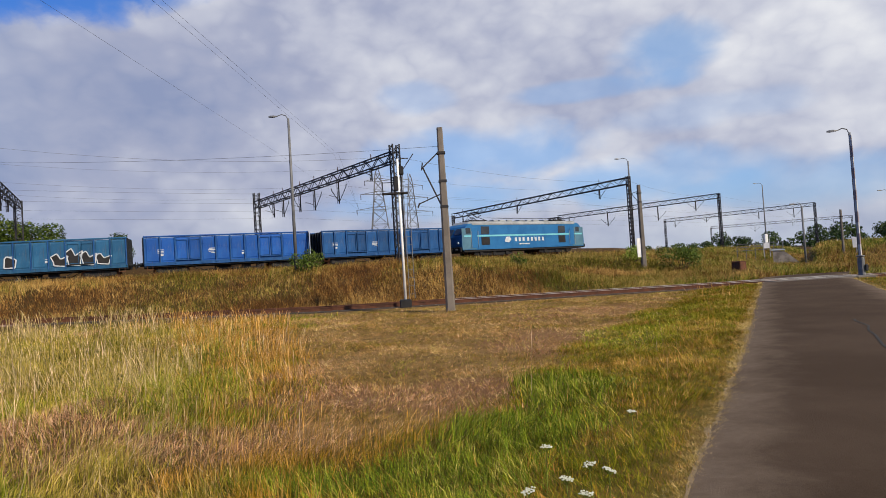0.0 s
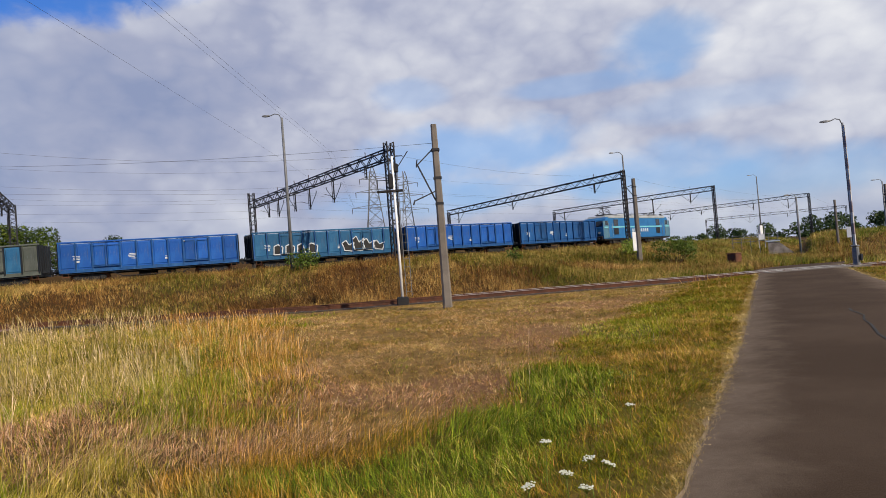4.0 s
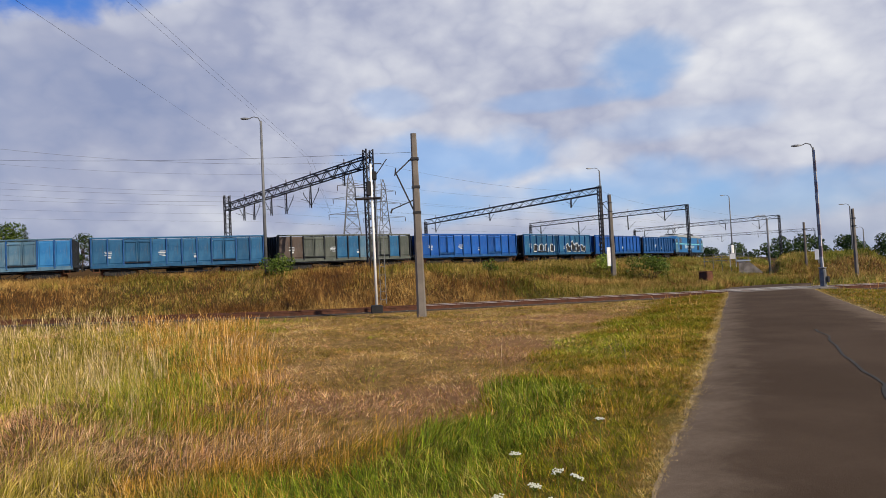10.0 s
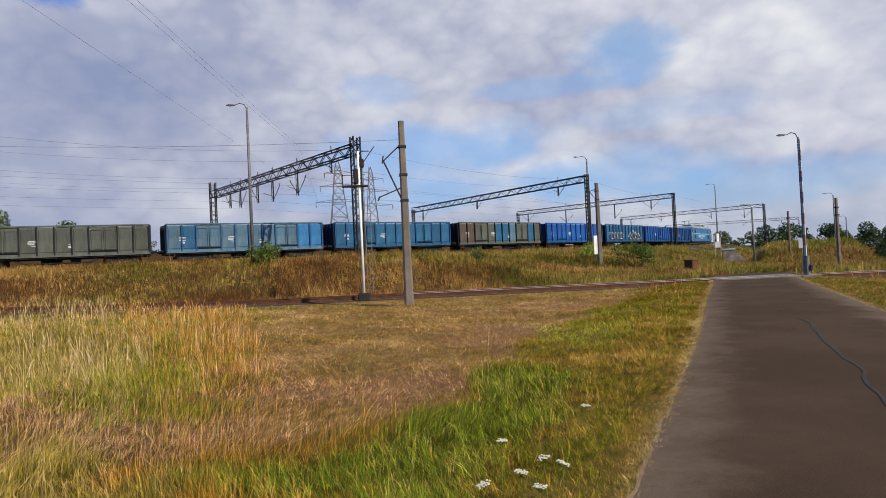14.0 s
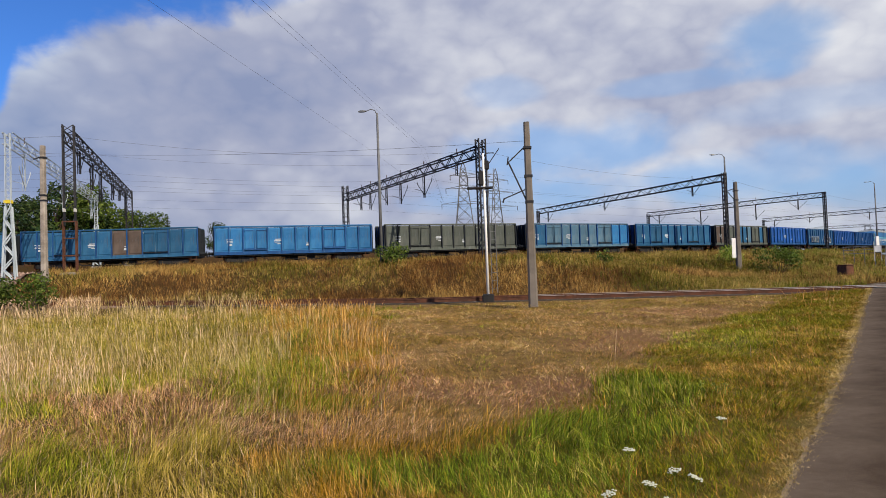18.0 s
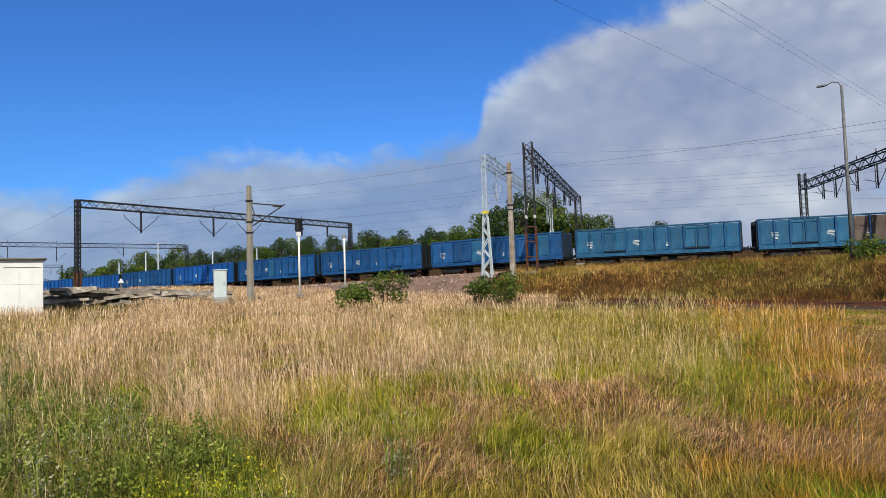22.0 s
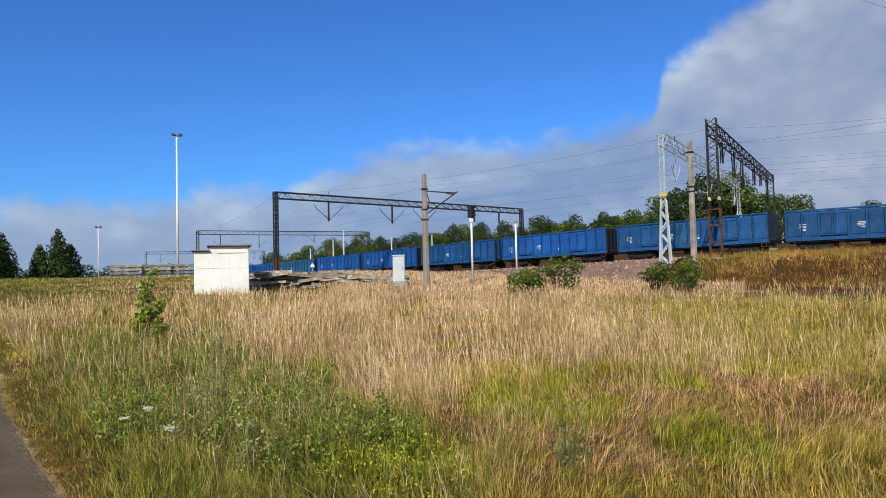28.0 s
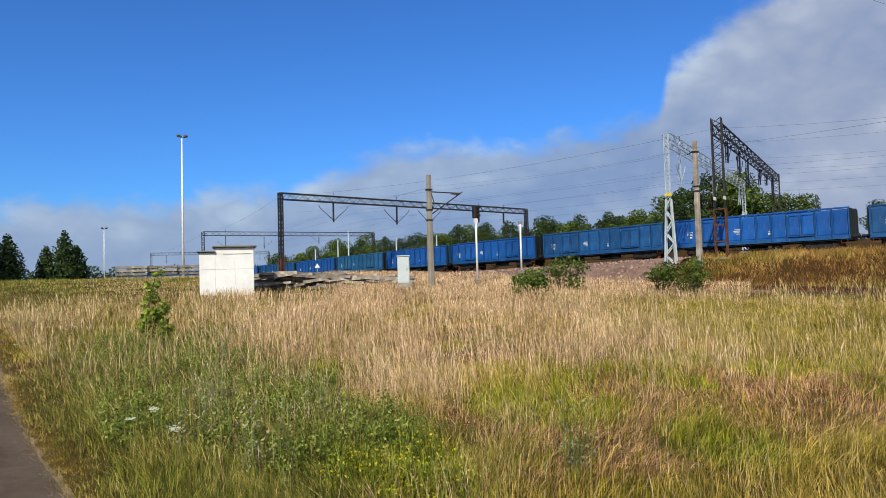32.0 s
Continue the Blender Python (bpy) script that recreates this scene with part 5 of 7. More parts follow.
sl_mesh = Shape().prism([(-0.15, 0), (0.15, 0), (0.12, 0.2), (-0.12, 0.2)], -1.3, 1.3).mesh("concrete_sleeper")
sl_mesh.materials.append(M["concrete_old"])
stack = thing("sleeper_stack", "neat stack of pale concrete sleepers", "sleeper stack")
for bx in range(3):
    for lay in range(5):
        for k in range(4):
            o = new("sleeper", sl_mesh)
            o.parent = stack
            o.matrix_basis = pose(-69.4 + rng.uniform(-0.08, 0.08) - k * 0.4, 10.9 + bx * 2.72, 1.75 + lay * 0.34, 0, 0, -6 + rng.uniform(-2, 2))
pile = thing("sleeper_pile", "untidy pile of old concrete sleepers and slabs", "sleeper pile")
for k in range(120):
    t = k / 120
    x, y = -43.5 + t * 4.6 + rng.uniform(-1.2, 1.2), 14.0 + t * 8.4 + rng.uniform(-0.6, 0.6)
    o = new("sleeper", sl_mesh)
    o.parent = pile
    o.matrix_basis = pose(x, y, ground_z(x, y) + rng.uniform(0.1, 1.0) * (1.05 - 0.4 * t), rng.uniform(-9, 9), rng.uniform(-9, 9), -22 + rng.uniform(-22, 22)) @ Matrix.Diagonal((rng.uniform(1.2, 3.4), rng.uniform(0.55, 1.0), rng.uniform(0.7, 1.0), 1.0))
tri = thing("warning_sign", "small white triangular sign on a short post", "sign", at=pose(-42.2, 18.2, 1.5, 0, 0, -25))
part("post", Shape().tube((0, 0, 0), (0, 0, 0.9), 0.03, 0.03, 8), "steel_grey", tri)
part("plate", Shape().prism([(-0.17, 0.85), (0.17, 0.85), (0, 1.15)], -0.02, 0.02), "white_paint", tri).matrix_basis = pose(0, 0, 0, 0, 0, 90)

# bridge where the main line passes over the road
br, bt = on_track(150, 0)
bridge = thing("bridge", "small concrete railway bridge with steel railings", "bridge", at=Matrix.Translation((br[0], br[1], 0)) @ Matrix.Rotation(math.atan2(bt[1], bt[0]), 4, "Z"))
part("deck", Shape().box((0, -2, 1.9), (16, 12, 0.5), bevel=0.05), "concrete", bridge)
part("abutment", Shape().box((-8.5, -5.0, 0.6), (3.0, 8, 3.4), bevel=0.1), "concrete", bridge)
part("abutment", Shape().box((8.5, -5.0, 0.6), (3.0, 8, 3.4), bevel=0.1), "concrete", bridge)
for z in (2.55, 2.95, 3.3):
    part("railing_bar", Shape().bar((-11, -7.8, z), (11, -7.8, z), 0.07), "steel_pale", bridge)
for k in range(12):
    part("railing_post", Shape().bar((-11 + 2 * k, -7.8, 2.1), (-11 + 2 * k, -7.8, 3.35), 0.09), "steel_pale", bridge)

wing = thing("wing_wall", "pale concrete wing wall with a steel railing at the underpass", "wall", at=pose(40.9, 68.7, 0.0, 0, 0, -30))
part("wall", Shape().prism([(-0.9, -0.4), (1.5, -0.4), (1.5, 0.3), (0.2, 1.5), (-0.9, 1.6)], -0.2, 0.2), "concrete_old", wing, "pale concrete wall with a sloping top")
part("coping", Shape().box((-0.4, 0, 1.66), (1.4, 0.55, 0.14), bevel=0.02), "steel_pale", wing)
for k in range(6):
    part("railing_post", Shape().bar((-4.4 + 0.9 * k, 0, 0.5), (-4.4 + 0.9 * k, 0, 2.55), 0.06), "lamp_grey", wing)
for z in (1.8, 2.15, 2.5):
    part("railing_bar", Shape().bar((-4.5, 0, z), (0.2, 0, z), 0.06), "lamp_grey", wing)
for x in (-1.75, -1.15):
    part("board_post", Shape().bar((x, -0.1, 1.0), (x, -0.1, 2.95), 0.07), "dull_white", wing)
part("board", Shape().box((-1.45, -0.1, 2.2), (0.55, 0.05, 0.6), bevel=0.01), "white_paint", wing, "white board on two posts")


# ---- the freight train ----
def wagon_paint(name, c, worn, dirt=0.4, scuffs=0.35):
    """Old wagon paint: faded patches, rain streaks and rust."""
    m = bpy.data.materials.new(name)
    m.use_nodes = True
    t = m.node_tree
    b = t.nodes["Principled BSDF"]
    co = t.nodes.new("ShaderNodeTexCoord").outputs["Object"]
    mp = t.nodes.new("ShaderNodeMapping")
    mp.inputs["Scale"].default_value = (5.0, 5.0, 0.5)
    t.links.new(co, mp.inputs[0])
    rnd = t.nodes.new("ShaderNodeObjectInfo").outputs["Random"]
    n1 = noise_tex(t, co, 0.9, 5.0, 0.6)
    streak = noise_tex(t, mp.outputs[0], 1.2, 5.0, 0.65)
    small = noise_tex(t, co, 9.0, 6.0, 0.7)
    col = blend(t, smooth(t, n1, 0.4, 0.7), c, worn)
    col = blend(t, num(t, "MULTIPLY", smooth(t, streak, 0.5, 0.75), dirt), col, (0.035, 0.036, 0.038))
    col = blend(t, num(t, "MULTIPLY", smooth(t, small, 0.62, 0.75), 0.6), col, (0.13, 0.075, 0.05))
    scuff = noise_tex(t, mp.outputs[0], 2.6, 6.0, 0.75)
    col = blend(t, num(t, "MULTIPLY", smooth(t, scuff, 0.55, 0.74), scuffs), col, (0.24, 0.30, 0.35))
    v = num(t, "MULTIPLY_ADD", num(t, "SUBTRACT", rnd, 0.5), 0.4, 1.0)
    g = t.nodes.new("ShaderNodeCombineColor")
    for k in range(3):
        t.links.new(v, g.inputs[k])
    t.links.new(blend(t, 1.0, col, g.outputs[0], "MULTIPLY"), b.inputs["Base Color"])
    t.links.new(num(t, "MULTIPLY_ADD", small, 0.3, 0.5), b.inputs["Roughness"])
    b.inputs["Specular IOR Level"].default_value = 0.2
    bp = t.nodes.new("ShaderNodeBump")
    bp.inputs["Strength"].default_value, bp.inputs["Distance"].default_value = 0.25, 0.03
    t.links.new(n1, bp.inputs["Height"])
    t.links.new(bp.outputs[0], b.inputs["Normal"])
    return m


PAINT = {
    "blue": wagon_paint("bright blue wagon paint", (0.005, 0.066, 0.29), (0.010, 0.090, 0.34), 0.3),
    "sky": wagon_paint("sky-blue wagon paint", (0.013, 0.115, 0.29), (0.026, 0.155, 0.34), 0.4),
    "teal": wagon_paint("faded teal wagon paint", (0.011, 0.078, 0.175), (0.022, 0.108, 0.215), 0.45, 0.35),
    "deep": wagon_paint("deep blue wagon paint", (0.006, 0.055, 0.18), (0.012, 0.080, 0.23), 0.45),
    "pale": wagon_paint("washed-out pale blue wagon paint", (0.05, 0.125, 0.20), (0.095, 0.165, 0.22), 0.5, 0.5),
    "olive": wagon_paint("grey-green wagon paint", (0.062, 0.075, 0.066), (0.09, 0.10, 0.088), 0.55, 0.4),
    "brown": wagon_paint("brown rusted panel", (0.075, 0.055, 0.046), (0.11, 0.085, 0.072), 0.5),
    # grime of the frame, and shade put into end walls and stiffeners
    "grime": wagon_paint("dark paint for grime and end shade", (0.009, 0.013, 0.019), (0.014, 0.016, 0.02), 0.15, 0.04),
}
WAGON = 14.04
BODY = 12.9
BAYS = [("p", 1.22), ("p", 1.22), ("d", 2.12), ("p", 1.24), ("p", 1.24), ("p", 1.24), ("p", 1.24), ("d", 2.12), ("p", 1.22), ("p", 1.22)]
ZB, ZT = 1.07, 3.16


def shared(shape, name):
    return shape.mesh(name)


def panel_mesh(w, h=ZT - ZB - 0.16):
    """A pressed steel panel with a raised field."""
    sh = Shape().box((0, 0.02, 0), (w, 0.04, h))
    sh.add([(-w / 2 + 0.05, 0, -h / 2 + 0.05), (w / 2 - 0.05, 0, -h / 2 + 0.05), (w / 2 - 0.05, 0, h / 2 - 0.05), (-w / 2 + 0.05, 0, h / 2 - 0.05),
            (-w / 2 + 0.12, -0.035, -h / 2 + 0.12), (w / 2 - 0.12, -0.035, -h / 2 + 0.12), (w / 2 - 0.12, -0.035, h / 2 - 0.12), (-w / 2 + 0.12, -0.035, h / 2 - 0.12)],
           [(4, 5, 6, 7), (0, 1, 5, 4), (1, 2, 6, 5), (2, 3, 7, 6), (3, 0, 4, 7)])
    return sh


MESH = {}


def mesh_of(key, make):
    if key not in MESH:
        MESH[key] = make()
    return MESH[key]


def put(name, key, make, material, parent, m=None, label=""):
    """A part on a shared mesh; each paint has its own copy of the mesh."""
    mm = M[material] if isinstance(material, str) and material in M else (PAINT[material] if isinstance(material, str) else material)
    me = mesh_of((key, mm.name), lambda: make().mesh(name))
    if not me.materials:
        me.materials.append(mm)
    ob = new(name, me)
    ob.parent = parent
    if m is not None:
        ob.matrix_basis = m
    if label:
        tagged(ob, label)
    return ob


def wheelset_shape():
    sh = Shape()
    for s in (-1, 1):
        sh.lathe([(0.40, s * 0.66), (0.46, s * 0.67), (0.46, s * 0.80), (0.30, s * 0.79), (0.16, s * 0.83)], (0, 0, 0), 20, "y")
    sh.tube((0, -0.75, 0), (0, 0.75, 0), 0.08, 0.08, 8)
    for k in range(4):
        a = k * math.pi / 2
        sh.box((0.24 * math.cos(a), -0.805, 0.24 * math.sin(a)), (0.07, 0.03, 0.07))
    return sh


def bogie_shape():
    sh = Shape()
    for s in (-1, 1):
        sh.prism([(-1.15, 0.42), (-0.75, 0.36), (-0.3, 0.28), (0.3, 0.28), (0.75, 0.36), (1.15, 0.42), (1.15, 0.66), (0.4, 0.78), (-0.4, 0.78), (-1.15, 0.66)], s * 0.98 - 0.06, s * 0.98 + 0.06)
        for x in (-0.9, 0.9):
            sh.box((x, s * 1.02, 0.47), (0.34, 0.2, 0.3), bevel=0.03)
        for x in (-0.14, 0, 0.14):
            sh.tube((x, s * 1.02, 0.36), (x, s * 1.02, 0.66), 0.055, 0.055, 8)
    sh.box((0, 0, 0.68), (0.4, 2.0, 0.25))
    return sh


def underframe_shape():
    sh = Shape()
    for s in (-1, 1):
        sh.box((0, s * 1.30, ZB - 0.14), (BODY + 0.1, 0.09, 0.26))
        sh.box((0, s * 0.35, ZB - 0.2), (BODY, 0.1, 0.3))
    for x in (-6.4, -4.5, -2.2, 0, 2.2, 4.5, 6.4):
        sh.box((x, 0, ZB - 0.16), (0.12, 2.6, 0.22))
    sh.box((0, 0, ZB - 0.02), (BODY, 2.66, 0.05))
    for s in (-1, 1):
        sh.box((s * (BODY / 2 + 0.02), 0, ZB - 0.12), (0.14, 2.7, 0.34))
        for x0, x1 in ((-2.9, -2.2), (2.9, 2.2)):
            sh.bar((x0, s * 1.25, ZB - 0.25), (x1, s * 1.25, ZB - 0.62), 0.05)
        sh.bar((-2.2, s * 1.25, ZB - 0.62), (2.2, s * 1.25, ZB - 0.62), 0.05)
    sh.tube((-1.1, 0.5, ZB - 0.5), (0.3, 0.5, ZB - 0.5), 0.2, 0.2, 12)
    sh.box((1.3, -0.6, ZB - 0.5), (0.7, 0.5, 0.4), bevel=0.03)
    return sh


def stake_shape():
    return Shape().prism([(-0.042, 0), (0.042, 0), (0.042, ZT - ZB + 0.02), (-0.042, ZT - ZB + 0.02)], -0.13, 0.02)


def end_wall_shape():
    sh = Shape().box((0, 0, (ZT - ZB) / 2), (0.05, 2.72, ZT - ZB))
    return sh


def buffer_shape():
    sh = Shape().lathe([(0.12, 0.0), (0.12, 0.28), (0.08, 0.3), (0.08, 0.44), (0.22, 0.46), (0.22, 0.5)], (0, 0, 0), 14, "x")
    return sh


wheels = []


def door_bolt_shape():
    """The bolt bar under the two drop leaves."""
    return Shape().bar((-0.95, -0.1, -0.84), (0.95, -0.1, -0.84), 0.06)


def leaf_frame_shape():
    """The raised outline of one drop leaf."""
    sh = Shape()
    for x in (-0.42, 0.42):
        sh.bar((x, -0.1, -0.755), (x, -0.1, 0.755), 0.035)
    for z in (-0.74, 0.74):
        sh.bar((-0.43, -0.098, z), (0.43, -0.098, z), 0.035)
    return sh


def build_wagon(paint, label, odd=None, seed=0, graffiti=False):
    r = random.Random(seed)
    w = thing("open_wagon", label, "freight wagon", "wagons of the freight train")
    put("underframe", "uf", underframe_shape, "grime", w)
    x = -BODY / 2
    total = sum(b for _, b in BAYS)
    k = BODY / total
    edges = [x]
    for i, (kind, width) in enumerate(BAYS):
        width *= k
        c = x + width / 2
        colour = (odd or {}).get(i, paint)
        zc = (ZB + ZT) / 2 + 0.02
        if kind == "p":
            put("side_panel", ("p", round(width, 3)), lambda: panel_mesh(width - 0.08), colour, w, pose(c, -1.37, zc))
        else:
            dr = put("side_door", "d", lambda: Shape().box((0, 0.03, 0), (width - 0.1, 0.03, ZT - ZB - 0.12)), colour, w, pose(c, -1.37, zc), "double-leaf drop door")
            for s in (-1, 1):
                lf = put("door_leaf", "dl", lambda: panel_mesh(width / 2 - 0.12, ZT - ZB - 0.22), colour, dr, pose(s * width / 4, -0.035, 0))
            for s in (-0.5, 0.5):
                put("leaf_frame", "lf", leaf_frame_shape, "deep" if colour in ("blue", "deep", "sky") else colour, dr, pose(s, 0, 0))
            put("door_bar", "db", door_bolt_shape, "deep" if colour in ("blue", "deep", "sky") else "grime", dr)
        x += width
        edges.append(x)
    # stakes mostly darker than the panels: their shading is put into the colour
    for e in edges:
        put("stake", "st", stake_shape, "grime" if paint == "olive" else "deep", w, pose(e, -1.38, ZB - 0.02))
    put("far_side_wall", "fs", lambda: Shape().box((0, 1.37, (ZB + ZT) / 2), (BODY, 0.06, ZT - ZB)), paint, w)
    for s in (-1, 1):
        put("top_rail", "tr", lambda: Shape().box((0, 0, 0), (BODY + 0.16, 0.15, 0.13), bevel=0.03), paint, w, pose(0, s * 1.38, ZT + 0.04))
        # end walls and stiffeners darker than the sides: end shade as paint
        ew = put("end_wall", "ew", end_wall_shape, "grime" if seed % 2 else "deep", w, pose(s * (BODY / 2 - 0.0), 0, ZB, 0, 0, 0 if s > 0 else 180))
        for y in (-1.3, -0.65, 0.0, 0.65, 1.3):
            put("stiffener", "sf", lambda: Shape().box((0.085, 0, (ZT - ZB) / 2), (0.12, 0.1, ZT - ZB)), "grime", ew, pose(0, y, 0))
        put("bottom_rail", "bt", lambda: Shape().box((0, 0, 0), (BODY + 0.1, 0.08, 0.26)), "deep" if paint in ("blue", "deep", "sky") else paint, w, pose(0, s * 1.40, ZB - 0.04))
        for y in (-0.88, 0.88):
            put("buffer", "bu", buffer_shape, "grime", w, pose(s * (BODY / 2 + 0.07), y, 1.06, 0, 0, 0 if s > 0 else 180))
        bg = put("bogie", "bg", bogie_shape, "black", w, pose(s * 4.5, 0, 0))
        for x2 in (-0.9, 0.9):
            wheels.append((put("wheelset", "ws", wheelset_shape, "rust", bg, pose(x2, 0, 0.46)), x2, 0.46))
        ld = put("ladder", "ld", lambda: Shape().bar((-0.2, 0, 0.55), (-0.2, 0, 1.2), 0.04).bar((0.2, 0, 0.55), (0.2, 0, 1.2), 0.04).bar((-0.2, 0, 0.6), (0.2, 0, 0.6), 0.04).bar((-0.2, 0, 0.9), (0.2, 0, 0.9), 0.04), "rust", w, pose(s * 6.1, -1.36, 0))
    put("coupling", "cp", lambda: Shape().bar((0, 0, 0), (0.62, 0, 0), 0.1).box((0.5, 0, -0.12), (0.1, 0.16, 0.3)), "black", w, pose(BODY / 2, 0, 1.0))
    # stencilled markings: unreadable, so plain bars
    mk = lambda: Shape().box((0, 0, 0.12), (0.55, 0.012, 0.06)).box((-0.05, 0, 0.0), (0.62, 0.012, 0.07)).box((-0.12, 0, -0.12), (0.42, 0.012, 0.06)).box((0.02, 0, -0.24), (0.3, 0.012, 0.05))
    put("marking", "mk1", mk, "lettering", w, pose(-1.5 * k, -1.418, 2.0), "white stencilled data bars")
    put("marking", "mk2", lambda: Shape().box((0, 0, 0.05), (0.7, 0.012, 0.09)).box((0.05, 0, -0.1), (0.4, 0.012, 0.05)), "lettering", w, pose(2.85 * k, -1.418, 2.82), "white owner lettering bar")
    put("marking", "mk3", lambda: Shape().box((0, 0, 0), (0.24, 0.012, 0.16)).box((0, 0, 0.2), (0.2, 0.012, 0.04)), "lettering", w, pose(1.1 * k, -1.418, 1.62))
    put("marking", "mk4", lambda: Shape().box((0, 0, 0), (0.5, 0.012, 0.05)).box((0.02, 0, 0.12), (0.46, 0.012, 0.05)).box((0, 0, 0.24), (0.5, 0.012, 0.05)).box((0.1, 0, -0.18), (0.2, 0.012, 0.14)), "lettering", w, pose(-6.1 * k + 0.3, -1.418, 1.9))
    if graffiti:
        def letter(pts, y, fill, line):
            tag = part("sprayed_letter", Shape().prism(pts, y, y + 0.012), fill, w, "sprayed blocky shape with a white outline")
            edge = Shape()
            for a, b in zip(pts, pts[1:] + pts[:1]):
                edge.bar((a[0], y - 0.008, a[1]), (b[0], y - 0.008, b[1]), line, 0.008, (0, 1, 0))
            part("outline", edge, "lettering", tag)
        for i in range(4):
            x0, h = 1.4 + i * 0.98, (0.45, 0.8, 0.55, 0.35)[i]
            letter([(x0 + 0.1, 1.3), (x0 + 0.85, 1.22), (x0 + 1.05, 1.55 + h), (x0 + 0.55, 1.5 + h * 0.6), (x0 + 0.3, 1.75 + h), (x0 - 0.12, 1.6 + h * 0.8), (x0 + 0.05, 1.6)], -1.462 - 0.002 * (i % 3), "black", 0.075)
        for i in range(4):
            x0 = -4.8 + i * 1.02
            letter([(x0, 1.3), (x0 + 0.7, 1.3), (x0 + 0.8 - 0.25 * (i == 2), 1.9), (x0 + 0.4 - 0.2 * (i == 3), 2.15), (x0 + 0.05, 2.0)], -1.460, "black", 0.085)
    return w


def build_loco():
    g = thing("electric_locomotive", "two-tone blue six-axle electric locomotive with a pale stripe", "locomotive")
    half = 9.0
    # body side view: upright flanks and raked cab fronts
    side = [(-half + 0.1, 1.0), (half - 0.1, 1.0), (half, 1.5), (half - 0.05, 2.35), (half - 0.62, 3.35), (half - 1.0, 3.62), (-half + 1.0, 3.62), (-half + 0.62, 3.35), (-half + 0.05, 2.35), (-half, 1.5)]
    body = part("body", Shape().prism(side, -1.48, 1.48), "loco_blue", g)
    part("skirt", Shape().box((0, 0, 0.92), (17.4, 2.8, 0.3), bevel=0.05), "black", g)
    part("upper_flank", Shape().box((0, -1.487, 2.86), (14.6, 0.02, 0.85)), "loco_blue", g)
    part("stripe", Shape().box((0, -1.492, 2.38), (17.4, 0.02, 0.16)), "loco_teal", g, "pale turquoise stripe")
    roof = Shape().prism([(-half + 1.0, 3.6), (half - 1.0, 3.6), (half - 1.3, 3.86), (-half + 1.3, 3.86)], -1.25, 1.25)
    part("roof", roof, "loco_roof", g)
    part("cornice", Shape().box((0, -1.44, 3.58), (15.2, 0.14, 0.28), bevel=0.06), "loco_roof", g, "pale grey cornice")
    for x in (-5.9, 5.35):
        part("side_window", Shape().box((x, -1.505, 2.92), (1.1, 0.03, 0.8), bevel=0.01), "glass", g)
        part("louvre", Shape().box((x, -1.505, 1.85), (1.1, 0.03, 0.78), bevel=0.01), "black", g)
    for x in (-8.02, 7.98):
        part("cab_side", Shape().box((x, -1.486, 2.1), (1.86, 0.02, 2.1), bevel=0.005), "loco_grey", g, "grey-blue cab flank")
    for x in (-7.35, 7.0):
        d = part("cab_door", Shape().box((x, -1.50, 2.2), (0.72, 0.03, 2.05), bevel=0.01), "loco_blue", g)
        part("handrail", Shape().bar((x - 0.45, -1.56, 1.2), (x - 0.45, -1.56, 2.9), 0.03).bar((x + 0.45, -1.56, 1.2), (x + 0.45, -1.56, 2.9), 0.03), "steel_grey", d)
    for x in (-8.15, 7.95):
        part("cab_window", Shape().box((x, -1.5, 2.9), (0.6, 0.03, 0.55), bevel=0.01), "glass", g)
    for s in (-1, 1):
        m = Matrix.Rotation(s * -0.52, 3, "Y")
        for y in (-0.7, 0.7):
            part("windscreen", Shape().box((s * (half - 0.27), y, 2.86), (0.04, 1.1, 0.72), m, 0.02), "glass", g)
        for y in (-0.95, 0.95):
            part("headlight", Shape().lathe([(0.13, 0), (0.13, 0.1), (0.1, 0.12)], (s * half if s > 0 else -half - 0.12, y, 1.75), 12, "x"), "steel_pale", g)
        part("buffer_beam", Shape().box((s * (half + 0.02), 0, 1.08), (0.16, 2.7, 0.5), bevel=0.03), "black", g)
        for y in (-0.88, 0.88):
            put("buffer", "bu", buffer_shape, "grime", g, pose(s * (half + 0.1), y, 1.06, 0, 0, 0 if s > 0 else 180))
        bg = thing_part("bogie", g, pose(s * 4.6, 0, 0), bogie_loco())
        for x in (-1.75, 0, 1.75):
            wheels.append((put("wheelset", "wl", loco_wheel, "rust", bg, pose(x, 0, 0.62)), x, 0.62))
        # pantograph
        pan = Shape()
        px = s * 5.9
        up = 0.8 if s < 0 else 0.25
        for y in (-0.5, 0.5):
            pan.bar((px - 1.0, y, 4.05), (px + 0.5, y * 0.8, 4.05 + up * 0.6), 0.05).bar((px + 1.0, y, 4.05), (px - 0.5, y * 0.8, 4.05 + up * 0.6), 0.05)
            pan.bar((px + 0.5, y * 0.8, 4.05 + up * 0.6), (px - 0.2, y * 0.7, 4.05 + up), 0.04).bar((px - 0.5, y * 0.8, 4.05 + up * 0.6), (px + 0.2, y * 0.7, 4.05 + up), 0.04)
        pan.bar((px - 0.2, -0.9, 4.08 + up), (px - 0.2, 0.9, 4.08 + up), 0.06).bar((px + 0.2, -0.9, 4.08 + up), (px + 0.2, 0.9, 4.08 + up), 0.06)
        pan.box((px, 0, 4.02), (2.3, 1.3, 0.06))
        p = part("pantograph", pan, "steel_dark", g)
        ins = Shape()
        for x in (-0.9, 0.9):
            for y in (-0.5, 0.5):
                insulator(ins, (px + x, y, 3.84), (px + x, y, 4.02), 0.07, 3)
        part("insulator", ins, "insulator", p)
    rf = Shape()
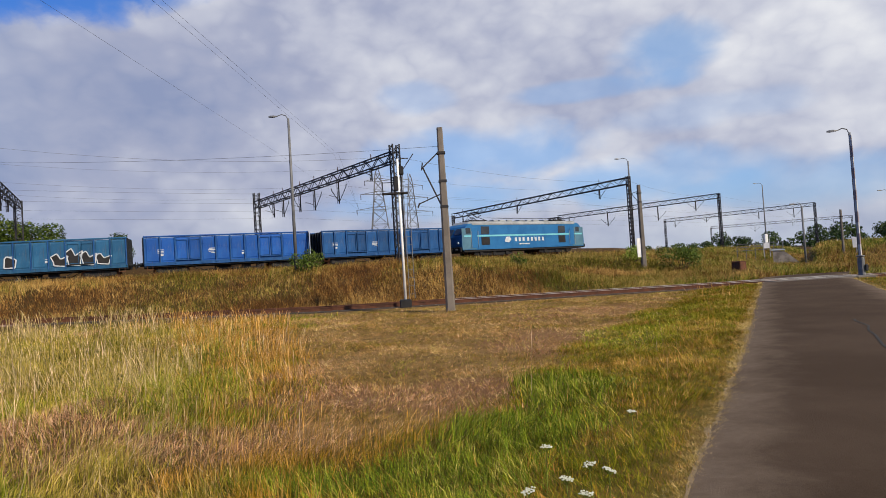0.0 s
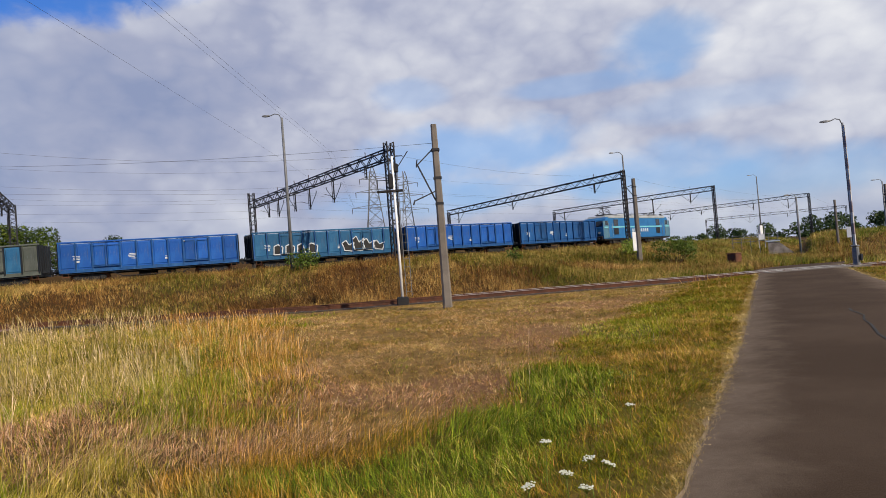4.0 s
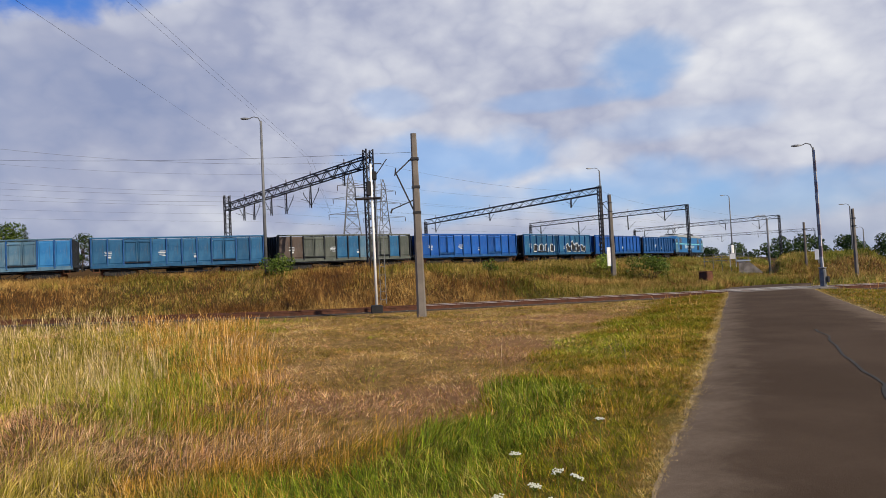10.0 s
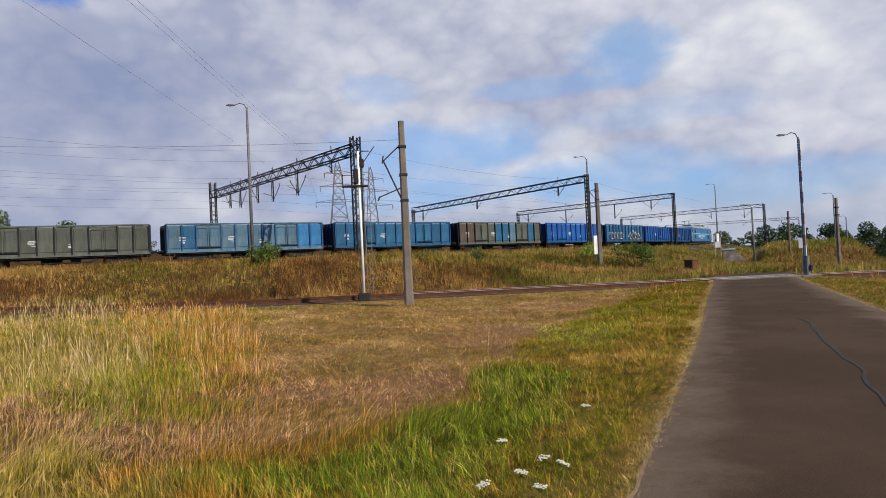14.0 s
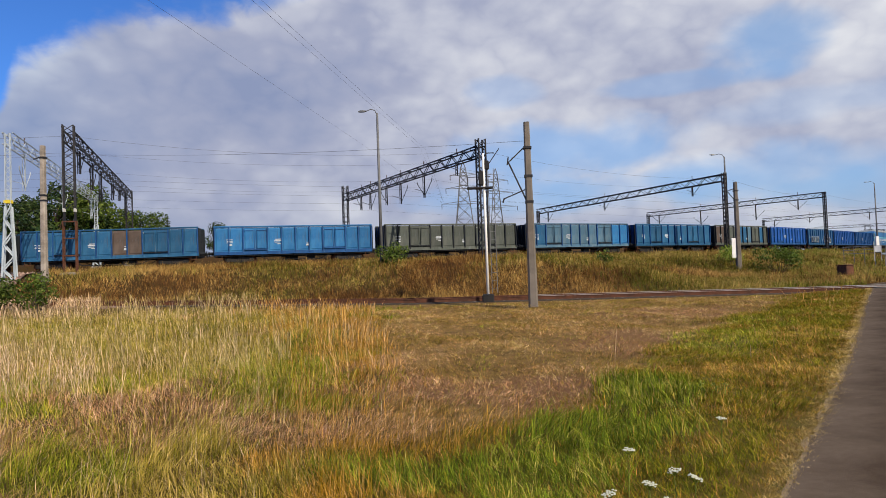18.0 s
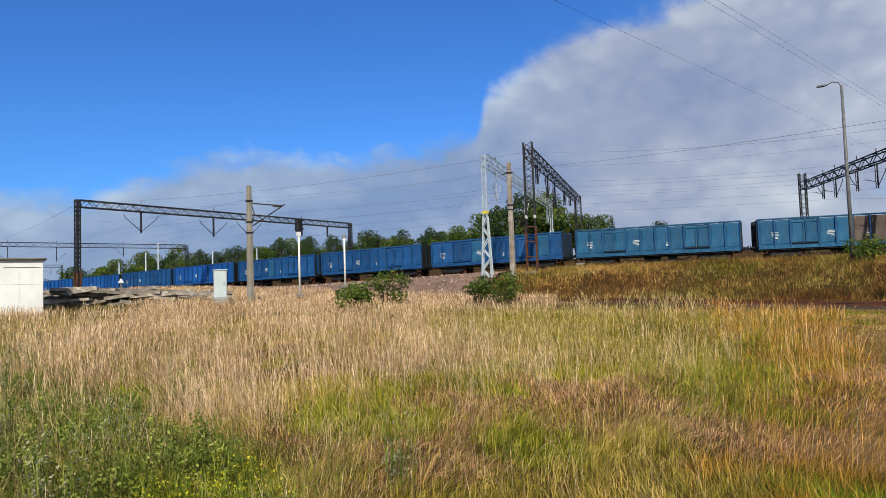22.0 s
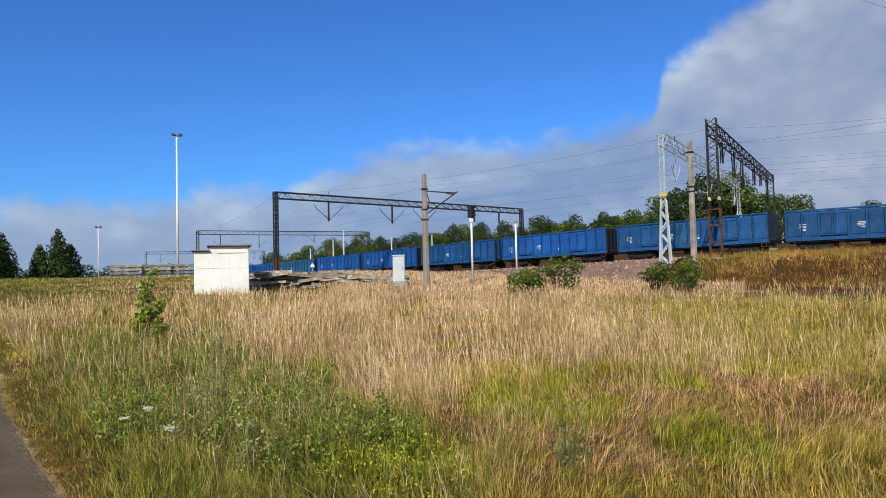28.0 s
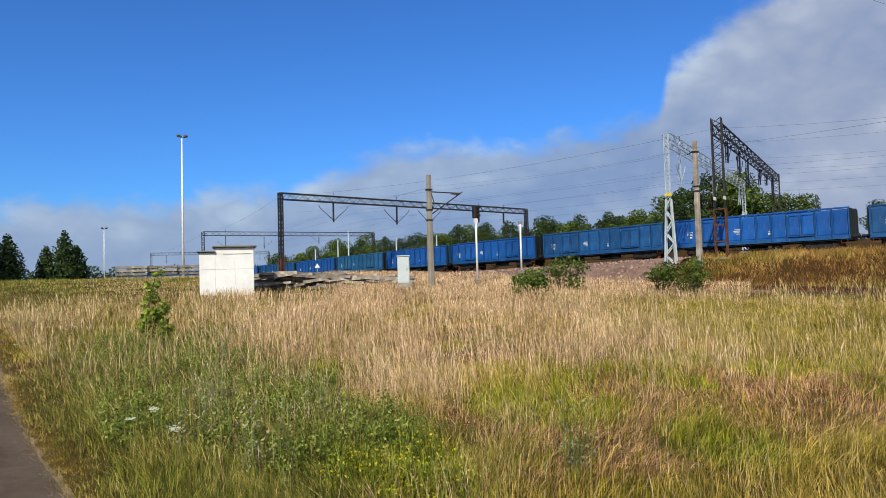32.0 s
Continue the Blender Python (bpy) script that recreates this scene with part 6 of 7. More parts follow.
    for i, x in enumerate((-3.6, -2.4, -1.2, 0.2, 1.5, 2.8, 3.8)):
        rf.box((x, -0.3 + 0.25 * (i % 3), 3.96), (0.7 + 0.2 * (i % 2), 0.8, 0.22 + 0.06 * (i % 3)), bevel=0.03)
    part("roof_gear", rf, "loco_roof", g)
    part("roof_rail", Shape().pipe([(-4.5, -1.0, 4.12), (-1, -0.9, 4.2), (2, -1.0, 4.15), (4.5, -0.9, 4.2)], 0.025), "steel_dark", g)
    # owner's mark and lettering as plain shapes
    part("emblem", Shape().prism([(-3.3, 1.72), (-2.7, 1.62), (-2.35, 1.95), (-2.6, 2.25), (-3.1, 2.2)], -1.515, -1.5), "lettering", g, "white rounded emblem")
    for i in range(8):
        part("lettering", Shape().box((-1.72 + i * 0.56 + (0.12 if i > 2 else 0), -1.507, 1.93), (0.30, 0.016, 0.40), bevel=0.005), "lettering", g, "white lettering bar")
    part("lettering", Shape().box((-0.5, -1.507, 1.45), (1.5, 0.016, 0.12)), "lettering", g)
    return g


def bogie_loco():
    sh = Shape()
    for s in (-1, 1):
        sh.prism([(-2.6, 0.55), (-2.0, 0.4), (2.0, 0.4), (2.6, 0.55), (2.6, 0.85), (-2.6, 0.85)], s * 1.1 - 0.07, s * 1.1 + 0.07)
        for x in (-1.75, 0, 1.75):
            sh.box((x, s * 1.2, 0.62), (0.42, 0.22, 0.42), bevel=0.04)
    return sh


def loco_wheel():
    sh = Shape()
    for s in (-1, 1):
        sh.lathe([(0.55, s * 0.66), (0.62, s * 0.67), (0.62, s * 0.80), (0.42, s * 0.79), (0.2, s * 0.83)], (0, 0, 0), 22, "y")
    sh.tube((0, -0.75, 0), (0, 0.75, 0), 0.1, 0.1, 8)
    return sh


def thing_part(name, parent, m, shape):
    ob = part(name, shape, "black", parent)
    ob.matrix_basis = m
    return ob


# paint of each wagon behind the locomotive, and its odd panels
CONSIST = [
    ("deep", {}), ("blue", {}), ("teal", {}), ("blue", {}), ("olive", {0: "brown", 1: "brown", 4: "teal", 5: "teal", 6: "pale", 8: "teal"}), ("teal", {}), ("pale", {1: "teal", 8: "sky", 9: "sky"}), ("olive", {}),
    ("sky", {}), ("teal", {5: "brown", 6: "brown"}), ("teal", {}), ("deep", {3: "teal", 8: "teal"}), ("deep", {}), ("deep", {4: "teal"}), ("blue", {}), ("deep", {}), ("blue", {}), ("blue", {}), ("teal", {}),
    ("blue", {}), ("deep", {}), ("blue", {}), ("teal", {}), ("blue", {}), ("blue", {}), ("deep", {}),
]
WORDS = {"blue": "bright blue steel open freight wagon", "deep": "deep blue steel open freight wagon with a grimy frame and dark ends", "teal": "faded teal steel open freight wagon with rusty streaks",
         "pale": "washed-out pale blue open freight wagon", "olive": "grey-green open freight wagon with mismatched panels", "sky": "sky-blue steel open freight wagon"}
wagons = [build_wagon(c, {2: "faded teal open freight wagon covered in sprayed tags", 9: "faded teal open freight wagon with two brown panels"}.get(i, WORDS[c]), odd, i + 1, i == 2) for i, (c, odd) in enumerate(CONSIST)]
loco = build_loco()
PHASE = [(0, 25.8), (3, 42.75), (6, 59.65), (9, 75.6), (13, 95.85), (17, 116.6), (19, 127.6), (21, 138.4), (23, 148.7), (25, 158.4), (28, 172.9), (30, 182.5), (32, 192.0)]


def train_at(t):
    return float(np.interp(t, [a for a, _ in PHASE], [b for _, b in PHASE]))


def car_pose(u, half_wheelbase):
    a, b = on_track(u - half_wheelbase)[0], on_track(u + half_wheelbase)[0]
    c = (a + b) / 2
    za, zb = fall(u - half_wheelbase), fall(u + half_wheelbase)
    return Matrix.Translation((c[0], c[1], RAIL - (za + zb) / 2)) @ Matrix.Rotation(math.atan2(b[1] - a[1], b[0] - a[0]), 4, "Z") @ Matrix.Rotation(math.atan2(zb - za, 2 * half_wheelbase), 4, "Y")


# ---- trees and bushes ----
def leaf_cloud(centres, radii, per, size, seed, squash=0.8):
    """Many small bent leaves round several centres."""
    r = np.random.default_rng(seed)
    V, F = [], []
    for (cx, cy, cz), rad in zip(centres, radii):
        n = int(per * rad * rad)
        d = r.normal(size=(n, 3))
        d /= np.linalg.norm(d, axis=1)[:, None]
        q = d * (rad * r.uniform(0.55, 1.08, n) ** 0.6)[:, None]
        q[:, 2] *= squash
        for p, nn in zip(q, d):
            s = size * r.uniform(0.6, 1.4)
            a = r.normal(size=3)
            a -= nn * (a @ nn) * 0.6
            a /= np.linalg.norm(a) + 1e-6
            b = np.cross(nn + 0.5 * r.normal(size=3), a)
            b /= np.linalg.norm(b) + 1e-6
            c = np.array((cx, cy, cz)) + p
            k = len(V)
            V += [tuple(c - a * s), tuple(c + b * s * 0.55), tuple(c + a * s), tuple(c - b * s * 0.55)]
            F.append((k, k + 1, k + 2, k + 3))
    me = bpy.data.meshes.new("crown")
    me.from_pydata(V, [], F)
    return me


def tree_parts(parent, h, spread, seed, conifer=False, leaf="leaf", per=34, size=0.30):
    r = random.Random(seed)
    tr = Shape()
    top = h * (0.97 if conifer else 0.72)
    bend = [Vector((r.uniform(-0.15, 0.15) * k * 0.3, r.uniform(-0.15, 0.15) * k * 0.3, top * k / 5)) for k in range(6)]
    for k in range(5):
        w0, w1 = 0.026 * h * (1 - k / 5.5), 0.026 * h * (1 - (k + 1) / 5.5)
        tr.tube(bend[k], bend[k + 1], w0, w1, 7)
    cs, rs = [], []
    if conifer:
        for k in range(26):
            f = k / 25
            z = h * (0.12 + 0.86 * f)
            q = spread * (1 - f) ** 0.75 * r.uniform(0.65, 1.0)
            a = k * 2.4
            cs.append((q * 0.6 * math.cos(a), q * 0.6 * math.sin(a), z))
            rs.append(max(0.3, q * 0.6 + 0.25))
    else:
        for k in range(20):
            f = r.uniform(0.0, 1.0)
            z = h * (0.34 + 0.56 * f)
            q = spread * (0.45 + 0.65 * math.sin(math.pi * min(1, 0.25 + 0.7 * f))) * r.uniform(0.35, 0.95)
            a = k * 2.4 + r.uniform(-0.4, 0.4)
            c = (q * math.cos(a), q * math.sin(a), z)
            cs.append(c)
            rs.append(spread * r.uniform(0.30, 0.5))
            tr.tube(bend[min(4, int(f * 3) + 1)], Vector(c), 0.008 * h, 0.003 * h, 5)
        cs.append((0, 0, h * 0.93))
        rs.append(spread * 0.33)
    part("trunk", tr, "bark", parent)
    me = leaf_cloud(cs, rs, per, size, seed, 0.85)
    part("crown", me, leaf, parent)


protos = []
for i, (h, s, con, lf) in enumerate(((9.0, 2.6, False, "leaf_dark"), (11.0, 3.0, False, "leaf_dark"), (12.0, 2.2, True, "leaf_dark"), (7.5, 2.6, False, "leaf"), (10.0, 3.2, False, "leaf"))):
    tt = thing("tree", "tall dark pine tree at the wood's edge" if con else "leafy green tree with an uneven crown", "tree", "trees behind the railway")
    tree_parts(tt, h, s, 40 + i, con, lf, 88, 0.18)
    protos.append(tt)


FIRST = {}


def plant(i, x, y, scale, turn):
    m = Matrix.Translation((x, y, ground_z(x, y) - 0.15)) @ Matrix.Rotation(turn, 4, "Z") @ Matrix.Scale(scale, 4)
    if i not in FIRST:
        FIRST[i] = m
    else:
        copy_thing(protos[i], m)


def polar(az, dist):
    return dist * math.sin(radians(az)), dist * math.cos(radians(az))


TREES = []
rt = random.Random(11)
HEIGHT = {0: 9.0, 1: 11.0, 2: 12.0, 3: 7.5, 4: 10.0}
for k in range(150):      # wood behind the train on the yard side, lower towards the yard
    az = -70 + k * 0.247 + rt.uniform(-0.3, 0.3)
    dist = rt.uniform(118, 142)
    want = float(np.interp(az, [-70, -66, -62, -58, -55, -50, -46, -42, -38, -33], [5.6, 7.0, 7.4, 7.1, 7.3, 8.2, 9.0, 9.0, 8.4, 6.4])) * dist / 125 * rt.uniform(0.55, 1.1)
    i = rt.choice([0, 1, 2, 3, 4, 2, 0])
    TREES.append((i, az, dist, want / HEIGHT[i]))
for k in range(14):      # nearer clump behind the pale gantry
    az = -37.8 + k * 0.66
    i = rt.choice([0, 4, 0, 3])
    TREES.append((i, az, rt.uniform(84, 94), float(np.interp(az, [-38, -36, -33.5, -31, -28.6], [6.4, 8.8, 9.2, 7.6, 5.0])) * rt.uniform(0.7, 1.08) / HEIGHT[i]))
for az, dist, i, sc in ((-91, 80, 2, 0.6), (-92.4, 78, 1, 0.7), (-95.5, 76, 1, 0.9), (-98, 76, 4, 1.0),
                        (40.6, 92, 2, 0.30), (41.2, 88, 2, 0.40), (41.8, 86, 1, 0.42), (42.4, 84, 2, 0.46), (43.0, 86, 2, 0.42), (43.7, 84, 1, 0.46), (44.5, 84, 2, 0.5), (45.6, 84, 4, 0.5), (47, 84, 1, 0.55),
                        (-28.4, 98, 0, 0.8), (-27.2, 100, 3, 0.95), (-26.2, 102, 2, 0.6), (-22.5, 100, 0, 0.62), (-17.4, 120, 0, 0.75)):
    TREES.append((i, az, dist, sc))
for i, az, dist, sc in TREES:
    x, y = polar(az, dist)
    plant(i, x, y, sc, rt.uniform(0, 6.28))
for i, m in FIRST.items():
    protos[i].matrix_basis = m


for az, dist, h, s in ((-89.3, 82, 5.0, 1.8), (-86.9, 85, 4.0, 1.4), (-85.7, 84, 5.7, 1.8), (-84.9, 86, 4.2, 1.5)):
    x, y = polar(az, dist)
    tt = thing("tree", "dense dark green tree at the edge of the yard", "tree", "trees at the yard", at=pose(x, y, ground_z(x, y) - 0.15))
    tree_parts(tt, h, s, int(-az * 10), True, "leaf_dark", 150, 0.17)


def far_wood(name, a0, a1, dist, h, seed, per=12, leaf=0.5):
    """A far belt of trees: uneven clumps of leaves along an arc."""
    r = random.Random(seed)
    cs, rs = [], []
    n = int((a1 - a0) * dist * 0.0175 / 1.9)
    for k in range(n):
        x, y = polar(a0 + (a1 - a0) * k / n, dist + r.uniform(-8, 8))
        hh = h * r.uniform(0.55, 1.0)
        for j in range(3):
            cs.append((x + r.uniform(-2, 2), y + r.uniform(-2, 2), 1.0 + hh * (0.12 + 0.3 * j)))
            rs.append(hh * r.uniform(0.25, 0.38))
    ob = part(name, leaf_cloud(cs, rs, per, leaf, seed), "leaf_dark")
    tagged(ob, "far belt of dark green woodland", "woodland", kind="stuff")


far_wood("far_wood", -96, -40, 330, 10, 1)
far_wood("far_wood", -40, 25, 420, 8, 2)
far_wood("far_wood", 12, 25, 190, 4.6, 3, 90, 0.26)
far_wood("far_wood", 25, 46, 170, 6.2, 4, 90, 0.26)
far_wood("far_wood", 46, 60, 200, 6.5, 5)


def bush(label, x, y, w, h, seed, leaf="leaf", size=0.075, per=420):
    b = thing("bush", label, "bush", "bushes in the grass", at=pose(x, y, ground_z(x, y)))
    r = random.Random(seed)
    st, cs, rs = Shape(), [], []
    for k in range(11):
        a = r.uniform(0, 6.28)
        q = w * 0.5 * r.uniform(0.1, 0.95)
        c = Vector((q * math.cos(a), q * math.sin(a), h * r.uniform(0.3, 0.85) * (1 - 0.35 * q / w)))
        st.tube((0.1 * math.cos(a), 0.1 * math.sin(a), 0), c, 0.03, 0.012, 5)
        cs.append(tuple(c))
        rs.append(max(w, h) * r.uniform(0.15, 0.25))
    part("stem", st, "bark", b)
    part("foliage", leaf_cloud(cs, rs, per, size, seed), leaf, b)


bush("round green bush beside the ballast slope", -25.8, 25.1, 2.7, 2.5, 1)
bush("low green bush in the tall grass", -24.5, 22.1, 2.5, 1.9, 2)
bush("spreading green bush at the siding", -20.2, 28.6, 2.4, 2.2, 3)
bush("spreading green bush at the siding", -21.7, 28.0, 2.2, 2.0, 4)
bush("small bush at the lamp post's foot", -6.0, 43.4, 2.4, 1.3, 5)
bush("dark green bush on the embankment", 24.6, 57.0, 3.6, 2.8, 6, "leaf", 0.08, 420)
bush("dark green bush on the embankment", 22.6, 62.0, 3.0, 1.8, 7, "young_leaf", 0.08, 360)
bush("small sapling on the embankment", 8.2, 46.0, 1.2, 1.4, 8)
bush("dark shrubs under the trees", 56, 62, 6, 2.2, 9, "leaf_dark", 0.2, 60)
bush("dark shrubs under the trees", 63, 64, 7, 2.4, 10, "leaf_dark", 0.2, 60)
shrub = thing("sapling", "slender leafy sapling rising from the grass", "sapling", at=pose(-16.7, 3.1, ground_z(-16.7, 3.1)))
st, cs, rs = Shape(), [], []
spots = random.Random(8)
for bx, by, hh in ((0.0, 0.0, 1.8), (0.1, -0.05, 1.3), (-0.06, 0.1, 0.95)):
    way = [Vector((bx + 0.05 * math.sin(2.1 * k + hh), by * (1 + 0.2 * k) + 0.05 * math.cos(1.7 * k + hh), hh * k / 6)) for k in range(7)]
    st.pipe(way, 0.011, 5)
    for k in range(2, 7):
        for side in (-1, 1):
            q = way[k] + Vector((spots.uniform(-0.12, 0.12), side * spots.uniform(0.05, 0.24) * (1.25 - k / 7), spots.uniform(-0.05, 0.1)))
            st.bar(way[k] - Vector((0, 0, 0.06)), q, 0.008)
            cs.append(tuple(q))
            rs.append(spots.uniform(0.09, 0.15) * (1.2 - 0.07 * k))
part("stem", st, "bark", shrub)
part("foliage", leaf_cloud(cs, rs, 2900, 0.05, 3), "young_leaf", shrub)


# ---- grass ----
def blades(name, x, y, h, w, lean, material, label, head=0.0, seed=1, bends=2):
    """Single grass blades in one mesh, leaning with the wind in patches; head widens the upper part into a seed plume."""
    r = np.random.default_rng(seed)
    n = len(x)
    z = land(x, y) - 0.02
    a = r.uniform(0, 2 * math.pi, n)
    fx, fy = np.cos(a), np.sin(a)
    la = r.uniform(0, 2 * math.pi, n)
    wind = 2.5 * math.pi * patchy(x, y, 1.7, 3)
    lx = lean * h * (0.8 * np.cos(la) + 0.55 * np.cos(wind) + 0.2)
    ly = lean * h * (0.8 * np.sin(la) + 0.55 * np.sin(wind))
    if head:
        lev = [(0.0, 0.7), (0.62, 0.5), (0.86, head)] if bends > 1 else [(0.0, 0.7), (0.82, head)]
    else:
        lev = [(0.0, 1.0), (0.55, 0.8)] if bends > 1 else [(0.0, 1.0)]
    m = len(lev) * 2 + 1
    V = np.empty((n, m, 3), np.float32)

    def place(s):
        return x + lx * s ** 1.7, y + ly * s ** 1.7, z + h * (s - 0.2 * lean * s * s)
    for k, (s, q) in enumerate(lev):
        cx, cy, cz = place(s)
        for j, sg in enumerate((-1, 1)):
            V[:, k * 2 + j, 0] = cx + sg * fx * w * q / 2
            V[:, k * 2 + j, 1] = cy + sg * fy * w * q / 2
            V[:, k * 2 + j, 2] = cz
    V[:, m - 1] = np.stack(place(1.0), 1)
    ring = []
    for k in range(len(lev) - 1):
        ring += [2 * k, 2 * k + 1, 2 * k + 3, 2 * k + 2]
    ring += [m - 3, m - 2, m - 1]
    sizes = [4] * (len(lev) - 1) + [3]
    loops = ((np.arange(n) * m)[:, None] + np.array(ring)[None]).ravel()
    total = np.tile(sizes, n)
    me = bpy.data.meshes.new(name)
    me.vertices.add(n * m)
    me.vertices.foreach_set("co", V.ravel())
    me.loops.add(len(loops))
    me.loops.foreach_set("vertex_index", loops.astype(np.int32))
    me.polygons.add(len(total))
    me.polygons.foreach_set("loop_start", (np.cumsum(total) - total).astype(np.int32))
    me.polygons.foreach_set("loop_total", total.astype(np.int32))
    me.update(calc_edges=True)
    me.materials.append(M[material])
    ob = new(name, me)
    tagged(ob, label, "grass", kind="stuff")
    return ob


def scatter(n, r0, r1, a0, a1, seed, power=1.0):
    """Places in a fan of directions, thinning with distance."""
    r = np.random.default_rng(seed)
    q = r.uniform(0, 1, n) ** power
    dist = r0 + (r1 - r0) * q
    a = np.radians(r.uniform(a0, a1, n))
    return dist * np.sin(a), dist * np.cos(a), dist, r


def clear_ground(x, y, road=0.1, rail=2.3):
    dr, _ = nearest(x, y, ROADC)
    return (dr > ROAD_HALF + road) & (np.abs(y - siding_y(x)) > rail)


def make_grass():
    # foreground: a low mixed sward first, then tall straw stalks over it
    x, y, dist, r = scatter(620000, 2.0, 34, -95, 46, 21, 1.4)
    ok = clear_ground(x, y, -0.03) & (y < siding_y(x) - 2.3) & ~((np.abs(x + 39.5) < 2.0) & (np.abs(y - 11.0) < 2.2))
    x, y, dist = x[ok], y[ok], dist[ok]
    mown, lush, dr = zone_masks(x, y)
    fallen, turf, weedy, ruddy = BARE["now"], BARE["turf"], BARE["weedy"], BARE["ruddy"]

    def pick(left, chance):
        return left & (r.uniform(0, 1, len(x)) < chance)
    left = np.ones(len(x), bool)
    is_lush = pick(left, lush)
    left = left & ~is_lush
    is_turf = pick(left, turf * 0.95)
    left = left & ~is_turf
    is_mown = pick(left, mown)
    left = left & ~is_mown
    is_ruddy = pick(is_mown, 0.75 * ruddy)
    is_mown = is_mown & ~is_ruddy
    is_weedy = pick(left, weedy)
    left = left & ~is_weedy
    is_dead = pick(left, 0.9 * fallen)
    is_mix = left & ~is_dead
    clump = (0.3 + 0.9 * patchy(x, y, 0.5, 4)) * (0.65 + 0.7 * patchy(x, y, 1.9, 5))
    wd = np.maximum(0.0022, dist * 0.00054)
    edge = np.clip((dr - ROAD_HALF + 0.15) / 0.8, 0.35, 1)

    def grow(sel, nm, lo, hi, lean, mat, label, seed, wk=1.0):
        for near in (True, False):
            k = np.where(sel & ((dist < 11) == near))[0]
            if len(k):
                blades(nm, x[k], y[k], r.uniform(lo, hi, len(k)) * clump[k] * edge[k], wd[k] * wk * r.uniform(0.6, 1.5, len(k)), lean * r.uniform(0.2, 1.8, len(k)), mat, label, 0.0, seed + near, 2 if near else 1)
    is_olive = is_mix & (np.degrees(np.arctan2(x, y)) < -14 + 26 * (patchy(x, y, 2.0, 1) - 0.5))
    is_mix = is_mix & ~is_olive
    faded = is_lush & (((y > 10) & (x < -5)) | ((x < -1.5) & (r.uniform(0, 1, len(x)) < 0.25)))
    is_lush, is_olive = is_lush & ~faded, is_olive | faded
    young = is_lush & (x < -2)
    short = is_lush & (y > 9.5)
    grow(is_mix, "rough_grass", 0.10, 0.40, 0.6, "mixed_grass", "half-dry yellow-green rough grass", 132, 1.2)
    grow(is_olive, "rough_grass", 0.10, 0.40, 0.65, "olive_grass", "olive half-dry rough grass", 142, 1.4)
    grow(is_lush & ~young & ~short, "green_grass", 0.10, 0.33, 0.75, "green_grass", "fresh green grass in lush patches", 133, 1.7)
    grow(young, "green_grass", 0.14, 0.46, 0.8, "fresh_grass", "bright fresh green grass among the straw", 135, 1.6)
    grow(short, "green_grass", 0.06, 0.2, 0.8, "fresh_grass", "short fresh green grass beside the road", 137, 2.2)
    grow(is_weedy, "meadow_grass", 0.12, 0.48, 0.7, "meadow_grass", "deep green meadow grass with weeds", 140, 1.6)
    grow(is_dead, "dead_grass", 0.05, 0.30, 1.4, "dead_grass", "fallen pinkish-brown dead grass", 138, 1.0)
    grow(is_ruddy, "dead_grass", 0.03, 0.12, 1.2, "dead_grass", "reddish dead patches in the mown grass", 141, 1.3)
    grow(is_mown, "mown_grass", 0.03, 0.13, 1.1, "mown_grass", "short mown brownish grass", 134, 1.5)
    # more short stubble on the mown patch
    n = 260000
    x2, y2 = r.uniform(-6.5, 14.0, n), 6.0 + 25.0 * r.uniform(0, 1, n) ** 1.5
    m2 = zone_masks(x2, y2)[0] * (1 - 0.9 * BARE["turf"])
    k = np.where((r.uniform(0, 1, n) < m2) & clear_ground(x2, y2))[0]
    x2, y2 = x2[k], y2[k]
    d2 = np.hypot(x2, y2)
    tuft = 0.3 + 1.2 * patchy(x2, y2, 0.4, 4)
    olive = r.uniform(0, 1, len(k)) < np.clip(2.6 * patchy(x2, y2, 1.7, 3) - 1.05, 0.06, 0.85) * np.interp(y2, [7, 12, 30], [0.55, 1.0, 0.9])
    straw = ~olive & (r.uniform(0, 1, len(k)) < 0.12 + 0.3 * ss((patchy(x2, y2, 0.9, 2) - 0.5) / 0.15))
    for sel, nm, lo, hi, mat, label in ((~olive & ~straw, "mown_grass", 0.02, 0.10, "mown_grass", "short mown brownish grass"), (olive, "mown_grass", 0.03, 0.13, "olive_grass", "olive regrowth in the mown grass"),
                                        (straw, "mown_straw", 0.04, 0.19, "edge_straw", "pale cut straw lying on the mown grass")):
        i = np.where(sel)[0]
        blades(nm, x2[i], y2[i], r.uniform(lo, hi, len(i)) * tuft[i], np.maximum(0.004, d2[i] * 0.0007) * r.uniform(0.6, 1.5, len(i)), r.uniform(0.4, 1.9, len(i)), mat, label, 0.0, 151, 1)
    # short turf beside the road, closer set
    n = 800000
    s, w = r.uniform(0, 1, n) ** 2.3, r.uniform(-0.12, 3.9, n)
    sel = ROADC[(ROADC[:, 0] > -14) & (ROADC[:, 1] < 30)]
    flow = np.gradient(sel, axis=0)
    flow /= np.linalg.norm(flow, axis=1)[:, None]
    near = np.hypot(sel[:, 0], sel[:, 1])
    order = np.argsort(near)
    i = order[np.minimum((s * len(sel)).astype(int), len(sel) - 1)]
    hand = np.where(r.uniform(0, 1, n) < 0.88, -1.0, 1.0)
    slide = r.uniform(-0.3, 0.3, n)
    x = sel[i, 0] + flow[i, 0] * slide + hand * flow[i, 1] * (ROAD_HALF + w)
    y = sel[i, 1] + flow[i, 1] * slide - hand * flow[i, 0] * (ROAD_HALF + w)
    ok = clear_ground(x, y, -0.12) & (np.hypot(x, y) > 1.7)
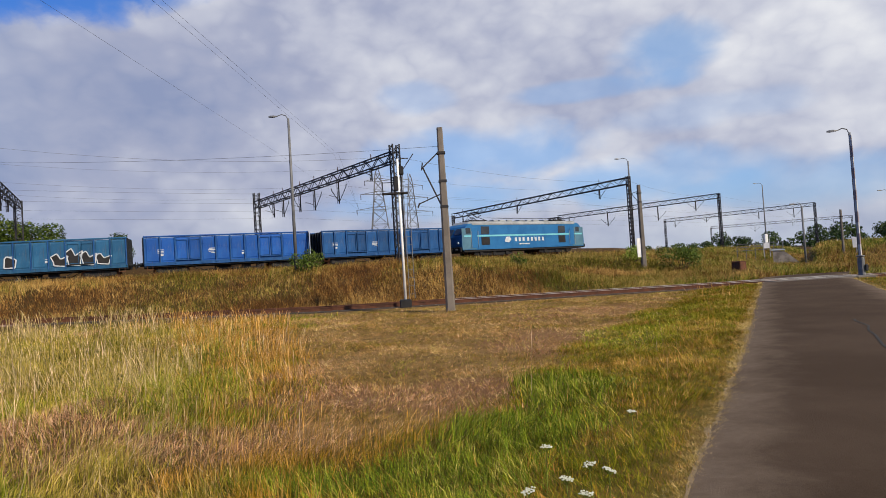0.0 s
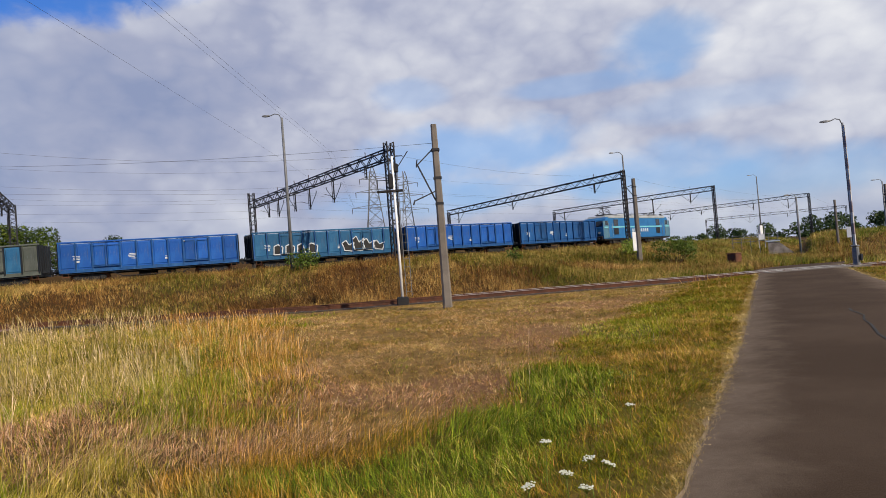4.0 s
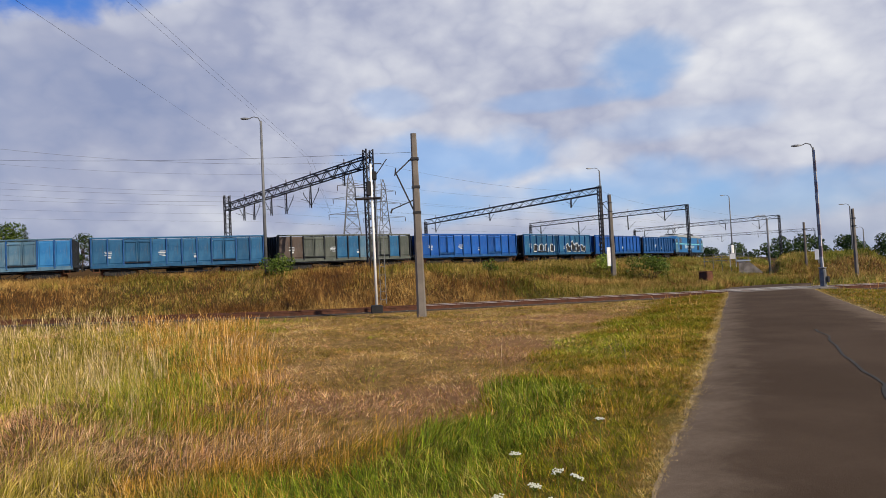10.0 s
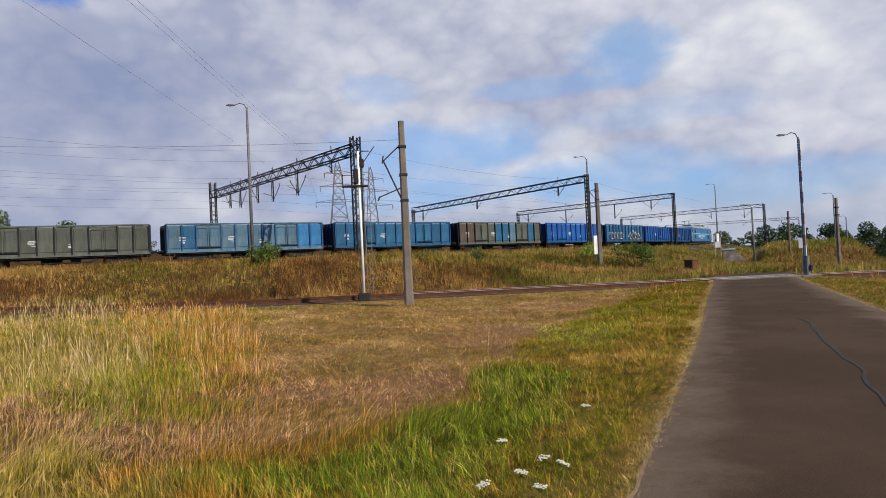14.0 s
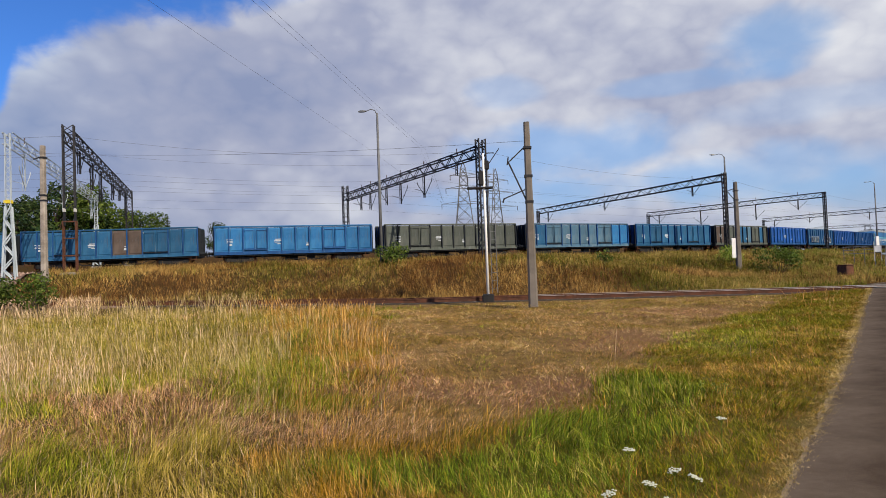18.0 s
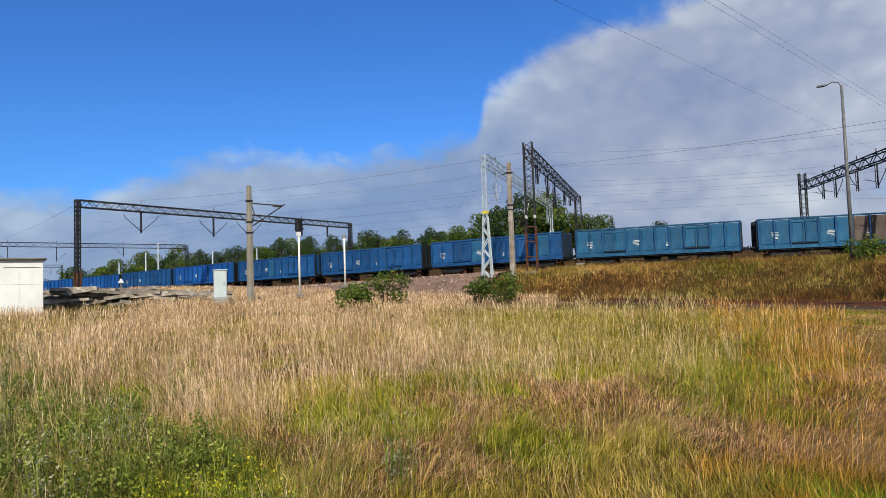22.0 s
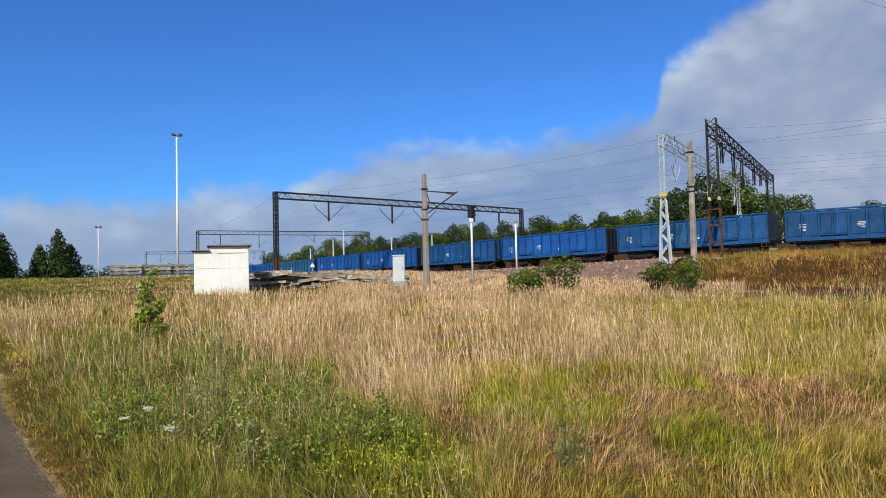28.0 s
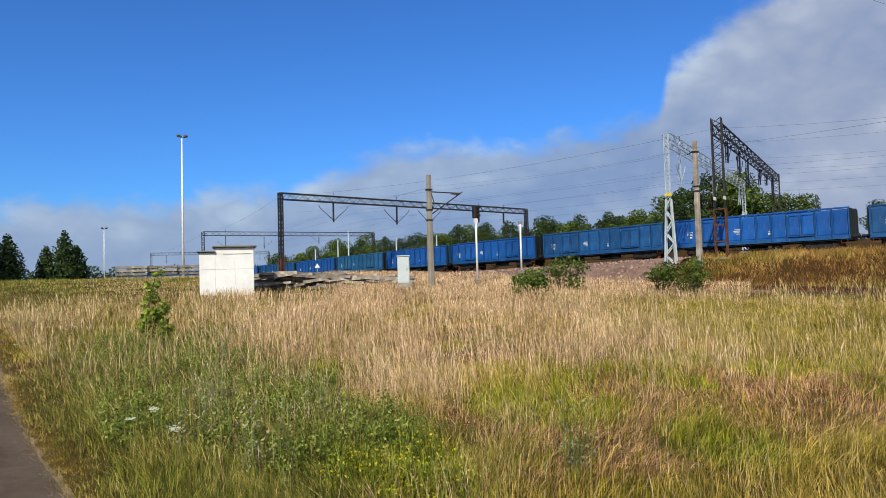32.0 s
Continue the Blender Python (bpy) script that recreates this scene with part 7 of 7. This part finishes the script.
    x, y = x[ok], y[ok]
    mown, lush, dr = zone_masks(x, y)
    ok = r.uniform(0, 1, len(x)) < BARE["turf"] * (1 - np.minimum(0.8 * lush, 0.97))
    x, y, dr = x[ok], y[ok], dr[ok]
    dist = np.hypot(x, y)
    rim = ss((dr - ROAD_HALF + 0.12) / 0.5)
    fresh = r.uniform(0, 1, len(x)) < np.clip(1.6 * patchy(x, y, 0.9, 1) - 0.35, 0.05, 0.95) * rim
    tall = (0.35 + 1.2 * patchy(x, y, 0.35, 3)) * (0.4 + 0.6 * rim)
    for k, mat, label in ((fresh, "turf_green", "short green turf along the road"), (~fresh, "turf_grass", "short dry and olive turf along the road")):
        k = np.where(k)[0]
        blades("turf", x[k], y[k], r.uniform(0.03, 0.14, len(k)) * tall[k], np.maximum(0.007, dist[k] * 0.0010) * r.uniform(0.6, 1.5, len(k)), r.uniform(0.3, 1.5, len(k)), mat, label, 0.0, 39, 1)
    # dry fringe leaning over the asphalt's edge
    n = 90000
    i = order[np.minimum((r.uniform(0, 1, n) ** 2.3 * len(sel)).astype(int), len(sel) - 1)]
    hand = np.where(r.uniform(0, 1, n) < 0.8, -1.0, 1.0)
    slide, w = r.uniform(-0.3, 0.3, n), r.normal(-0.03, 0.05, n)
    x = sel[i, 0] + flow[i, 0] * slide + hand * flow[i, 1] * (ROAD_HALF + w)
    y = sel[i, 1] + flow[i, 1] * slide - hand * flow[i, 0] * (ROAD_HALF + w)
    ok = (np.hypot(x, y) > 1.7) & (r.uniform(0, 1, n) < 0.25 + 0.9 * patchy(x, y, 0.5, 0))
    x, y = x[ok], y[ok]
    dist = np.hypot(x, y)
    blades("edge_grass", x, y, r.uniform(0.03, 0.085, len(x)), np.maximum(0.004, dist * 0.0007) * r.uniform(0.6, 1.5, len(x)), r.uniform(0.6, 1.9, len(x)), "edge_straw", "short dry straw fringe along the asphalt", 0.0, 44, 1)
    # tall stalks
    x, y, dist, r = scatter(420000, 2.2, 36, -95, 46, 26, 1.1)
    ok = clear_ground(x, y, 0.5, 0.2) & (y < siding_y(x) + np.where(x < -11, 1.6, -1.9)) & ~((np.abs(x + 39.5) < 2.0) & (np.abs(y - 11.0) < 2.2))
    x, y, dist = x[ok], y[ok], dist[ok]
    mown, lush, dr = zone_masks(x, y)
    az = np.degrees(np.arctan2(x, y))
    tuft = ss((patchy(x, y, 0.45, 0) - 0.42) / 0.22)
    dens = (0.22 + 0.78 * ss((patchy(x, y, 2.6, 5) - 0.34) / 0.25)) * (0.18 + 0.82 * tuft) * (1 - mown) * (1 - np.minimum(1.2 * lush, 0.93)) * (1 - 0.8 * BARE["weedy"]) * (1 - 0.5 * BARE["now"]) * (1 - 0.95 * BARE["turf"])
    dens *= np.where((x * 0.864 - y * 0.503 > 1) & (y > 0), 0.25, 1.0) * (0.35 + 0.65 * ss((dist - 4.5) / 4)) * (0.62 + 0.6 * ss((-30 - az) / 12)) * np.where((y > 14) & (az > -42), 0.62, 1.0)
    ok = r.uniform(0, 1, len(x)) < dens
    x, y, dist, az = x[ok], y[ok], dist[ok], az[ok]
    slim = 0.8 + 0.2 * ss((dist - 5) / 4)
    tall = (0.5 + 0.7 * patchy(x, y, 1.6, 0)) * np.where(x < -8, 1.05, np.interp(y, [0, 20, 31], [1.0, 1.0, 0.7]))
    pale = r.uniform(0, 1, len(x)) < 0.12 + 0.88 * ss((-36 + 14 * ss((13 - dist) / 5) - az + 24 * (patchy(x, y, 3.0, 3) - 0.5)) / 10.0) * (1 - 0.75 * ss((-70 - az) / 8))
    tan = ~pale & (az < -20 + 14 * (patchy(x, y, 2.5, 2) - 0.5))
    for sel, mat, label in ((pale, "dry_grass", "tall pale straw with thin seed heads"), (tan, "tan_grass", "tall tan and green grass with thin seed heads"), (~pale & ~tan, "gold_grass", "tall golden dry grass with thin seed heads")):
        for near in (True, False):
            k = np.where(sel & ((dist < 9) == near))[0]
            if len(k):
                blades("tall_dry_grass", x[k], y[k], r.uniform(0.32, 0.92, len(k)) * tall[k], np.maximum(0.0020, dist[k] * 0.00036) * slim[k] * r.uniform(0.7, 1.5, len(k)), 0.28 * r.uniform(0.1, 2.4, len(k)), mat, label, 1.2, 31 + near, 2 if near else 1)
    # overgrown siding on the yard side
    x, y, dist, r = scatter(70000, 34, 66, -66, -31, 27, 0.9)
    off = y - siding_y(x)
    ok = (off < 2.2) & (off > -16) & (r.uniform(0, 1, len(x)) < np.where(np.abs(off) < 1.0, 0.35, 0.9)) & (np.hypot(x + 34.4, y - 20.4) > 1.0)
    x, y, dist, off = x[ok], y[ok], dist[ok], off[ok]
    blades("tall_dry_grass", x, y, r.uniform(0.25, 0.72, len(x)) * np.where(np.abs(off) < 1.6, 0.7, 1.0), dist * 0.00045 * r.uniform(0.7, 1.5, len(x)), 0.3 * r.uniform(0.2, 2.2, len(x)), "dry_grass", "pale straw overgrowing the siding", 1.0, 43, 1)
    # embankment and yard edge
    x, y, dist, r = scatter(800000, 30, 90, -72, 36, 22, 0.85)
    ok = y > siding_y(x) + 1.5
    x, y, dist = x[ok], y[ok], dist[ok]
    line = TP[::3]
    d, k = nearest(x, y, line)
    kk = np.clip(k, 1, len(line) - 2)
    t = line[kk + 1] - line[kk - 1]
    t /= np.linalg.norm(t, axis=1)[:, None]
    n = (x - line[kk, 0]) * t[:, 1] - (y - line[kk, 1]) * t[:, 0]
    bare = (x < -26.8 - 2.5 * patchy(x, y, 2.0, 1)) & (n < 15.5)
    ok = (n > 3.6) & ~bare & clear_ground(x, y, 0.3, 1.5)
    x, y, dist, n = x[ok], y[ok], dist[ok], n[ok]
    z_up = land(x, y)
    g = ss((patchy(x, y, 5.0, 2) - 0.55 + 0.30 * ss((x + 4) / 16) + 0.2 * ss((z_up - 1.2) / 1.0)) / 0.3) * 0.85
    isg = r.uniform(0, 1, len(x)) < g
    tall = (0.35 + 1.1 * patchy(x, y, 1.1, 4)) * (0.7 + 0.6 * patchy(x, y, 4.0, 1)) * (1 + 0.3 * (n < 6.5)) * (0.35 + 0.65 * ss((y - siding_y(x) - 1.5) / 2.5))
    wd = dist * 0.00042
    for sel, nm, mat, label, lo, hi in ((isg, "embankment_grass", "bank_green", "yellow-green grass on the embankment", 0.2, 0.6), (~isg, "embankment_grass", "bank_dry", "dry brownish grass on the embankment", 0.22, 0.7)):
        k = np.where(sel)[0]
        blades(nm, x[k], y[k], r.uniform(lo, hi, len(k)) * tall[k], wd[k] * r.uniform(0.7, 1.9, len(k)), 0.5 * r.uniform(0.2, 1.8, len(k)), mat, label, 0.0, 35, 1)
    # distance: yard side and beyond the road
    x, y, dist, r = scatter(90000, 32, 110, -96, -60, 23, 0.9)
    ok = (y < 34) & ~((np.abs(x + 39.0) < 1.4) & (np.abs(y - 11.0) < 1.8)) & (y < siding_y(x) - 1.5) & (nearest(x, y, ROADC)[0] > 2.3)
    x, y, dist = x[ok], y[ok], dist[ok]
    straw = r.uniform(0, 1, len(x)) < ss((1.6 * patchy(x, y, 7.0, 0) - 0.35) / 0.7) * ss((y - 0.07 * (-x - 30) - 2) / 4)
    for sel, mat, label in ((straw, "tan_grass", "tan grass towards the railway yard"), (~straw, "meadow_grass", "olive grass towards the railway yard")):
        k = np.where(sel)[0]
        blades("yard_grass", x[k], y[k], r.uniform(0.08, 0.34, len(k)) * (0.4 + patchy(x[k], y[k], 2.5, 2)), dist[k] * 0.0006 * r.uniform(0.8, 1.6, len(k)), 0.5 * r.uniform(0.3, 1.5, len(k)), mat, label, 0.0, 36, 1)
    x, y, dist, r = scatter(230000, 36, 130, 22, 48, 24, 0.85)
    ok = clear_ground(x, y, 0.2, 1.8) & (y > siding_y(x) + 1.6)
    x, y, dist = x[ok], y[ok], dist[ok]
    ok = nearest(x, y, TP[::3])[0] > 3.2
    x, y, dist = x[ok], y[ok], dist[ok]
    straw = r.uniform(0, 1, len(x)) < ss((patchy(x, y, 7.0, 4) - 0.4) / 0.25) * 0.8
    for sel, mat, label in ((straw, "bank_dry", "dry tan grass beyond the crossing"), (~straw, "field_green", "yellow-green grass beyond the crossing")):
        k = np.where(sel)[0]
        blades("field_grass", x[k], y[k], r.uniform(0.2, 0.7, len(k)) * (0.4 + 1.1 * patchy(x[k], y[k], 1.6, 5)), dist[k] * 0.0005 * r.uniform(0.8, 1.7, len(k)), 0.5 * r.uniform(0.3, 1.6, len(k)), mat, label, 0.0, 37, 1)


make_grass()


def weeds(name, label, spots, h, w, mat, leaf, per, seed, dense=5200):
    """Leafy weeds: stalks with many small leaves, in one mesh a clump."""
    r = np.random.default_rng(seed)
    for (x, y, rad) in spots:
        c = thing(name, label, "weeds", label, at=pose(x, y, ground_z(x, y)))
        st, cs, rs = Shape(), [], []
        for k in range(int(per * rad)):
            a, q = r.uniform(0, 6.28), rad * math.sqrt(r.uniform(0, 1))
            hh = h * r.uniform(0.6, 1.1)
            b = Vector((q * math.cos(a), q * math.sin(a), 0))
            t = b + Vector((r.normal(0, 0.05), r.normal(0, 0.05), hh))
            st.tube(b, t, 0.005, 0.003, 4, False)
            for s in (0.4, 0.65, 0.9):
                cs.append(tuple(b.lerp(t, s)))
                rs.append(w * r.uniform(0.7, 1.2) * (1.2 - 0.5 * s))
        tagged(part("stem", st, "weed", c), kind="stuff")
        part("foliage", leaf_cloud(cs, rs, dense, leaf, seed), mat, c)


weeds("weed_clump", "leafy green weeds among the grass",
      [(-9.4, 2.2, 0.6), (-12.0, 3.2, 0.7), (-14.6, 2.0, 0.7), (-6.8, 2.3, 0.5), (-5.4, 2.5, 0.45), (-8.4, 3.4, 0.5), (-10.4, 1.4, 0.5), (-7.6, 2.9, 0.5), (-6.1, 3.1, 0.4), (-13.2, 4.2, 0.6), (-17.5, 2.8, 0.8),
       (-10.2, 3.6, 0.5), (-4.9, 2.0, 0.3), (-5.9, 1.7, 0.3), (-7.0, 1.2, 0.4), (-8.2, 1.3, 0.4), (-9.2, 2.9, 0.5), (-11.2, 2.3, 0.6), (-12.8, 1.6, 0.6), (-15.8, 3.4, 0.7), (-16.8, 4.6, 0.8), (-18.8, 5.2, 0.9), (-5.2, 2.9, 0.3), (-14.0, 3.4, 0.6)],
      0.40, 0.10, "weed", 0.017, 85, 61, 1900)
weeds("weed_clump", "grey-green weeds with silvery leaves", [(-6.2, 1.5, 0.26), (-8.2, 2.2, 0.24), (-6.3, 2.7, 0.2), (-7.2, 1.9, 0.22), (-8.8, 4.6, 0.14), (-11.7, 3.3, 0.16), (-3.6, 3.6, 0.1), (-5.1, 1.75, 0.2)], 0.62, 0.055, "silver_weed", 0.013, 120, 62, 4200)
weeds("weed_clump", "yellow-topped weeds among the grass", [(-4.2, 2.4, 0.3), (-4.5, 2.25, 0.25), (-4.7, 2.9, 0.25), (-3.9, 2.6, 0.25)], 0.36, 0.09, "goldenrod", 0.011, 150, 63, 1500)
weeds("weed_clump", "pale green weeds at the edge of the mown patch", [(2.6, 7.9, 0.16)], 0.2, 0.04, "weed", 0.016, 30, 64)


def umbel(x, y, h, seed):
    r = random.Random(seed)
    f = thing("wild_flower", "wild carrot with flat white flower heads", "flower", "white wild flowers", at=pose(x, y, ground_z(x, y)))
    tip = Vector((r.uniform(-0.02, 0.02), r.uniform(-0.02, 0.02), h))
    slope = r.uniform(-0.5, 0.5)
    part("stalk", Shape().tube((0, 0, 0), tip, 0.004, 0.003, 5, False), "weed", f)
    rays, fl = Shape(), Shape()
    for k in range(22):
        a, q = k * 2.4, 0.040 * math.sqrt((k + 0.5) / 22)
        p = tip + Vector((q * math.cos(a), q * math.sin(a), 0.035 + slope * q * math.cos(a) + r.uniform(-0.006, 0.006)))
        rays.bar(tip, p, 0.0015)
        fl.lathe([(0.004, -0.003), (0.0085, 0.0), (0.005, 0.004)], tuple(p), 6)
    part("umbel", rays, "weed", f)
    part("flower_head", fl, "umbel", f)


for i, (x, y, h) in enumerate(((0.92, 4.62, 0.28), (1.10, 4.07, 0.30), (1.15, 3.93, 0.30), (0.90, 3.88, 0.29), (0.94, 3.62, 0.29), (0.63, 3.73, 0.29), (1.82, 5.42, 0.29), (-5.8, 0.9, 0.47), (-6.1, 1.1, 0.47), (-5.2, 1.1, 0.47), (-13.8, 0.3, 0.5))):
    umbel(x, y, h, i)


def motions():
    """The train draws away along the curve; its wheels turn with the distance run."""
    stamps = [k * 1.0 for k in range(33)]
    for i, w in enumerate(wagons):
        walk(w, [(t, car_pose(train_at(t) - WAGON * (i + 0.5), 4.5)) for t in stamps])
    walk(loco, [(t, car_pose(train_at(t) + 9.62, 4.6)) for t in stamps])
    ticks = [k * 0.1 for k in range(321)]
    run = [train_at(t) - train_at(0) for t in ticks]
    for wheel, x, r in wheels:
        walk(wheel, [(t, Matrix.Translation((x, 0, r)) @ Matrix.Rotation(s / r, 4, "Y")) for t, s in zip(ticks, run)])


motions()
